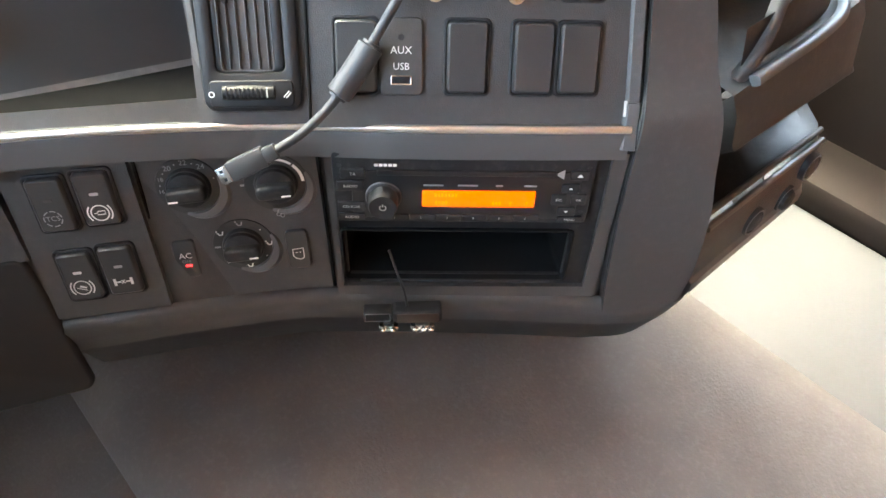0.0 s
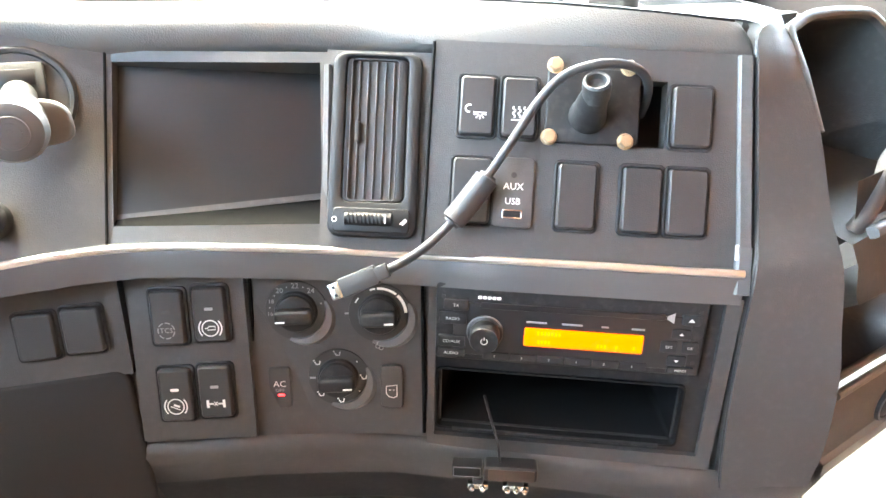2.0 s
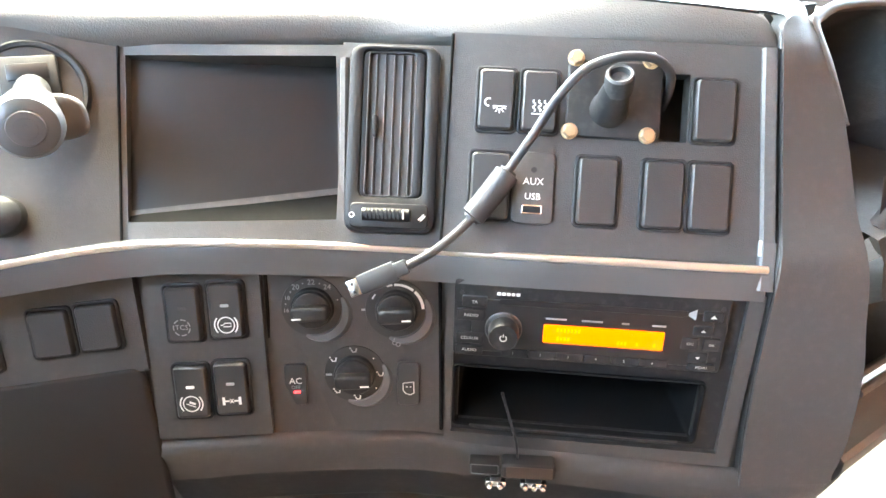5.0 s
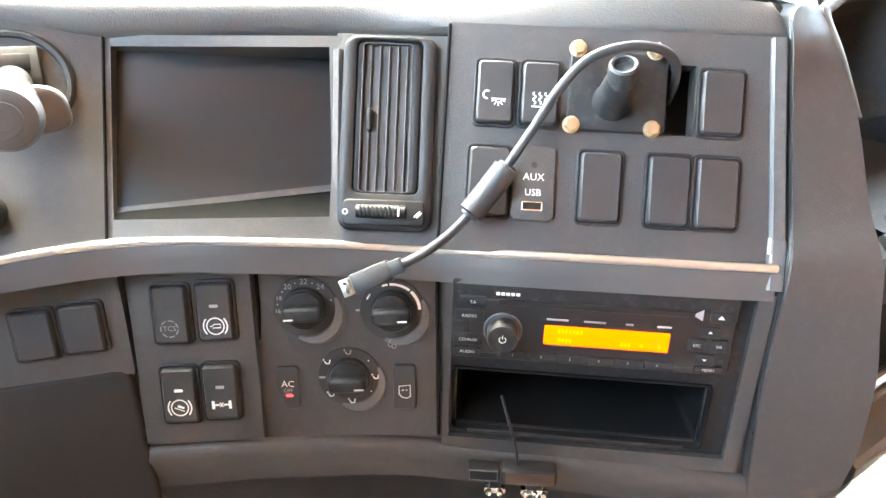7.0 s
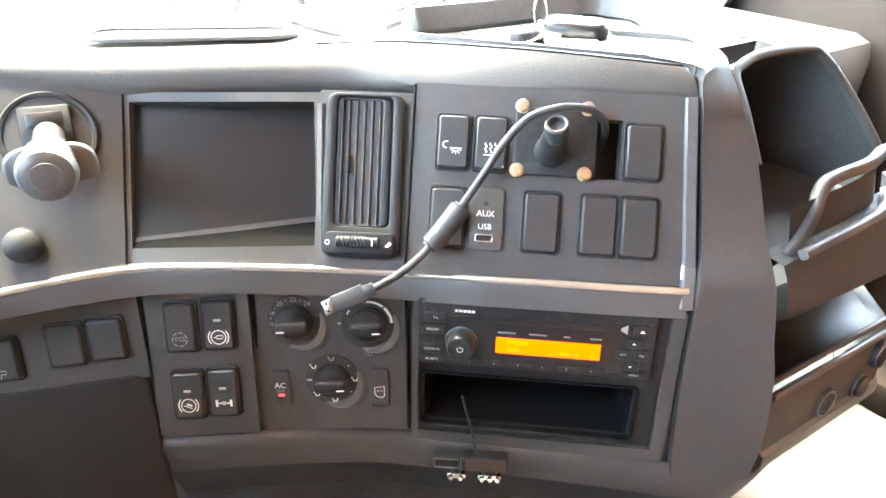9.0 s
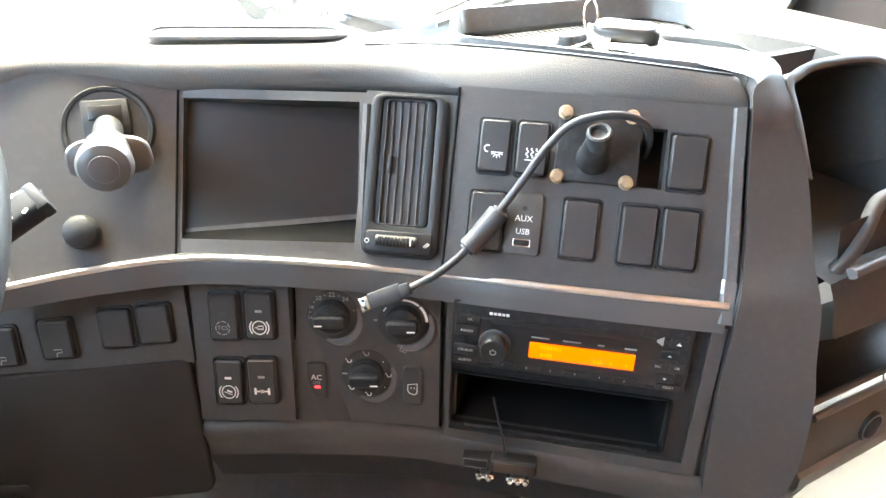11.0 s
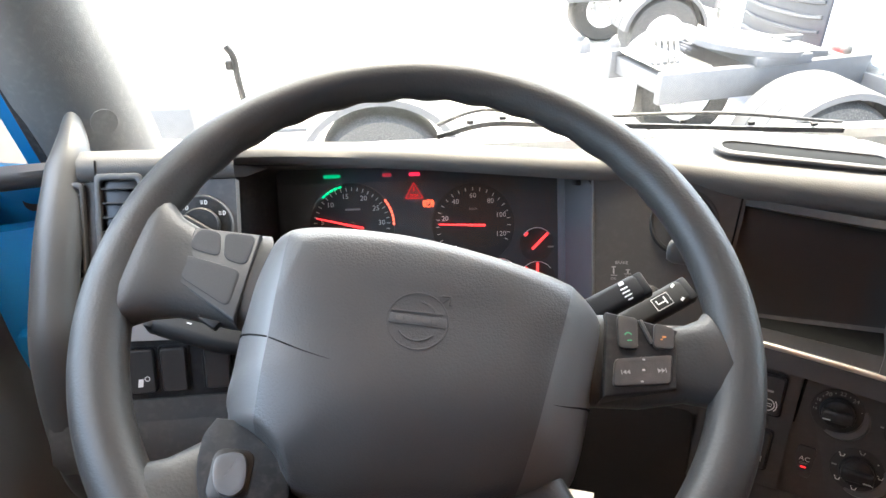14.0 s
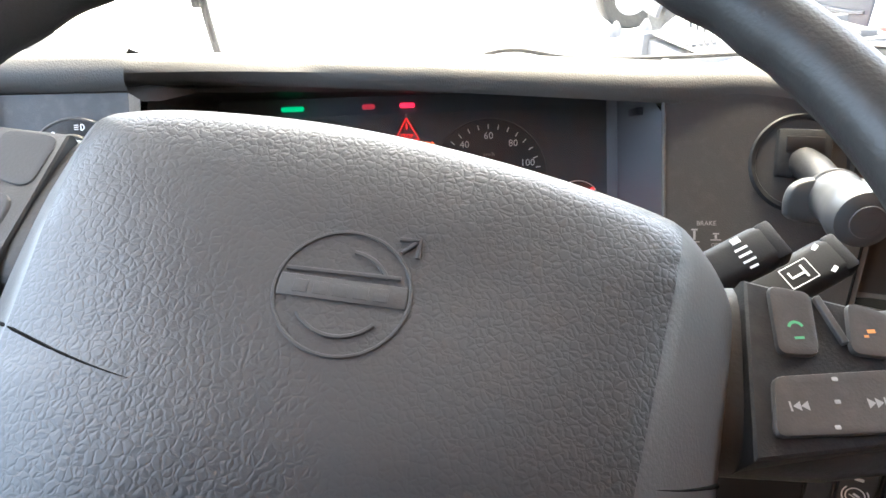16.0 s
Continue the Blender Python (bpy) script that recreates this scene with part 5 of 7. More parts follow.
part("emblem_line", pressed(moved(tube([Vector((-0.0165, 0.0052, 0.0002)), Vector((0.0150, 0.0060, 0.0002))], 0.0007, 8), embl)), EMBLEM, pad)
part("emblem_arc", pressed(moved(tube([Vector((0.0125 * math.cos(radians(a)), 0.0125 * math.sin(radians(a)), 0.0001)) for a in range(25, 90, 6)], 0.0007, 8), embl)), EMBLEM, pad)
part("emblem_arc", pressed(moved(tube([Vector((0.0130 * math.cos(radians(a)), 0.0130 * math.sin(radians(a)), 0.0001)) for a in range(215, 325, 8)], 0.0006, 8), embl)), EMBLEM, pad)
part("emblem_arrow", pressed(moved(join(tube([Vector((0.0140, 0.0140, 0.0002)), Vector((0.0175, 0.0175, 0.0002))], 0.0006, 8), tube([Vector((0.0128, 0.0182, 0.0002)), Vector((0.0185, 0.0185, 0.0002)), Vector((0.0185, 0.0128, 0.0002))], 0.0007, 8)), embl)), EMBLEM, pad)
for k in range(5):
    part("emblem_block", pressed(moved(box(-0.0135 + 0.0055 * k, -0.0095 + 0.0055 * k, -0.0017, 0.0022, 0, 0.0006, 0.0002), embl)), EMBLEM, pad)
for pts in ([(-0.1130, -0.0195), (-0.1025, -0.0262), (-0.0754, -0.0411), (-0.0574, -0.0487), (-0.0480, -0.0512)], [(0.0925, -0.0700), (0.0830, -0.0728), (0.0700, -0.0752), (0.0536, -0.0766)]):
    line = [Vector((p.x, p.y, pad_z(p.x, p.y) - 0.0002)) for p in curve([(x, y, 0) for x, y in pts], 8)]
    part("joint", tube(line, lambda t: 0.0008 * (1.02 - t), 8), SEAM, pad)


def keypad(pts, z, name, label, mat_=None):
    c = [(x, y) for x, y in pts]
    cx, cy = sum(x for x, _ in c) / len(c), sum(y for _, y in c) / len(c)
    rows = []
    for s, dz in ((1.0, -0.012), (1.0, 0.0), (0.985, 0.0012), (0.95, 0.0018)):
        rows.append([(cx + (x - cx) * s, cy + (y - cy) * s, z + dz) for x, y in c])
    return part(name, loft(rows, closed=True, cap=True), mat_ or BLACK, wheel, label)


KEY = material("keypad_plastic", (0.055, 0.052, 0.05), 0.32, mottle=0.12, grain=0.1, grain_size=1200, dust=0.05)


def key(parent, pts, z, h=0.0022, mat_=None, rad=0.003):
    cen = sum((Vector((x, y, 0)) for x, y in pts), Vector()) / len(pts)
    n_ = len(pts)
    ringp = []
    for i in range(n_):
        a, b, d = Vector((*pts[i - 1], 0)), Vector((*pts[i], 0)), Vector((*pts[(i + 1) % n_], 0))
        for t in (0, 0.25, 0.5, 0.75, 1):
            p0, p1 = b + (a - b).normalized() * rad, b + (d - b).normalized() * rad
            ringp.append(p0.lerp(b, t).lerp(b.lerp(p1, t), t))
    rows = []
    for s, dz in ((1.0, 0.0), (1.0, h * 0.6), (0.97, h * 0.92), (0.90, h), (0.7, h * 0.93)):
        rows.append([cen + (p - cen) * s + Vector((0, 0, z + dz)) for p in ringp])
    return part("key", loft(rows, closed=True, cap=True), mat_ or KEY, parent)


kr = keypad([(0.1105, -0.0120), (0.1540, -0.0260), (0.1435, -0.0640), (0.0975, -0.0670)], 0.0035, "keypad", "black button panel beside the hub")
k1 = key(kr, [(0.1165, -0.0150), (0.1290, -0.0180), (0.1250, -0.0385), (0.1130, -0.0375)], 0.0050)
k2 = key(kr, [(0.1390, -0.0215), (0.1510, -0.0260), (0.1470, -0.0400), (0.1345, -0.0380)], 0.0050)
k3 = key(kr, [(0.1090, -0.0440), (0.1455, -0.0430), (0.1400, -0.0610), (0.1045, -0.0610)], 0.0050)
part("divider", plate(0.0022, 0.016, 0.002, 0.0006, 0.0004, m=at(0.1325, -0.0270, 0.0050, 14)), KEY, kr)
signs("symbol", join(ribbon(arc(0.1205, -0.0300, 0.0022, 20, 160, 8), 0.0009, 0.0073), ribbon([(0.1190, -0.0328), (0.1220, -0.0328)], 0.0008, 0.0073)), material("green_print", (0.08, 0.35, 0.17), 0.5), k1)
signs("symbol", join(ribbon([(0.1415, -0.0315), (0.1440, -0.0315)], 0.0012, 0.0073), ribbon([(0.1400, -0.0330), (0.1415, -0.0330)], 0.0008, 0.0073)), material("amber_print", (0.6, 0.25, 0.08), 0.5), k2)
signs("symbol", join(poly([(0.1335, -0.0512), (0.1358, -0.0527), (0.1335, -0.0542)], 0.0072), poly([(0.1358, -0.0512), (0.1381, -0.0527), (0.1358, -0.0542)], 0.0072), ribbon([(0.1386, -0.0512), (0.1386, -0.0542)], 0.0006, 0.0072)), DIM, k3)
signs("symbol", join(poly([(0.1165, -0.0514), (0.1165, -0.0542), (0.1142, -0.0528)], 0.0072), poly([(0.1142, -0.0514), (0.1142, -0.0542), (0.1119, -0.0528)], 0.0072), ribbon([(0.1113, -0.0514), (0.1113, -0.0542)], 0.0006, 0.0072)), DIM, k3)
for p in ((0.1265, -0.0455), (0.1225, -0.0590), (0.1250, -0.0520)):
    part("dot", plate(0.0018, 0.0012, 0.0001, 0.0004, 0.00005, m=at(*p, 0.0071)), DIM, k3)
SPOKEPAD = material("spoke_pad_plastic", (0.030, 0.0305, 0.032), 0.5, spec=0.35, grain=0.12, grain_size=1000, mottle=0.1)
kl = keypad([(-0.1470, 0.0545), (-0.1050, 0.0475), (-0.1165, -0.0125), (-0.1550, 0.0165)], 0.0065, "keypad", "dark grey button panel beside the hub", SPOKEPAD)
for pts in ([(-0.1515, 0.0345), (-0.1150, 0.0215), (-0.1205, -0.0040), (-0.1520, 0.0185)], [(-0.1452, 0.0530), (-0.1300, 0.0503), (-0.1290, 0.0315), (-0.1490, 0.0385)], [(-0.1280, 0.0500), (-0.1075, 0.0462), (-0.1125, 0.0245), (-0.1268, 0.0300)]):
    key(kl, pts, 0.0074, 0.0013, SPOKEPAD, 0.0055)
sl = part("slider", box(-0.010, 0.010, -0.004, 0.004, -0.003, 0.003, 0.0012, pose(-0.1350, -0.0045, -0.002, 0, 0, -37)), BLACK, kl, "small thumb slider")
part("slider_tab", box(-0.004, 0.001, -0.003, 0.003, 0.002, 0.0045, 0.001, pose(-0.1375, -0.0030, -0.002, 0, 0, -37)), SATIN, sl)
KEYG = material("grey_key", (0.085, 0.086, 0.09), 0.42, mottle=0.1)
WORN = material("worn_keypad", (0.020, 0.020, 0.021), 0.6, spec=0.2, grain=0.3, grain_size=500, mottle=0.3, mottle_size=90, dust=0.06)
KB = [(-0.1205, -0.0690), (-0.1080, -0.0715), (-0.0950, -0.0800), (-0.0820, -0.0960), (-0.0790, -0.1150), (-0.0840, -0.1260), (-0.1050, -0.1290), (-0.1205, -0.1190), (-0.1275, -0.1000), (-0.1270, -0.0800)]
kb2 = keypad([(q.x, q.y) for q in curve([(x, y, 0) for x, y in KB + KB[:1]], 4)[:-1]], 0.0045, "keypad", "worn dark keypad on the lower spoke", WORN)
part("key_well", moved(plate(0.0215, 0.0265, 0.0008, 0.006, 0.0003), at(-0.1098, -0.1000, 0.0060, -8)), GLOSS, kb2)
key(kb2, [(-0.1180, -0.0900), (-0.1085, -0.0885), (-0.1025, -0.0905), (-0.1008, -0.0985), (-0.1015, -0.1080), (-0.1080, -0.1120), (-0.1165, -0.1085), (-0.1190, -0.0985)], 0.0062, 0.0030, KEYG, 0.0034)

# steering column, stalks, ignition key with its tag
STALK = material("stalk_plastic", (0.012, 0.012, 0.013), 0.6, spec=0.25, grain=0.1, grain_size=1200, mottle=0.15)
column = thing("steering_column", F_WHEEL, "black steering column shroud with control stalks", "steering column")
part("shroud", lathe([(0.055, -0.050), (0.062, -0.060), (0.066, -0.085), (0.062, -0.130), (0.055, -0.330)], 36), BLACK, column)
part("neck", lathe([(0.035, -0.010), (0.035, -0.060)], 24), BLACK, column)


def stalk(a, b, w, label, marks):
    a, b = Vector(a), Vector(b)
    ax_ = (b - a).normalized()
    L = (b - a).length
    sd = Vector((-0.15, -0.45, 0.9))
    sd = (sd - ax_ * sd.dot(ax_)).normalized()
    m = Matrix((ax_, sd.cross(ax_), sd)).transposed().to_4x4()
    m.translation = a
    m = F_WHEEL.inverted() @ m
    bm = bmesh.new()
    rows = []
    for x, s in ((0, 0.55), (L * 0.35, 0.6), (L * 0.5, 0.85), (L * 0.6, 0.97), (L * 0.97, 1.0), (L, 0.93)):
        rows.append([(x, p[0] * s, p[1] * s) for p in outline(w, w * 0.62, w * 0.25)])
    st = part("stalk", loft(rows, closed=True, cap=True), STALK, column, label, m=m)
    top = w * 0.31
    part("end_cap", moved(box(L * 0.985, L + 0.006, -w * 0.46, w * 0.46, -w * 0.28, w * 0.28, 0.002), m), STALK, st)
    for pts, wd in marks:
        part("symbol", moved(ribbon([(L + x, y * w / 0.033) for x, y in pts], wd * 0.6, top + 0.0004), m), WHITE, st)
    return st


stalk((-0.2235, 0.381, 0.996), (-0.1315, 0.393, 1.038), 0.0215, "black wiper stalk with white symbols", [([(-0.014, -0.012), (-0.010, -0.012)], 0.0018), ([(-0.015, -0.007), (-0.009, -0.007)], 0.0018), ([(-0.015, -0.002), (-0.009, -0.002)], 0.0020), ([(-0.015, 0.003), (-0.009, 0.003)], 0.0020), ([(-0.014, 0.010), (-0.010, 0.010)], 0.0050)])
stalk((-0.186, 0.389, 0.975), (-0.086, 0.409, 1.019), 0.0225, "black retarder stalk with white symbols", [([(-0.028, -0.009), (-0.014, -0.009), (-0.014, 0.007), (-0.028, 0.007), (-0.028, -0.009)], 0.0008), ([(-0.025, 0.003), (-0.025, -0.002), (-0.018, -0.002)], 0.0018), ([(-0.018, 0.004), (-0.018, -0.006)], 0.0018), ([(-0.008, -0.011), (-0.005, -0.009)], 0.0034), ([(-0.008, 0.009), (-0.005, 0.011)], 0.0034)])
stalk((-0.385, 0.395, 0.985), (-0.505, 0.428, 1.015), 0.034, "black indicator stalk with a grey rotary ring", [([(-0.030, 0.004), (-0.026, 0.004)], 0.0014), ([(-0.015, -0.004), (-0.015, 0.004)], 0.0014)])
keyset = thing("ignition_key", Matrix.Translation((-0.215, 0.345, 0.93)), "ignition key with a yellow tag and white paper label", "key")
YEL = material("yellow_tag", (0.75, 0.55, 0.02), 0.5, mottle=0.1)
part("key_head", box(-0.012, 0.010, -0.006, 0.006, -0.010, 0.012, 0.003, pose(-0.004, 0.004, -0.014, 0, 0, 20)), RUBBER, keyset)
part("tag", box(-0.007, 0.007, -0.0012, 0.0012, -0.013, 0.013, 0.001, pose(0.006, -0.008, -0.028, -50, 0, 18)), YEL, keyset, "yellow plastic tag")
part("tag_hole", lathe([(0.002, -0.0016), (0.002, 0.0016)], 12, pose(0.005, -0.0085, -0.0215, -50, 12, 30)), GLOSS, keyset)
PAPER = material("white_paper", (0.8, 0.79, 0.77), 0.85, grain=0.1, grain_size=300, mottle=0.04)
bm = bmesh.new()
bmesh.ops.create_grid(bm, x_segments=8, y_segments=6, size=1)
for v in bm.verts:
    v.co = Vector((v.co.x * 0.028, v.co.y * 0.018, 0.004 * math.sin(v.co.x * 2.2) + 0.002 * v.co.y))
bmesh.ops.solidify(bm, geom=bm.faces[:], thickness=0.0004)
part("paper_label", bm, PAPER, keyset, "white paper label", pose(0.020, -0.012, -0.070, 30, 12, -8))

# ---- instrument cluster ----
F_CL = face_frame((-0.2713, 0.6427, 0.999), 1, 23.8, -0.3)
clus = thing("instrument_cluster", F_CL, "dark instrument cluster with red needles, engine warning lights lit", "instrument cluster")
part("dial_face", plate(0.350, 0.172, 0.002, 0.006, 0.0008, m=at(-0.005, -0.047, -0.004)), material("dial_black", (0.042, 0.049, 0.056), 0.42, mottle=0.1), clus)
rows = [[(x, y, z) for x, y in outline(w, h, r)] for w, h, r, z in ((0.345, 0.166, 0.006, -0.004), (0.352, 0.170, 0.01, 0.02), (0.385, 0.176, 0.015, 0.055))]
part("cowl", loft([[(min(x - (0.0 if i < 2 else 0.012), 0.176), y - 0.047, min(z, 0.002) if x > 0.12 else z) for x, y, z in r] for i, r in enumerate(rows)], closed=True), BLACK, clus)
part("lens", plate(0.315, 0.145, 0.0012, 0.006, 0.0004, m=at(-0.0145, -0.052, 0.012)), CLEAR, clus).visible_shadow = False
DIALF = material("gauge_face", (0.020, 0.023, 0.026), 0.42, mottle=0.15)
NEEDLE = material("red_needle", (0.5, 0.02, 0.02), 0.4, emit=(1.0, 0.03, 0.04), strength=0.16)


def gauge(cx, cy, r, marks, needle_deg, size, labels, name="gauge", tick_r=None):
    g = part(name, lathe([(r + 0.004, -0.0022), (r + 0.0035, -0.0012), (r + 0.002, -0.0014), (0.001, -0.0016)], 56, at(cx, cy)), DIALF, clus, "round dark gauge")
    for a in marks:
        part("tick", ribbon([(cx + (r - 0.001) * math.cos(radians(a)), cy + (r - 0.001) * math.sin(radians(a))), (cx + (r - 0.005) * math.cos(radians(a)), cy + (r - 0.005) * math.sin(radians(a)))], 0.0008, -0.0008), WHITE, g)
    for txt, a in labels:
        part("lettering", words(txt, size, at(cx + (r - 0.0105) * math.cos(radians(a)), cy + (r - 0.0105) * math.sin(radians(a)), -0.0008)), WHITE, g)
    a = radians(needle_deg)
    n_ = part("needle", sweep([Vector((cx - 0.013 * math.cos(a), cy - 0.013 * math.sin(a), 0.003)), Vector((cx + (r - 0.004) * math.cos(a), cy + (r - 0.004) * math.sin(a), 0.003))], lambda t: disc(0.0013 - 0.0006 * t, 6), up=(0, 0, 1)), NEEDLE, g, "red needle")
    part("hub", lathe([(0.004, -0.001), (0.004, 0.001), (0.003, 0.002), (0.0005, 0.0022)], 20, at(cx, cy)), BLACK, g)
    return g


TC, SC = (-0.0925, -0.0275), (0.0435, -0.0316)
tach = gauge(*TC, 0.0435, [200 - 8.6 * k for k in range(26)], 166, 0.0080, [("5", 172), ("10", 134.6), ("15", 101), ("20", 65), ("25", 34), ("30", 4)])
part("green_zone", join(*[ribbon(arc(*TC, 0.0445, 134 - 6.6 * k, 129.5 - 6.6 * k, 3), 0.0022, 0.0002) for k in range(5)]), GREEN, tach, "lit green band")
part("red_zone", join(*[ribbon(arc(*TC, 0.0465, 37 - 5.6 * k, 32.8 - 5.6 * k, 3), 0.0024, 0.0002) for k in range(7)]), material("red_zone", (0.5, 0.05, 0.04), 0.5, emit=(1.0, 0.12, 0.08), strength=0.14), tach, "lit red band")
part("legend", plate(0.017, 0.0022, 0.0002, 0.0004, 0.0001, m=at(-0.0911, -0.0095, -0.0010)), DIM, tach)
speed = gauge(*SC, 0.0435, [205 - 11.5 * k for k in range(21)], 177, 0.0080, [("20", 166), ("40", 126.6), ("60", 90), ("80", 53), ("100", 18), ("120", -20)])
part("lettering", words("km/h", 0.0046, at(0.0436, -0.0135, -0.0008)), DIM, speed)
for cx, cy, r, a in ((0.1155, -0.0560, 0.0200, 44), (0.1150, -0.0965, 0.0215, 88), (0.0725, -0.0915, 0.0215, 78)):
    g = part("gauge", lathe([(r, -0.0022), (r, -0.0016), (0.001, -0.0017)], 36, at(cx, cy)), DIALF, clus, "small round gauge")
    part("scale_arc", ribbon(arc(cx, cy, r - 0.0015, 35, 145), 0.0008, -0.0010), WHITE, g)
    part("scale_end", ribbon(arc(cx, cy, r - 0.0035, 128, 145, 4), 0.0022, -0.0009), NEEDLE, g)
    ar = radians(a)
    part("needle", sweep([Vector((cx - 0.008 * math.cos(ar), cy - 0.008 * math.sin(ar), 0.002)), Vector((cx + (r - 0.003) * math.cos(ar), cy + (r - 0.003) * math.sin(ar), 0.002))], disc(0.0014, 6), up=(0, 0, 1)), NEEDLE, g)
    part("print_bar", plate(0.007, 0.0018, 0.0002, 0.0004, 0.0001, m=at(cx + 0.016, cy - 0.004, -0.0012)), DIM, g)
part("stop_light", join(ribbon([(-0.0112, -0.0085), (0.0112, -0.0085), (0.0, 0.0115)], 0.0012, 0, True), ribbon([(0, 0.0012), (0, 0.0062)], 0.0012), words("STOP", 0.0050, at(0, -0.0052))), RED, clus, "lit red warning triangle", at(-0.0224, 0.0080, -0.001) @ Matrix.Scale(0.86, 4))
part("brake_light", join(ribbon(arc(0, 0, 0.0043, 0, 360, 20), 0.0010, 0, True), ribbon(arc(0, 0, 0.0066, 135, 225, 8), 0.0011), ribbon(arc(0, 0, 0.0066, -45, 45, 8), 0.0011), words("P", 0.0068)), material("red_orange_light", (0.5, 0.08, 0.04), 0.5, emit=(1.0, 0.10, 0.05), strength=0.2), clus, "lit red parking brake light", at(-0.0066, -0.0057, -0.001) @ Matrix.Scale(0.86, 4))
part("display_line", plate(0.040, 0.0010, 0.0002, 0.0003, 0.0001, m=at(0.0040, -0.0552, -0.0012)), WHITE, clus)
GLOWG = material("dim_green_strip", (0.01, 0.12, 0.05), 0.5, emit=(0.0, 0.6, 0.25), strength=0.035)
GLOWR = material("dim_red_strip", (0.25, 0.01, 0.02), 0.5, emit=(1.0, 0.02, 0.08), strength=0.07)
GLOWD = material("faint_red_strip", (0.15, 0.02, 0.03), 0.5, emit=(0.5, 0.02, 0.05), strength=0.03)
for u, w, mt_ in ((-0.1118, 0.018, GLOWG), (-0.0210, 0.012, GLOWR), (-0.0517, 0.010, GLOWD)):
    part("strip_light", plate(w, 0.0040, 0.0006, 0.0015, 0.0002, m=at(u, 0.0275, 0.004)), mt_, clus, "glowing strip under the cowl")
CHEEK = material("pale_cheek", (0.11, 0.11, 0.115), 0.5, grain=0.15, grain_size=1100, mottle=0.08)
part("cheek", loft([[(x, a, z), (x, b, z)] for x, a, b, z in ((0.1400, 0.030, -0.125, -0.002), (0.1475, 0.030, -0.125, 0.0020), (0.1485, 0.028, -0.125, 0.0060), (0.1540, 0.0200, -0.110, 0.0650), (0.1559, 0.0082, -0.105, 0.0807), (0.1600, 0.0082, -0.105, 0.0800))]), CHEEK, clus, "pale grey side cheek", angle=40)
part("clip", box(0.1475, 0.158, 0.010, 0.016, 0.030, 0.050, 0.0015), BLACK, clus)

part("housing", box(-0.60, -0.02, 0.668, 0.690, 0.70, 1.03), BLACK, dash, "", D)

# ---- panel at the door side ----
F_DOOR = face_frame((-0.50, 0.52, 1.045), -5, 30, -3)
part("door_side_fascia", holed([-0.104, 0.042], [-0.075, 0.040], [], 0.02, F_DOOR), SATIN, dash, "grey side panel", D)
part("door_side_cap", loft([[on(F_DOOR, u, 0.072, -0.03), on(F_DOOR, u, 0.068, -0.005), on(F_DOOR, u, 0.058, 0.007), on(F_DOOR, u, 0.045, 0.006), on(F_DOOR, u, 0.041, 0.0)] for u in (-0.089, -0.05, 0.0, 0.036, 0.042)]), PAD, dash, "", D, angle=60)
light = thing("light_switch", F_DOOR @ at(0.0115, -0.0020) @ Matrix.Diagonal((1.02, 1.02, 1, 1)), "round rotary light switch with white symbols", "switch")
part("bezel", lathe([(0.0270, 0.0), (0.0268, 0.0020), (0.0250, 0.0030), (0.0170, 0.0024), (0.001, 0.0022)], 48), BLACK, light)
part("bezel_ring", lathe([(0.0272, 0.0006), (0.0276, 0.0020), (0.0262, 0.0034), (0.0252, 0.0030)], 48, cap=False), SATIN, light)
kn = part("knob", lathe([(0.0165, 0.0022), (0.0162, 0.009), (0.0150, 0.0105), (0.001, 0.0108)], 36), BLACK, light)
part("grip", moved(plate(0.031, 0.0065, 0.0075, 0.003, 0.002), at(0, 0, 0.010, -34)), BLACK, kn, "dark grip bar")
for a, n_ in ((165, 0), (128, 1), (82, 2), (32, 3)):
    c = (0.0212 * math.cos(radians(a)), 0.0212 * math.sin(radians(a)))
    if n_ == 0:
        s = ribbon(arc(0, 0, 0.0012, 0, 360, 10), 0.0006, 0, True)
    else:
        s = join(ribbon(arc(0.0008, 0, 0.0018, -90, 90, 8), 0.0007), ribbon([(0.0008, -0.0018), (0.0008, 0.0018)], 0.0007), *[ribbon([(-0.003, y), (-0.0006, y)], 0.0006) for y in (-0.0012, 0, 0.0012)])
    part("symbol", s, WHITE, light, m=at(*c, 0.0034))
sv = thing("side_air_vent", F_DOOR @ at(-0.0550, 0.002), "narrow black side air vent with slats", "air vent")
part("vent_frame", ring_plate(0.040, 0.090, 0.030, 0.078, 0.008, 0.005, 0.003, 0.002), SATIN, sv)
part("duct", plate(0.031, 0.079, 0.001, 0.003, 0.0003), GLOSS, sv)
for k in range(6):
    part("slat", plate(0.029, 0.0016, 0.006, 0.0004, 0.0004, m=at(0, -0.031 + 0.0125 * k, 0.001)), BLACK, sv)
STRIP = material("pale_silver_strip", (0.42, 0.42, 0.42), 0.35, metal=0.5, mottle=0.06)
F_SIDE = face_frame((-0.53, 0.437, 0.95), -5, 20, -3)
part("door_side_lower", holed([-0.045, 0.120], [-0.110, 0.050], [(-0.028, 0.105, -0.026, 0.027)], 0.006, F_SIDE), SATIN, dash, "grey lower panel", D)
part("door_side_plate", plate(0.133, 0.053, 0.003, 0.003, 0.0008, m=F_SIDE @ at(0.0385, 0.0005, -0.005)), BLACK, dash, "", D)
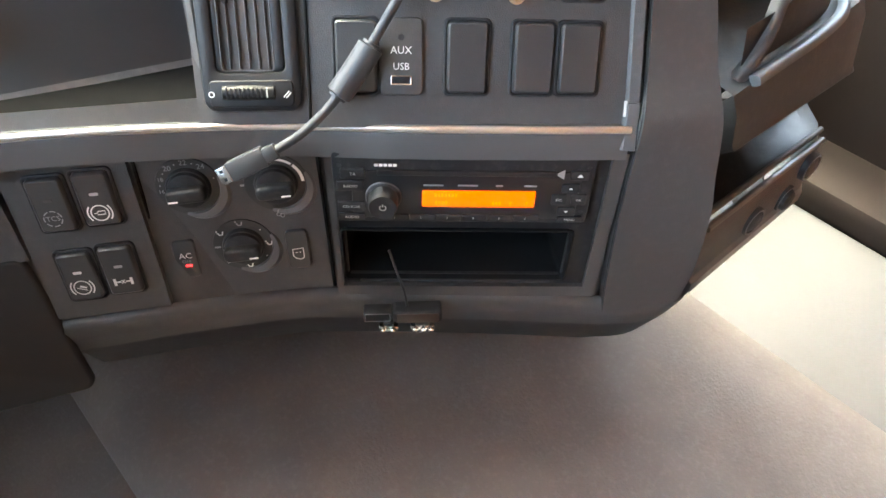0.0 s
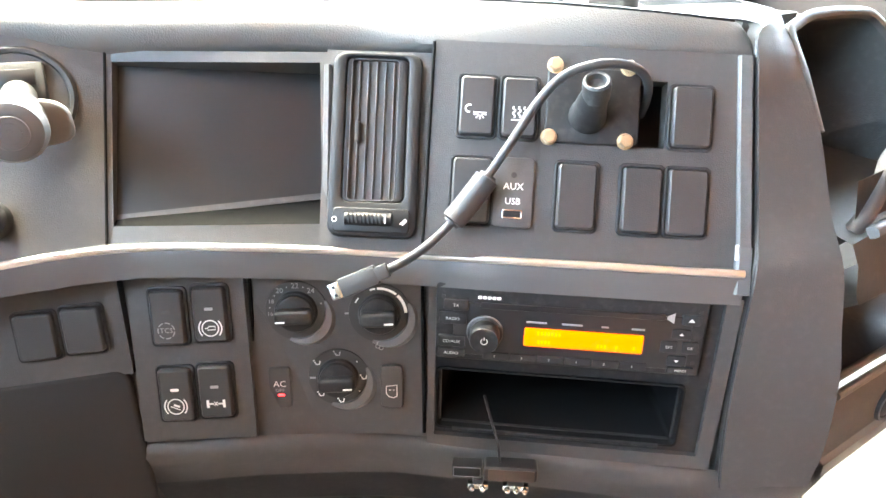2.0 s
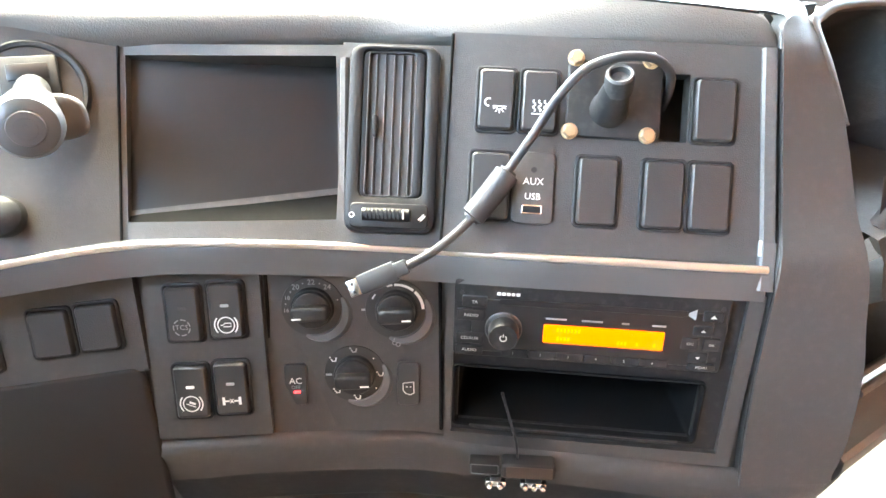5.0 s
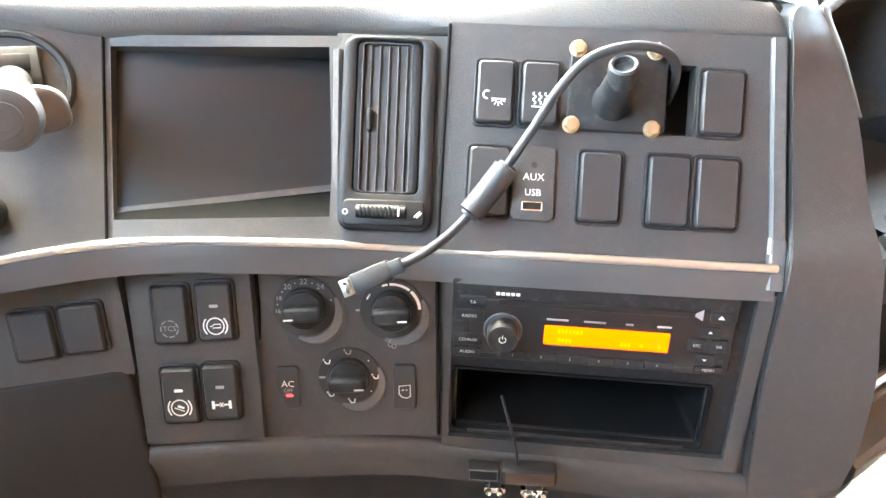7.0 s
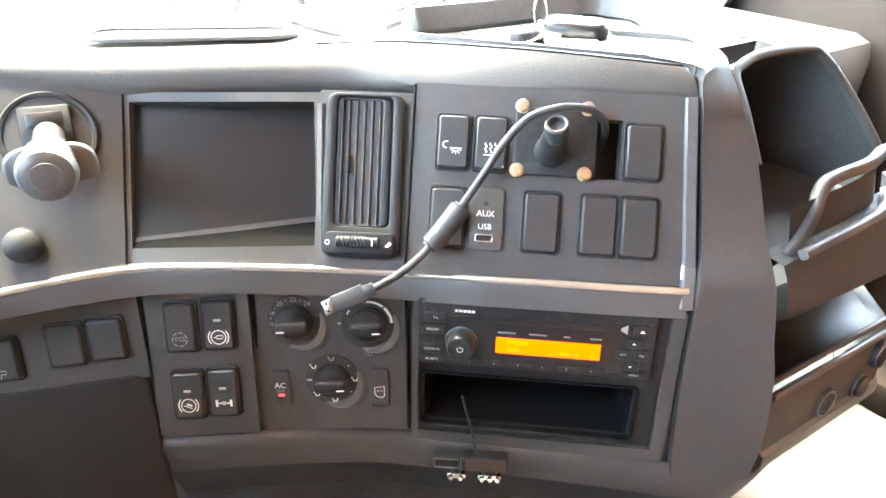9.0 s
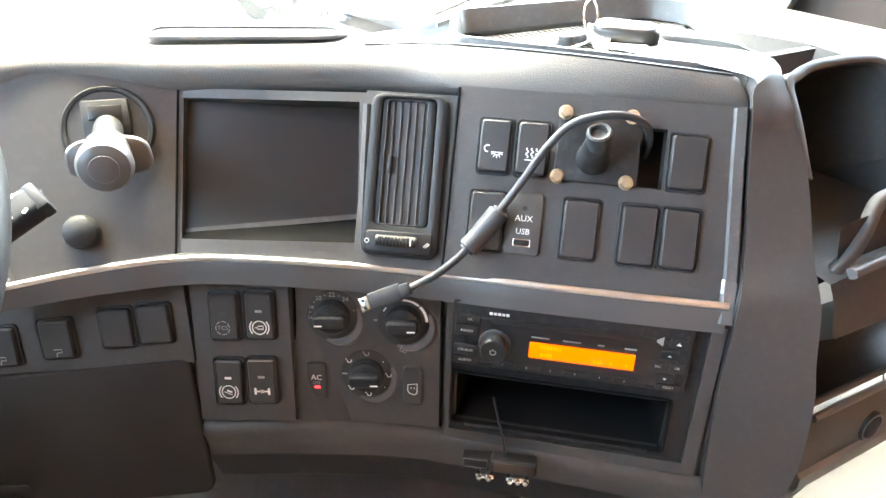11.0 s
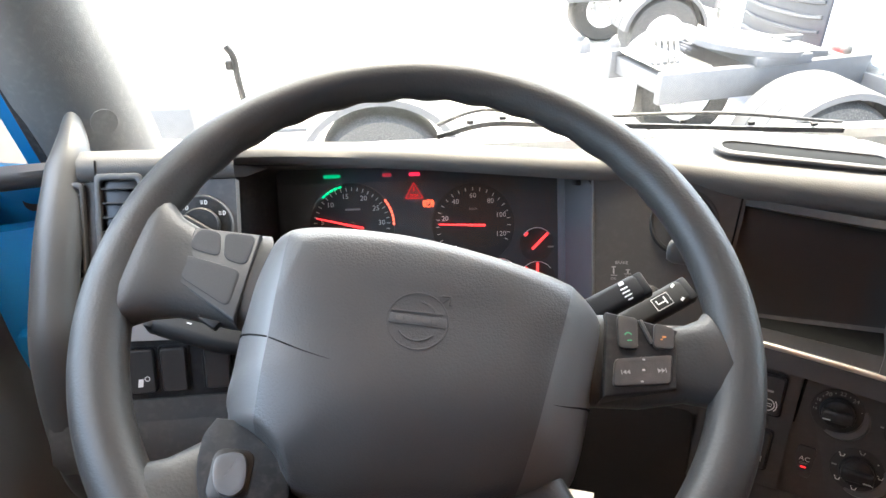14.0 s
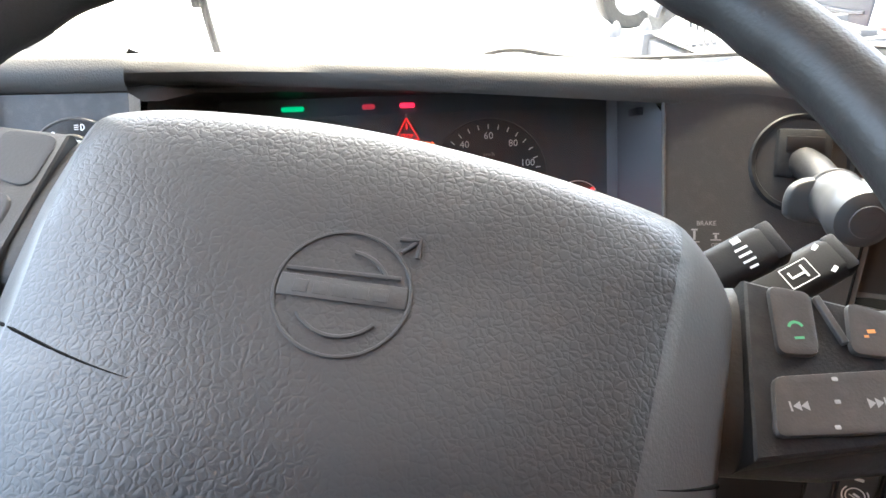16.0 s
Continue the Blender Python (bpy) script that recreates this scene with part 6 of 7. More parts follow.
part("door_side_trim", sweep([on(F_SIDE, -0.05, 0.0400, 0.002), on(F_SIDE, 0.03, 0.0385, 0.004), on(F_SIDE, 0.12, 0.0370, 0.002)], [(-0.006, -0.010), (-0.006, 0.009), (-0.003, 0.011), (0.004, 0.009), (0.004, -0.010)], up=tuple(F_SIDE.col[1].xyz)), STRIP, dash, "silver trim strip", D)
for u in (-0.0075, 0.0185, 0.0540, 0.0830):
    ob = rocker("rocker_switch", F_SIDE @ at(0, 0, -0.003), u, 0.0, "black rocker switch on the door-side panel", "switches on the door-side panel", w=0.0225, h=0.040, mat_=ROCK)
    if u < 0:
        signs("symbol", join(poly([(-0.004, -0.004), (0.0, -0.004), (0.001, 0.003), (-0.003, 0.003)], Z), ribbon(arc(0.004, 0.003, 0.002, 0, 360, 10), 0.0007, Z, True)), WHITE, ob, m=at(0, -0.009))
rows = []
for x in (-0.62, -0.575, -0.53, -0.47, -0.40):
    low_z = 0.81 if x < -0.5 else 0.76
    rows.append([(x, 0.418, 0.91), (x, 0.405, 0.88), (x, 0.42, 0.84), (x, 0.47, low_z), (x, 0.62, low_z - 0.03 if x < -0.5 else 0.62)])
part("door_side_knee", loft(rows), SATIN, dash, "", D, angle=60)

dm = thing("door_demister", F_DOOR @ at(-0.0935, -0.004), "narrow grey demister outlet with level slats", "air vent")
part("vent_frame", ring_plate(0.019, 0.088, 0.012, 0.078, 0.007, 0.004, 0.003, 0.002), SATIN, dm)
part("duct", plate(0.013, 0.079, 0.001, 0.003, 0.0003), GLOSS, dm)
for k in range(7):
    part("slat", plate(0.0125, 0.0018, 0.005, 0.0004, 0.0004, m=at(0, -0.033 + 0.011 * k, 0.001)), SATIN, dm)
part("cap_joint", tube([on(F_DOOR, -0.0735, 0.058, 0.0075), on(F_DOOR, -0.0735, 0.044, 0.006)], 0.0008, 6), GLOSS, dash, "", D)

# ---- far end of the dashboard: open bin, grab handle, pocket, power sockets ----
unit = thing("storage_unit", Matrix.Translation((0.46, 0.2, 0.9)), "dark moulded storage unit with an open bin and a pocket", "storage unit")
U = unit.matrix_world.inverted()
XS = [0.383, 0.41, 0.45, 0.49, 0.53, 0.57, 0.60, 0.62, 0.64, 0.66, 0.675]


def back_of(x):
    return max(0.0, (x - 0.61)) * 0.9


def low(x):
    return -0.013 - 0.10 * (x - 0.39)


def skin(profile, name, mat_, label="", xs=XS):
    rows = [[(x, y + back_of(x) - 0.03 * (x - 0.38) * (1 if z < 0.93 else 0), z + (low(x) if z < 0.93 else 0)) for y, z in profile] for x in xs]
    return part(name, loft(rows), mat_, unit, label, U, angle=45)


# rim round the open bin
rim = curve([(0.4020, 0.2230, 1.005), (0.4130, 0.2500, 1.038), (0.4240, 0.2715, 1.0590), (0.438, 0.276, 1.0640), (0.47, 0.279, 1.0685), (0.540, 0.276, 1.066), (0.560, 0.268, 1.058), (0.574, 0.247, 1.034), (0.580, 0.215, 0.999), (0.579, 0.190, 0.972)], 6)
part("bin_rim", sweep(rim, [(-0.004, -0.003), (-0.004, 0.002), (-0.002, 0.0035), (0.002, 0.0035), (0.004, 0.002), (0.004, -0.003)], up=(0, -0.75, 0.65)), FASCIA, unit, "", U, angle=50)
IN = material("bin_lining", (0.035, 0.037, 0.038), 0.7, grain=0.3, grain_size=700, mottle=0.12, dust=0.04)
inner = [[(q.x * 0.97 + 0.014, q.y, q.z) for q in rim], [(0.47 + (q.x - 0.47) * 0.9, q.y + 0.10, q.z - 0.06) for q in rim], [(0.47 + (q.x - 0.47) * 0.8, q.y + 0.13, q.z * 0.6 + 0.36) for q in rim]]
part("bin_lining", loft(inner), IN, unit, "dark bin interior", U, angle=60)
part("bin_back", box(0.38, 0.60, 0.355, 0.365, 0.90, 1.05), IN, unit, "", U)
part("bin_floor", box(0.385, 0.575, 0.185, 0.36, 0.935, 0.945), IN, unit, "", U)
part("bin_paper", box(0.0, 0.035, 0.0, 0.003, 0.0, 0.045, 0, pose(0.405, 0.30, 0.955, -12, 4, -20)), material("dusty_card", (0.16, 0.14, 0.13), 0.8), unit, "", U)
part("bin_strap", box(0.0, 0.005, 0.0, 0.003, 0.0, 0.06, 0.001, pose(0.445, 0.33, 0.98, -12, 0, -10)), SATIN, unit, "", U)

# grab handle across the bin's mouth
loop = curve([(0.401, 0.181, 0.945), (0.418, 0.181, 0.958), (0.436, 0.185, 0.972), (0.456, 0.192, 0.986), (0.478, 0.192, 0.990), (0.53, 0.190, 0.990), (0.580, 0.200, 0.988)], 6)
part("handle_bar", sweep(loop, [(-0.005, -0.004), (-0.005, 0.003), (-0.0025, 0.005), (0.0025, 0.005), (0.005, 0.003), (0.005, -0.004)], up=(-0.2, -0.8, 0.5)), FASCIA, unit, "thick moulded handle bar", U, angle=60)
sill = curve([(0.406, 0.170, 0.950), (0.44, 0.168, 0.952), (0.49, 0.166, 0.953), (0.545, 0.170, 0.952), (0.580, 0.185, 0.954)], 6)
part("handle_sill", sweep(sill, [(-0.004, -0.004), (-0.004, 0.002), (-0.0015, 0.004), (0.003, 0.0035), (0.004, 0.0), (0.0035, -0.004)], up=(-0.2, -0.8, 0.5)), SATIN, unit, "", U, angle=60)
part("handle_web", loft([[(q.x, q.y + 0.012, q.z) for q in sill], [(q.x, q.y + 0.020, q.z + 0.030) for q in sill]]), BLACK, unit, "", U)
skin([(0.190, 0.950), (0.172, 0.947), (0.164, 0.934), (0.158, 0.925), (0.155, 0.921)], "mid_band", IN)
skin([(0.155, 0.922), (0.163, 0.914), (0.215, 0.890), (0.225, 0.875), (0.20, 0.850), (0.165, 0.846), (0.152, 0.853)], "pocket_lining", BLACK, "dark open pocket")
for y, z, r, mt_, nm in ((0.1530, 0.856, 0.0030, FASCIA, "pocket_edge"), (0.1465, 0.8465, 0.0034, SILVER, "chrome_strip")):
    line = [(x, y + back_of(x) - 0.03 * (x - 0.38), z + low(x)) for x in (0.385, 0.42, 0.46, 0.50, 0.54, 0.58, 0.605)]
    part(nm, sweep(curve(line, 4), disc(r, 10)), mt_, unit, "bright strip" if mt_ is SILVER else "", U)
skin([(0.150, 0.846), (0.1455, 0.840), (0.1420, 0.815), (0.1390, 0.790)], "socket_band", FASCIA)
skin([(0.1390, 0.790), (0.1350, 0.787), (0.1340, 0.776), (0.1370, 0.766)], "pale_band", material("pale_grey_plastic", (0.13, 0.13, 0.13), 0.5, mottle=0.1), "pale grey lower band")
skin([(0.1370, 0.766), (0.150, 0.752), (0.20, 0.736), (0.35, 0.70), (0.50, 0.55)], "underside", FASCIA)
rows = [[(0.675, y + 0.06, z) for y, z in ((0.24, 1.03), (0.19, 0.97), (0.17, 0.9), (0.165, 0.84), (0.16, 0.78), (0.24, 0.74))], [(0.70, y + 0.18, z) for y, z in ((0.24, 1.03), (0.19, 0.97), (0.17, 0.9), (0.165, 0.84), (0.16, 0.78), (0.24, 0.74))], [(0.78, y + 0.4, z) for y, z in ((0.24, 1.0), (0.19, 0.95), (0.17, 0.88), (0.165, 0.8), (0.16, 0.7), (0.24, 0.6))]]
part("end_skin", loft(rows), FASCIA, unit, "", U, angle=60)
for k, (x, z) in enumerate(((0.486, 0.804), (0.556, 0.797), (0.584, 0.826))):
    m = pose(x, 0.1415 - 0.03 * (x - 0.38) + back_of(x), z + low(x), 84, 0, -6)
    s = part("power_socket", lathe([(0.0150, -0.002), (0.0150, 0.003), (0.0140, 0.0045), (0.0118, 0.0042), (0.0112, 0.001), (0.001, 0.0)], 30, m), BLACK, unit, "round power socket with a bright rim", U)
    part("socket_ring", lathe([(0.0140, 0.0042), (0.0136, 0.0052), (0.0122, 0.0050), (0.0119, 0.0040)], 30, m, cap=False), SILVER, s, m=U)
    part("socket_lid", lathe([(0.0105, 0.001), (0.0105, 0.0075 if k == 1 else 0.004), (0.0090, 0.0085 if k == 1 else 0.005), (0.0005, 0.0088 if k == 1 else 0.0052)], 24, m), RUBBER, s, m=U)

# seam across the end casing
part("casing_joint", tube(curve([on(F_UPPER, 0.148, -0.066, 0.003), on(F_UPPER, 0.172, -0.0665, 0.0035), on(F_UPPER, 0.196, -0.067, 0.0020)], 5), 0.0008, 6), GLOSS, dash, "", D)
part("casing_joint", tube(curve([on(F_UPPER, 0.1396, 0.072, 0.001), on(F_UPPER, 0.1428, 0.03, 0.001), on(F_UPPER, 0.1448, 0.0, 0.001), on(F_UPPER, 0.1484, -0.055, 0.001), on(F_RADIO, 0.1454, 0.050, 0.001), on(F_RADIO, 0.1454, 0.012, 0.001), on(F_RADIO, 0.1459, -0.028, 0.001), on(F_RADIO, 0.1489, -0.086, 0.001), on(F_RADIO, 0.1525, -0.12, 0.001)], 5), 0.0008, 6), GLOSS, dash, "", D)


# ---- things on top of the dashboard ----
top_z = 1.066
dv = thing("defroster_outlet", Matrix.Translation((0.09, 0.56, top_z)), "long black windscreen defroster outlet in the top pad", "air outlet")
DM = pose(0.092, 0.560, top_z + 0.0015, -1.5, 0, -23.5)
part("surround", ring_plate(0.172, 0.050, 0.156, 0.034, 0.0035, 0.024, 0.014, 0.002, m=DM), PAD, dv, "", dv.matrix_world.inverted(), angle=50)
# no hole is cut: a flat near-black plate stands for the slot's dark inside
part("slot", plate(0.157, 0.035, 0.0012, 0.016, 0.0003, m=DM), material("slot_shade_black", (0.006, 0.006, 0.006), 0.8, spec=0.1, mottle=0.3), dv, "flat black plate for the shade in the slot", dv.matrix_world.inverted())
part("slot_wall", ring_plate(0.157, 0.035, 0.153, 0.031, 0.003, 0.016, 0.014, 0.0006, m=DM), SATIN, dv, "", dv.matrix_world.inverted())

TRAYM = material("tray_plastic", (0.09, 0.09, 0.09), 0.34, grain=0.2, grain_size=700, mottle=0.15, dust=0.1)
tray = thing("dash_tray", Matrix.Translation((0.40, 0.43, 1.0530)), "dark plastic tray with a ribbed mat on the dashboard", "tray")
TI = tray.matrix_world.inverted()
TRAY = [(0.240, 0.465), (0.290, 0.540), (0.41, 0.535), (0.531, 0.522), (0.560, 0.475), (0.500, 0.385), (0.445, 0.322), (0.400, 0.318)]
cen = Vector((0.405, 0.445, 0))
rd = []
for i in range(len(TRAY)):
    a, b, d = Vector((*TRAY[i - 1], 0)), Vector((*TRAY[i], 0)), Vector((*TRAY[(i + 1) % len(TRAY)], 0))
    for t in (0, 0.33, 0.66, 1):
        p0, p1 = b + (a - b).normalized() * 0.012, b + (d - b).normalized() * 0.012
        rd.append(p0.lerp(b, t).lerp(b.lerp(p1, t), t))
H = lambda p: 1.0670 + 0.018 * max(0.0, min(1.0, (p.y - 0.36) / 0.15)) * 0.5
rows = [[Vector((*(cen + (p - cen) * s).xy, H(p) + dz)) for p in rd] for s, dz in ((1.03, -0.030), (1.03, -0.004), (1.015, 0.0), (0.99, 0.0), (0.98, -0.003), (0.955, -0.022))]
part("rim", loft(rows, closed=True), TRAYM, tray, "", TI, angle=50)
bm = bmesh.new()
bm.faces.new([bm.verts.new((*(cen + (p - cen) * 0.96).xy, 1.0490)) for p in rd])
part("tray_floor", bm, TRAYM, tray, "", TI)
ribs = bmesh.new()
for k in range(46):
    x = 0.235 + 0.0072 * k
    y0 = max(0.330, 0.470 - max(0, x - 0.245) * 0.93) if x < 0.40 else 0.330 + max(0, x - 0.44) * 1.35
    y1 = 0.470 + (x - 0.245) * 1.3 if x < 0.295 else 0.528
    if y1 - y0 < 0.02:
        continue
    b = box(x, x + 0.0032, y0 + 0.004, min(y1, 0.526) - 0.004, 1.0485, 1.0515)
    ribs = join(ribs, b)
part("ribbed_mat", ribs, TRAYM, tray, "ribbed rubber mat", TI, kind="stuff")

keys = thing("key_bunch", Matrix.Translation((0.41, 0.455, 1.0530)), "bunch of keys with a black fob and steel ring", "keys")
KI = keys.matrix_world.inverted()
part("fob", plate(0.064, 0.034, 0.016, 0.015, 0.006, m=pose(0.432, 0.452, 1.0530, 6, 0, -52)), GLOSS, keys, "glossy black fob", KI)
part("fob", plate(0.030, 0.018, 0.010, 0.006, 0.003, m=pose(0.372, 0.462, 1.0530, 0, 0, 12)), RUBBER, keys, "", KI)
part("split_ring", moved(sweep([Vector((0.0165 * math.cos(2 * math.pi * k / 40), 0.0165 * math.sin(2 * math.pi * k / 40), 0)) for k in range(40)], disc(0.0012, 8), up=(0, 0, 1), closed=True), pose(0.402, 0.472, 1.0730, 78, 0, 25)), CHROME, keys, "upright steel ring", KI)
part("split_ring", moved(sweep([Vector((0.010 * math.cos(2 * math.pi * k / 30), 0.010 * math.sin(2 * math.pi * k / 30), 0)) for k in range(30)], disc(0.0011, 8), up=(0, 0, 1), closed=True), pose(0.402, 0.462, 1.0610, 30, 20, 0)), CHROME, keys, "", KI)
for a, x, y in ((200, 0.392, 0.458), (172, 0.390, 0.470), (230, 0.400, 0.452)):
    m = pose(x, y, 1.0555, 4, 3, a)
    kk = part("key_blade", box(0.0, 0.042, -0.0038, 0.0038, 0, 0.0022, 0.0006, m), CHROME, keys, "", KI)
    part("key_bow", lathe([(0.011, 0), (0.011, 0.003), (0.0005, 0.0031)], 20, m @ at(-0.004, 0, -0.0004)), CHROME, kk, "", KI)
note = thing("key_label", Matrix.Translation((0.40, 0.425, 1.0530)), "white plastic key label lying in the tray", "label")
part("label", box(-0.026, 0.026, -0.011, 0.011, 0, 0.002, 0.0008, pose(0.405, 0.430, 1.0530, 0, 0, -38)), PAPER, note, "", note.matrix_world.inverted())

# ---- the yard outside ----
GZ = -1.2
gm = material("asphalt_yard", (0.3, 0.29, 0.28), 0.9, grain=0.5, grain_size=60, mottle=0.2, mottle_size=0.6, dust=0.3)
bm = bmesh.new()
bmesh.ops.create_grid(bm, x_segments=8, y_segments=8, size=400)
tagged(part("ground", bm, gm, None, "", Matrix.Translation((0, 0, GZ))), "pale dusty concrete lorry yard", "ground", kind="structure")
TYRE = material("tyre_rubber", (0.03, 0.03, 0.03), 0.8, grain=0.4, grain_size=60, mottle=0.3, dust=0.5)
STEEL = material("chassis_steel", (0.085, 0.085, 0.088), 0.6, grain=0.3, grain_size=80, mottle=0.2, dust=0.08)
GUARD = material("mudguard_plastic", (0.06, 0.06, 0.063), 0.6, mottle=0.15, dust=0.05)
WHITEP = material("white_lorry_paint", (0.78, 0.78, 0.78), 0.3, coat=0.3, mottle=0.05)
DARKG = material("grille_black", (0.06, 0.06, 0.065), 0.45, mottle=0.2)
BLUEP = material("blue_bumper", (0.03, 0.08, 0.35), 0.3, coat=0.3, mottle=0.1)


def road_wheel(parent, c, r=0.5, w=0.3, face=-1):
    """A lorry wheel with its axle along y."""
    m = pose(*c, 90, 0, 0)
    prof = [(r * 0.55, -w / 2), (r * 0.92, -w / 2), (r * 0.985, -w * 0.42), (r, -w * 0.3), (r, w * 0.3), (r * 0.985, w * 0.42), (r * 0.92, w / 2), (r * 0.55, w / 2)]
    wh = part("road_wheel", lathe(prof, 48, m, cap=False), TYRE, parent, "", parent.matrix_world.inverted())
    part("hub", lathe([(r * 0.56, -w * 0.45), (r * 0.56, w * 0.45), (r * 0.48, w * 0.40), (r * 0.40, w * 0.15), (r * 0.2, w * 0.12), (r * 0.18, w * 0.42), (0.01, w * 0.44)], 36, m), WHITEP, wh, "white steel hub", parent.matrix_world.inverted())
    for k in range(10):
        a = 2 * math.pi * k / 10
        part("wheel_nut", lathe([(0.017, w * 0.12), (0.017, w * 0.26), (0.005, w * 0.27)], 6, m @ at(r * 0.3 * math.cos(a), r * 0.3 * math.sin(a))), CHROME, wh, "", parent.matrix_world.inverted())
    return wh


def mudguard(parent, c, r, w):
    rows = []
    for k in range(19):
        a = radians(8 + 164 * k / 18)
        rows.append([(c[0] + q * math.cos(a), c[1] + y, c[2] + q * math.sin(a)) for q, y in ((r - 0.06, -w / 2), (r - 0.01, -w / 2), (r, -w / 2 + 0.03), (r, -w / 6), (r - 0.012, -w / 6 + 0.01), (r, -w / 6 + 0.02), (r, w / 6), (r - 0.012, w / 6 + 0.01), (r, w / 6 + 0.02), (r, w / 2 - 0.03), (r - 0.01, w / 2), (r - 0.06, w / 2))])
    return part("mudguard", loft(rows), GUARD, parent, "pale grey ribbed mudguard", parent.matrix_world.inverted(), angle=40)


def tractor(x, y, turn, label):
    """A tractor unit's bare rear chassis: rails, fifth wheel, axle, mudguards, tanks."""
    t = thing("tractor_unit", pose(x, y, GZ, 0, 0, turn), label, "lorry")
    I = t.matrix_world.inverted()
    M = t.matrix_world
    loc = lambda bm: moved(bm, M)
    for yy in (-0.40, 0.40):
        part("chassis_rail", loc(box(-1.15, 0.9, yy - 0.04, yy + 0.04, 0.85, 1.10, 0.01)), STEEL, t, "", I)
    for xx in (-1.1, -0.6, 0.75):
        part("cross_member", loc(box(xx, xx + 0.10, -0.38, 0.38, 0.90, 1.05, 0.01)), STEEL, t, "", I)
    disc_ = []
    for k in range(40):
        a = 2 * math.pi * k / 40
        r_ = 0.48 if not (-0.35 < math.sin(a) < 0.35 and math.cos(a) > 0) else 0.30
        disc_.append((r_ * math.cos(a) * 1.1, r_ * math.sin(a)))
    fm = M @ pose(-0.05, 0, 1.20, 0, 5, 0)
    fifth = part("fifth_wheel", loft([[(a_, b_, z) for a_, b_ in disc_] for z in (-0.05, 0.0)], closed=True, cap=True), STEEL, t, "greasy steel fifth wheel plate", I @ fm)
    part("wedge", moved(box(0.15, 0.62, -0.30, -0.14, -0.10, -0.02, 0.01), fm), STEEL, fifth, "", I)
    part("wedge", moved(box(0.15, 0.62, 0.14, 0.30, -0.10, -0.02, 0.01), fm), STEEL, fifth, "", I)
    part("pedestal", loc(box(-0.30, 0.25, -0.46, 0.46, 1.08, 1.17, 0.02)), STEEL, t, "", I)
    for yy in (-0.95, 0.95):
        c = M @ Vector((0, yy, 0.5))
        road_wheel(t, c, 0.5, 0.52)
        mudguard(t, c, 0.60, 0.62)
    for yy in (0.85,):
        part("fuel_tank", loc(box(-1.25, -0.68, yy - 0.30, yy + 0.30, 0.40, 0.98, 0.10, seg=4)), WHITEP, t, "pale metal fuel tank", I)
    part("deck_plate", loc(box(-1.1, -0.65, -0.36, 0.36, 1.10, 1.115)), CHROME, t, "chequered deck plate", I)
    for k in range(5):
        xx = -1.1 + 0.06 * k
        part("air_line", loc(tube(curve([(xx, -0.2, 1.12), (xx + 0.1, 0.0, 1.30 - 0.02 * k), (xx + 0.2, 0.1, 1.20), (xx + 0.35, 0.05, 1.14)], 5), 0.018, 8)), DARKG, t, "", I)
    for k in range(2):
        part("tank_cap", loc(lathe([(0.06, 0.97), (0.06, 1.03), (0.02, 1.10), (0.005, 1.11)], 16, at(-1.15 + 0.3 * k, 0.85))), GUARD, t, "", I)
    part("rear_beam", loc(box(0.86, 0.94, -0.9, 0.9, 0.75, 0.95, 0.01)), STEEL, t, "", I)
    for yy in (-0.7, 0.7):
        part("tail_lamp", loc(box(0.93, 0.98, yy - 0.18, yy + 0.18, 0.78, 0.92, 0.01)), RED, t, "", I)
    return t


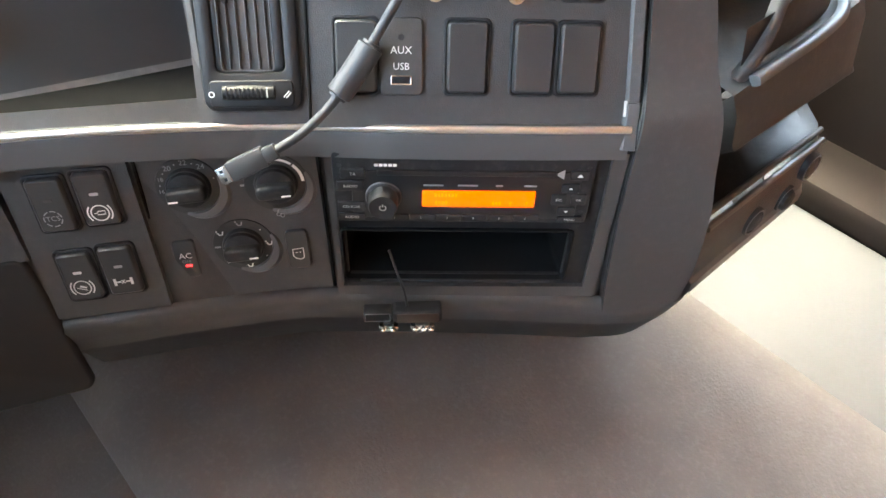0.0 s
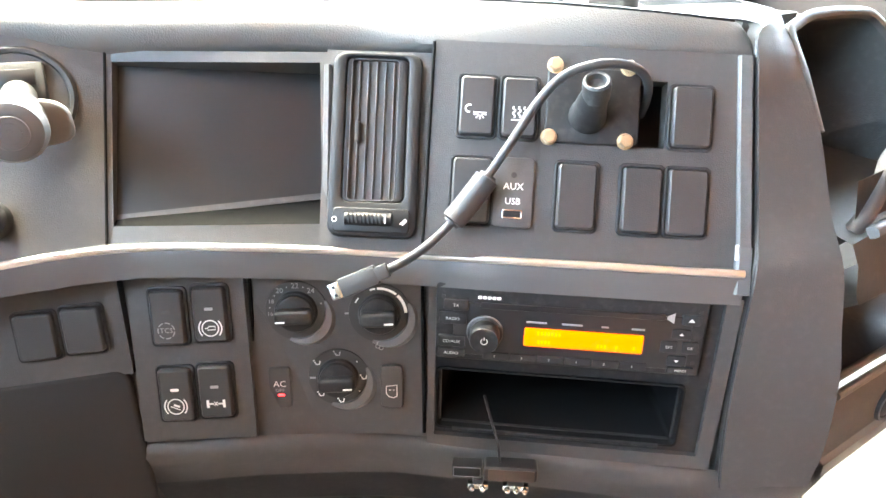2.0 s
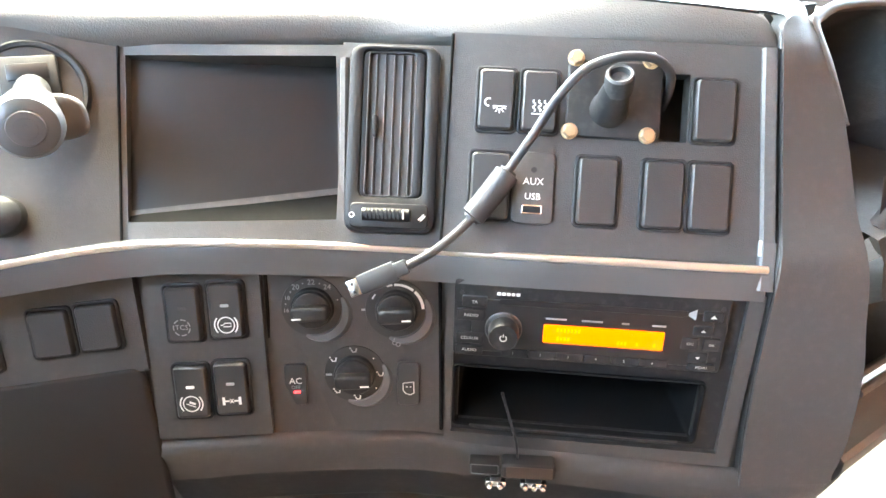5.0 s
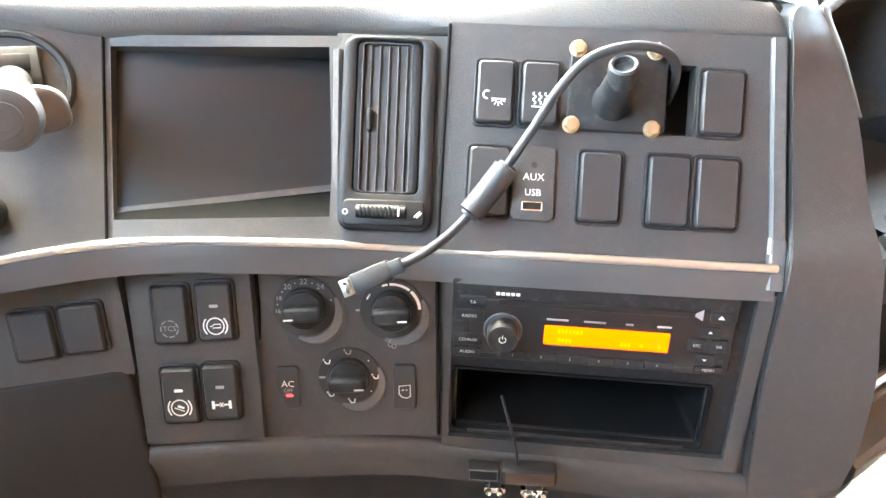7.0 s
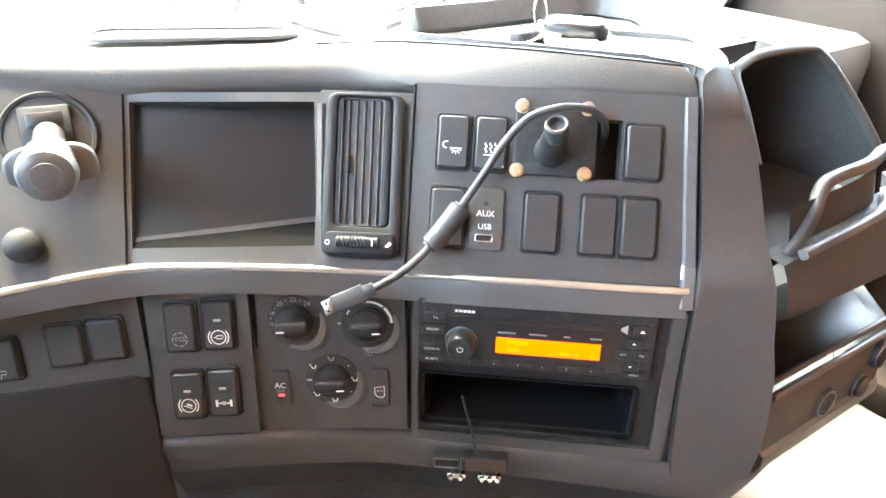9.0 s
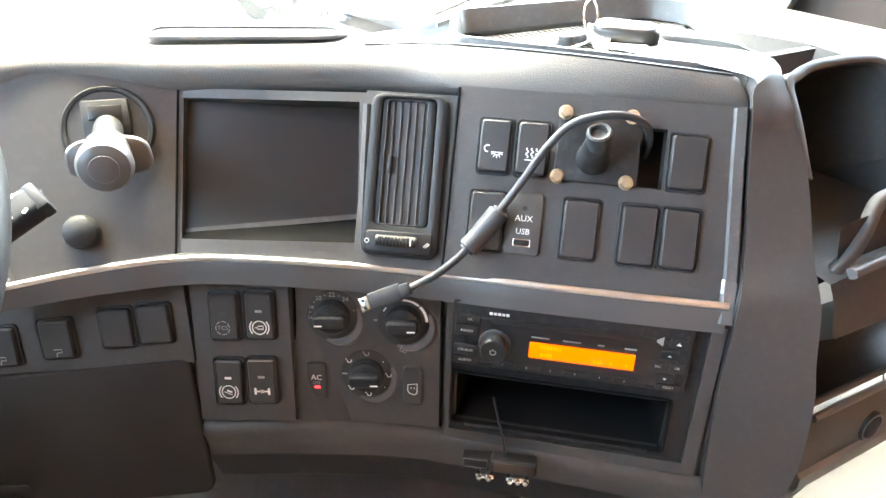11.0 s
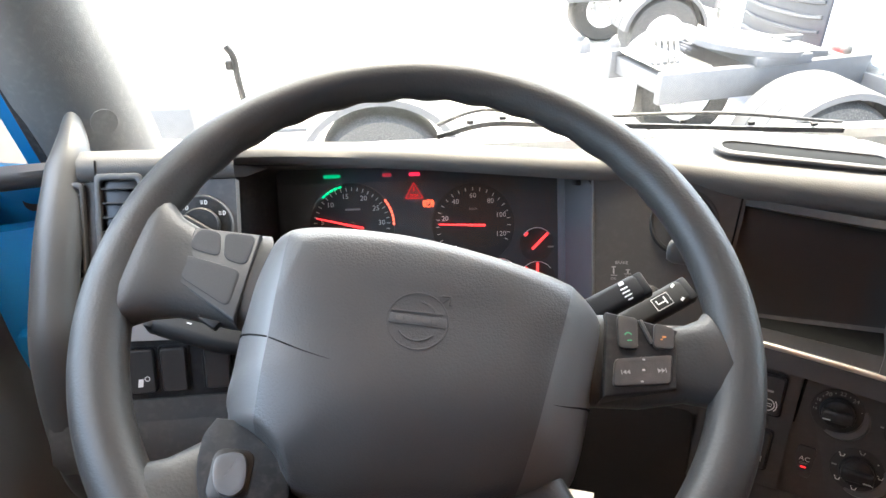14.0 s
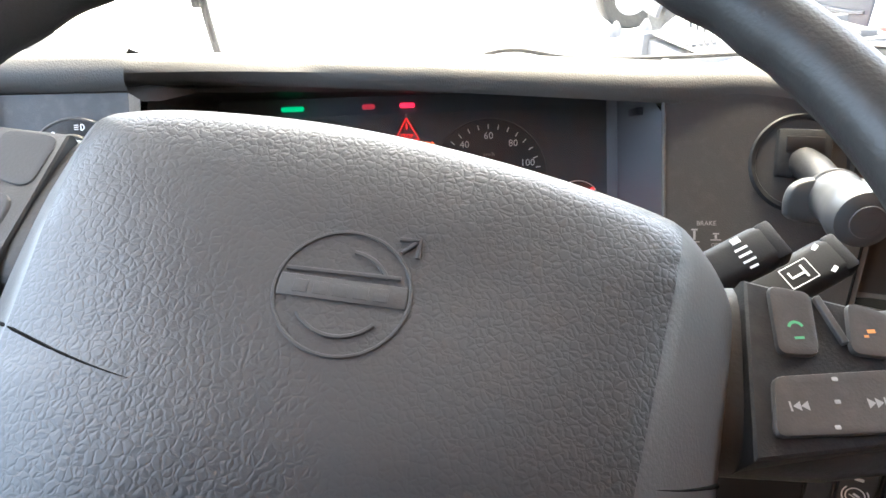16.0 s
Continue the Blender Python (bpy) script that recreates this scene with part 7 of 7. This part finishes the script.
def lorry_front(x, y, turn, label, bumper):
    t = thing("lorry", pose(x, y, GZ, 0, 0, turn), label, "lorry")
    I, M = t.matrix_world.inverted(), t.matrix_world
    loc = lambda bm: moved(bm, M)
    part("cab_body", loc(box(-1.1, 1.1, 0.0, 2.1, 0.55, 3.1, 0.10, seg=3)), WHITEP, t, "", I)
    part("grille_panel", loc(box(-0.62, 0.62, -0.03, 0.05, 0.70, 1.95, 0.03)), DARKG, t, "dark grille", I)
    for k in range(7):
        z = 0.86 + 0.145 * k
        part("grille_slat", loc(sweep(curve([(-0.56, -0.04, z + 0.03), (-0.3, -0.055, z), (0.3, -0.055, z), (0.56, -0.04, z + 0.03)], 4), [(-0.012, -0.02), (-0.012, 0.02), (0.012, 0.012), (0.012, -0.012)], up=(0, 0, 1))), SILVER if k % 2 == 0 else DARKG, t, "", I)
    part("windscreen", loc(box(-1.05, 1.05, -0.015, 0.05, 2.05, 2.85, 0.02)), GLOSS, t, "dark windscreen", I)
    part("sheet_notice", loc(box(-1.0, -0.45, -0.022, -0.016, 2.1, 2.4)), PAPER, t, "white notice behind the screen", I)
    part("bumper", loc(box(-1.1, 1.1, -0.10, 0.3, 0.28, 0.72, 0.05, seg=3)), bumper, t, "", I)
    part("number_plate", loc(box(-0.26, 0.26, -0.112, -0.100, 0.50, 0.62)), YEL, t, "yellow plate", I)
    part("plate_bar", loc(box(-0.20, 0.20, -0.115, -0.112, 0.535, 0.585)), DARKG, t, "", I)
    for sx_ in (-1, 1):
        part("headlamp", loc(box(sx_ * 0.88 - 0.18, sx_ * 0.88 + 0.18, -0.07, 0.05, 0.78, 1.05, 0.04, seg=3)), CHROME, t, "clear headlamp", I)
        mr = part("mirror", loc(box(sx_ * 1.0 - 0.09, sx_ * 1.0 + 0.09, -0.34, -0.20, 1.95, 2.6, 0.04, seg=3)), DARKG, t, "black door mirror", I)
        part("mirror_arm", loc(tube([Vector((sx_ * 1.0, 0.1, 2.55)), Vector((sx_ * 1.0, -0.25, 2.50))], 0.02, 8)), DARKG, mr, "", I)
        part("corner_trim", loc(box(sx_ * 0.90 - 0.12, sx_ * 0.90 + 0.12, -0.01, 0.02, 1.1, 2.0, 0.008)), WHITEP, t, "", I)
        c = M @ Vector((sx_ * 0.9, 1.2, 0.5))
        road_wheel(t, c, 0.5, 0.3)
    part("wiper", loc(tube(curve([(-0.6, -0.04, 2.05), (0.1, -0.05, 2.12), (0.5, -0.04, 2.3)], 4), 0.012, 6)), DARKG, t, "", I)
    return t


tractor(2.88, 5.48, 11, "bare tractor unit chassis with fifth wheel and grey mudguards")
tractor(3.35, 9.9, 8, "second bare tractor unit chassis parked behind")
lorry_front(4.00, 6.90, -80, "white lorry cab with a dark slatted grille", BLUEP)
lorry_front(4.22, 4.42, -68, "white lorry cab with a dark slatted grille and blue bumper", BLUEP)
w = thing("lorry_rear_axle", Matrix.Translation((-0.35, 4.75, GZ)), "lorry rear wheel under a dark round mudguard", "lorry")
road_wheel(w, (-0.38, 4.75, -0.74), 0.5, 0.5)
mudguard(w, (-0.38, 4.75, -0.74), 0.66, 0.6)
part("side_box", box(-2.25, -1.76, 4.70, 5.0, -0.43, -0.17, 0.03, seg=3), STEEL, w, "", w.matrix_world.inverted())

part("rear_beam", box(-1.78, -0.9, 4.80, 4.90, -0.44, -0.40, 0.01), STEEL, w, "", w.matrix_world.inverted())

# wipers and the far mirror's arm outside the glass
for pts, lab in (([(-0.24, 0.985, 0.950), (-0.16, 0.985, 0.968), (-0.07, 0.985, 0.964), (0.11, 0.985, 0.954), (0.29, 0.985, 0.942), (0.46, 0.985, 0.932)], "long black windscreen wiper resting along the glass"), ([(0.55, 1.00, 0.955), (0.75, 1.00, 0.99), (1.05, 0.98, 1.0), (1.2, 0.96, 0.99)], "black windscreen wiper on the far half")):
    wp = thing("wiper", Matrix.Translation(pts[0]), lab, "wiper")
    WI = wp.matrix_world.inverted()
    c = curve(pts, 6)
    part("blade", sweep([(q.x, q.y, q.z - 0.010) for q in c], [(-0.003, -0.004), (-0.003, 0.004), (0.003, 0.004), (0.003, -0.004)], up=(0, 0, 1)), RUBBER, wp, "", WI)
    part("arm", tube([q + Vector((0, 0.01, 0.006 + 0.006 * math.sin(i * 0.35))) for i, q in enumerate(c)], 0.0035, 8), BLACK, wp, "", WI)
    for i in range(4, len(c) - 2, 4):
        part("clip", box(-0.006, 0.006, -0.004, 0.004, -0.004, 0.003, 0.002, Matrix.Translation(c[i])), BLACK, wp, "", WI)
arm = thing("mirror_arm", Matrix.Translation((-0.57, 1.1, 0.98)), "thin black mirror arm outside the windscreen", "mirror arm")
part("arm", tube(curve([(-0.560, 1.10, 0.95), (-0.566, 1.10, 1.01), (-0.568, 1.10, 1.05), (-0.578, 1.10, 1.068)], 5), 0.006, 8), BLACK, arm, "", arm.matrix_world.inverted())
part("bracket", box(-0.582, -0.568, 1.09, 1.11, 1.03, 1.046, 0.003), BLACK, arm, "", arm.matrix_world.inverted())
cowl = thing("scuttle_panel", Matrix.Translation((0.3, 1.02, 0.93)), "pale scuttle panel below the windscreen outside", "panel", kind="structure")
part("panel", loft([[(x, 0.985, 0.925), (x, 1.04, 0.915), (x, 1.10, 0.86), (x, 1.12, 0.70)] for x in (-0.75, 0.3, 1.4)]), WHITEP, cowl, "", cowl.matrix_world.inverted())
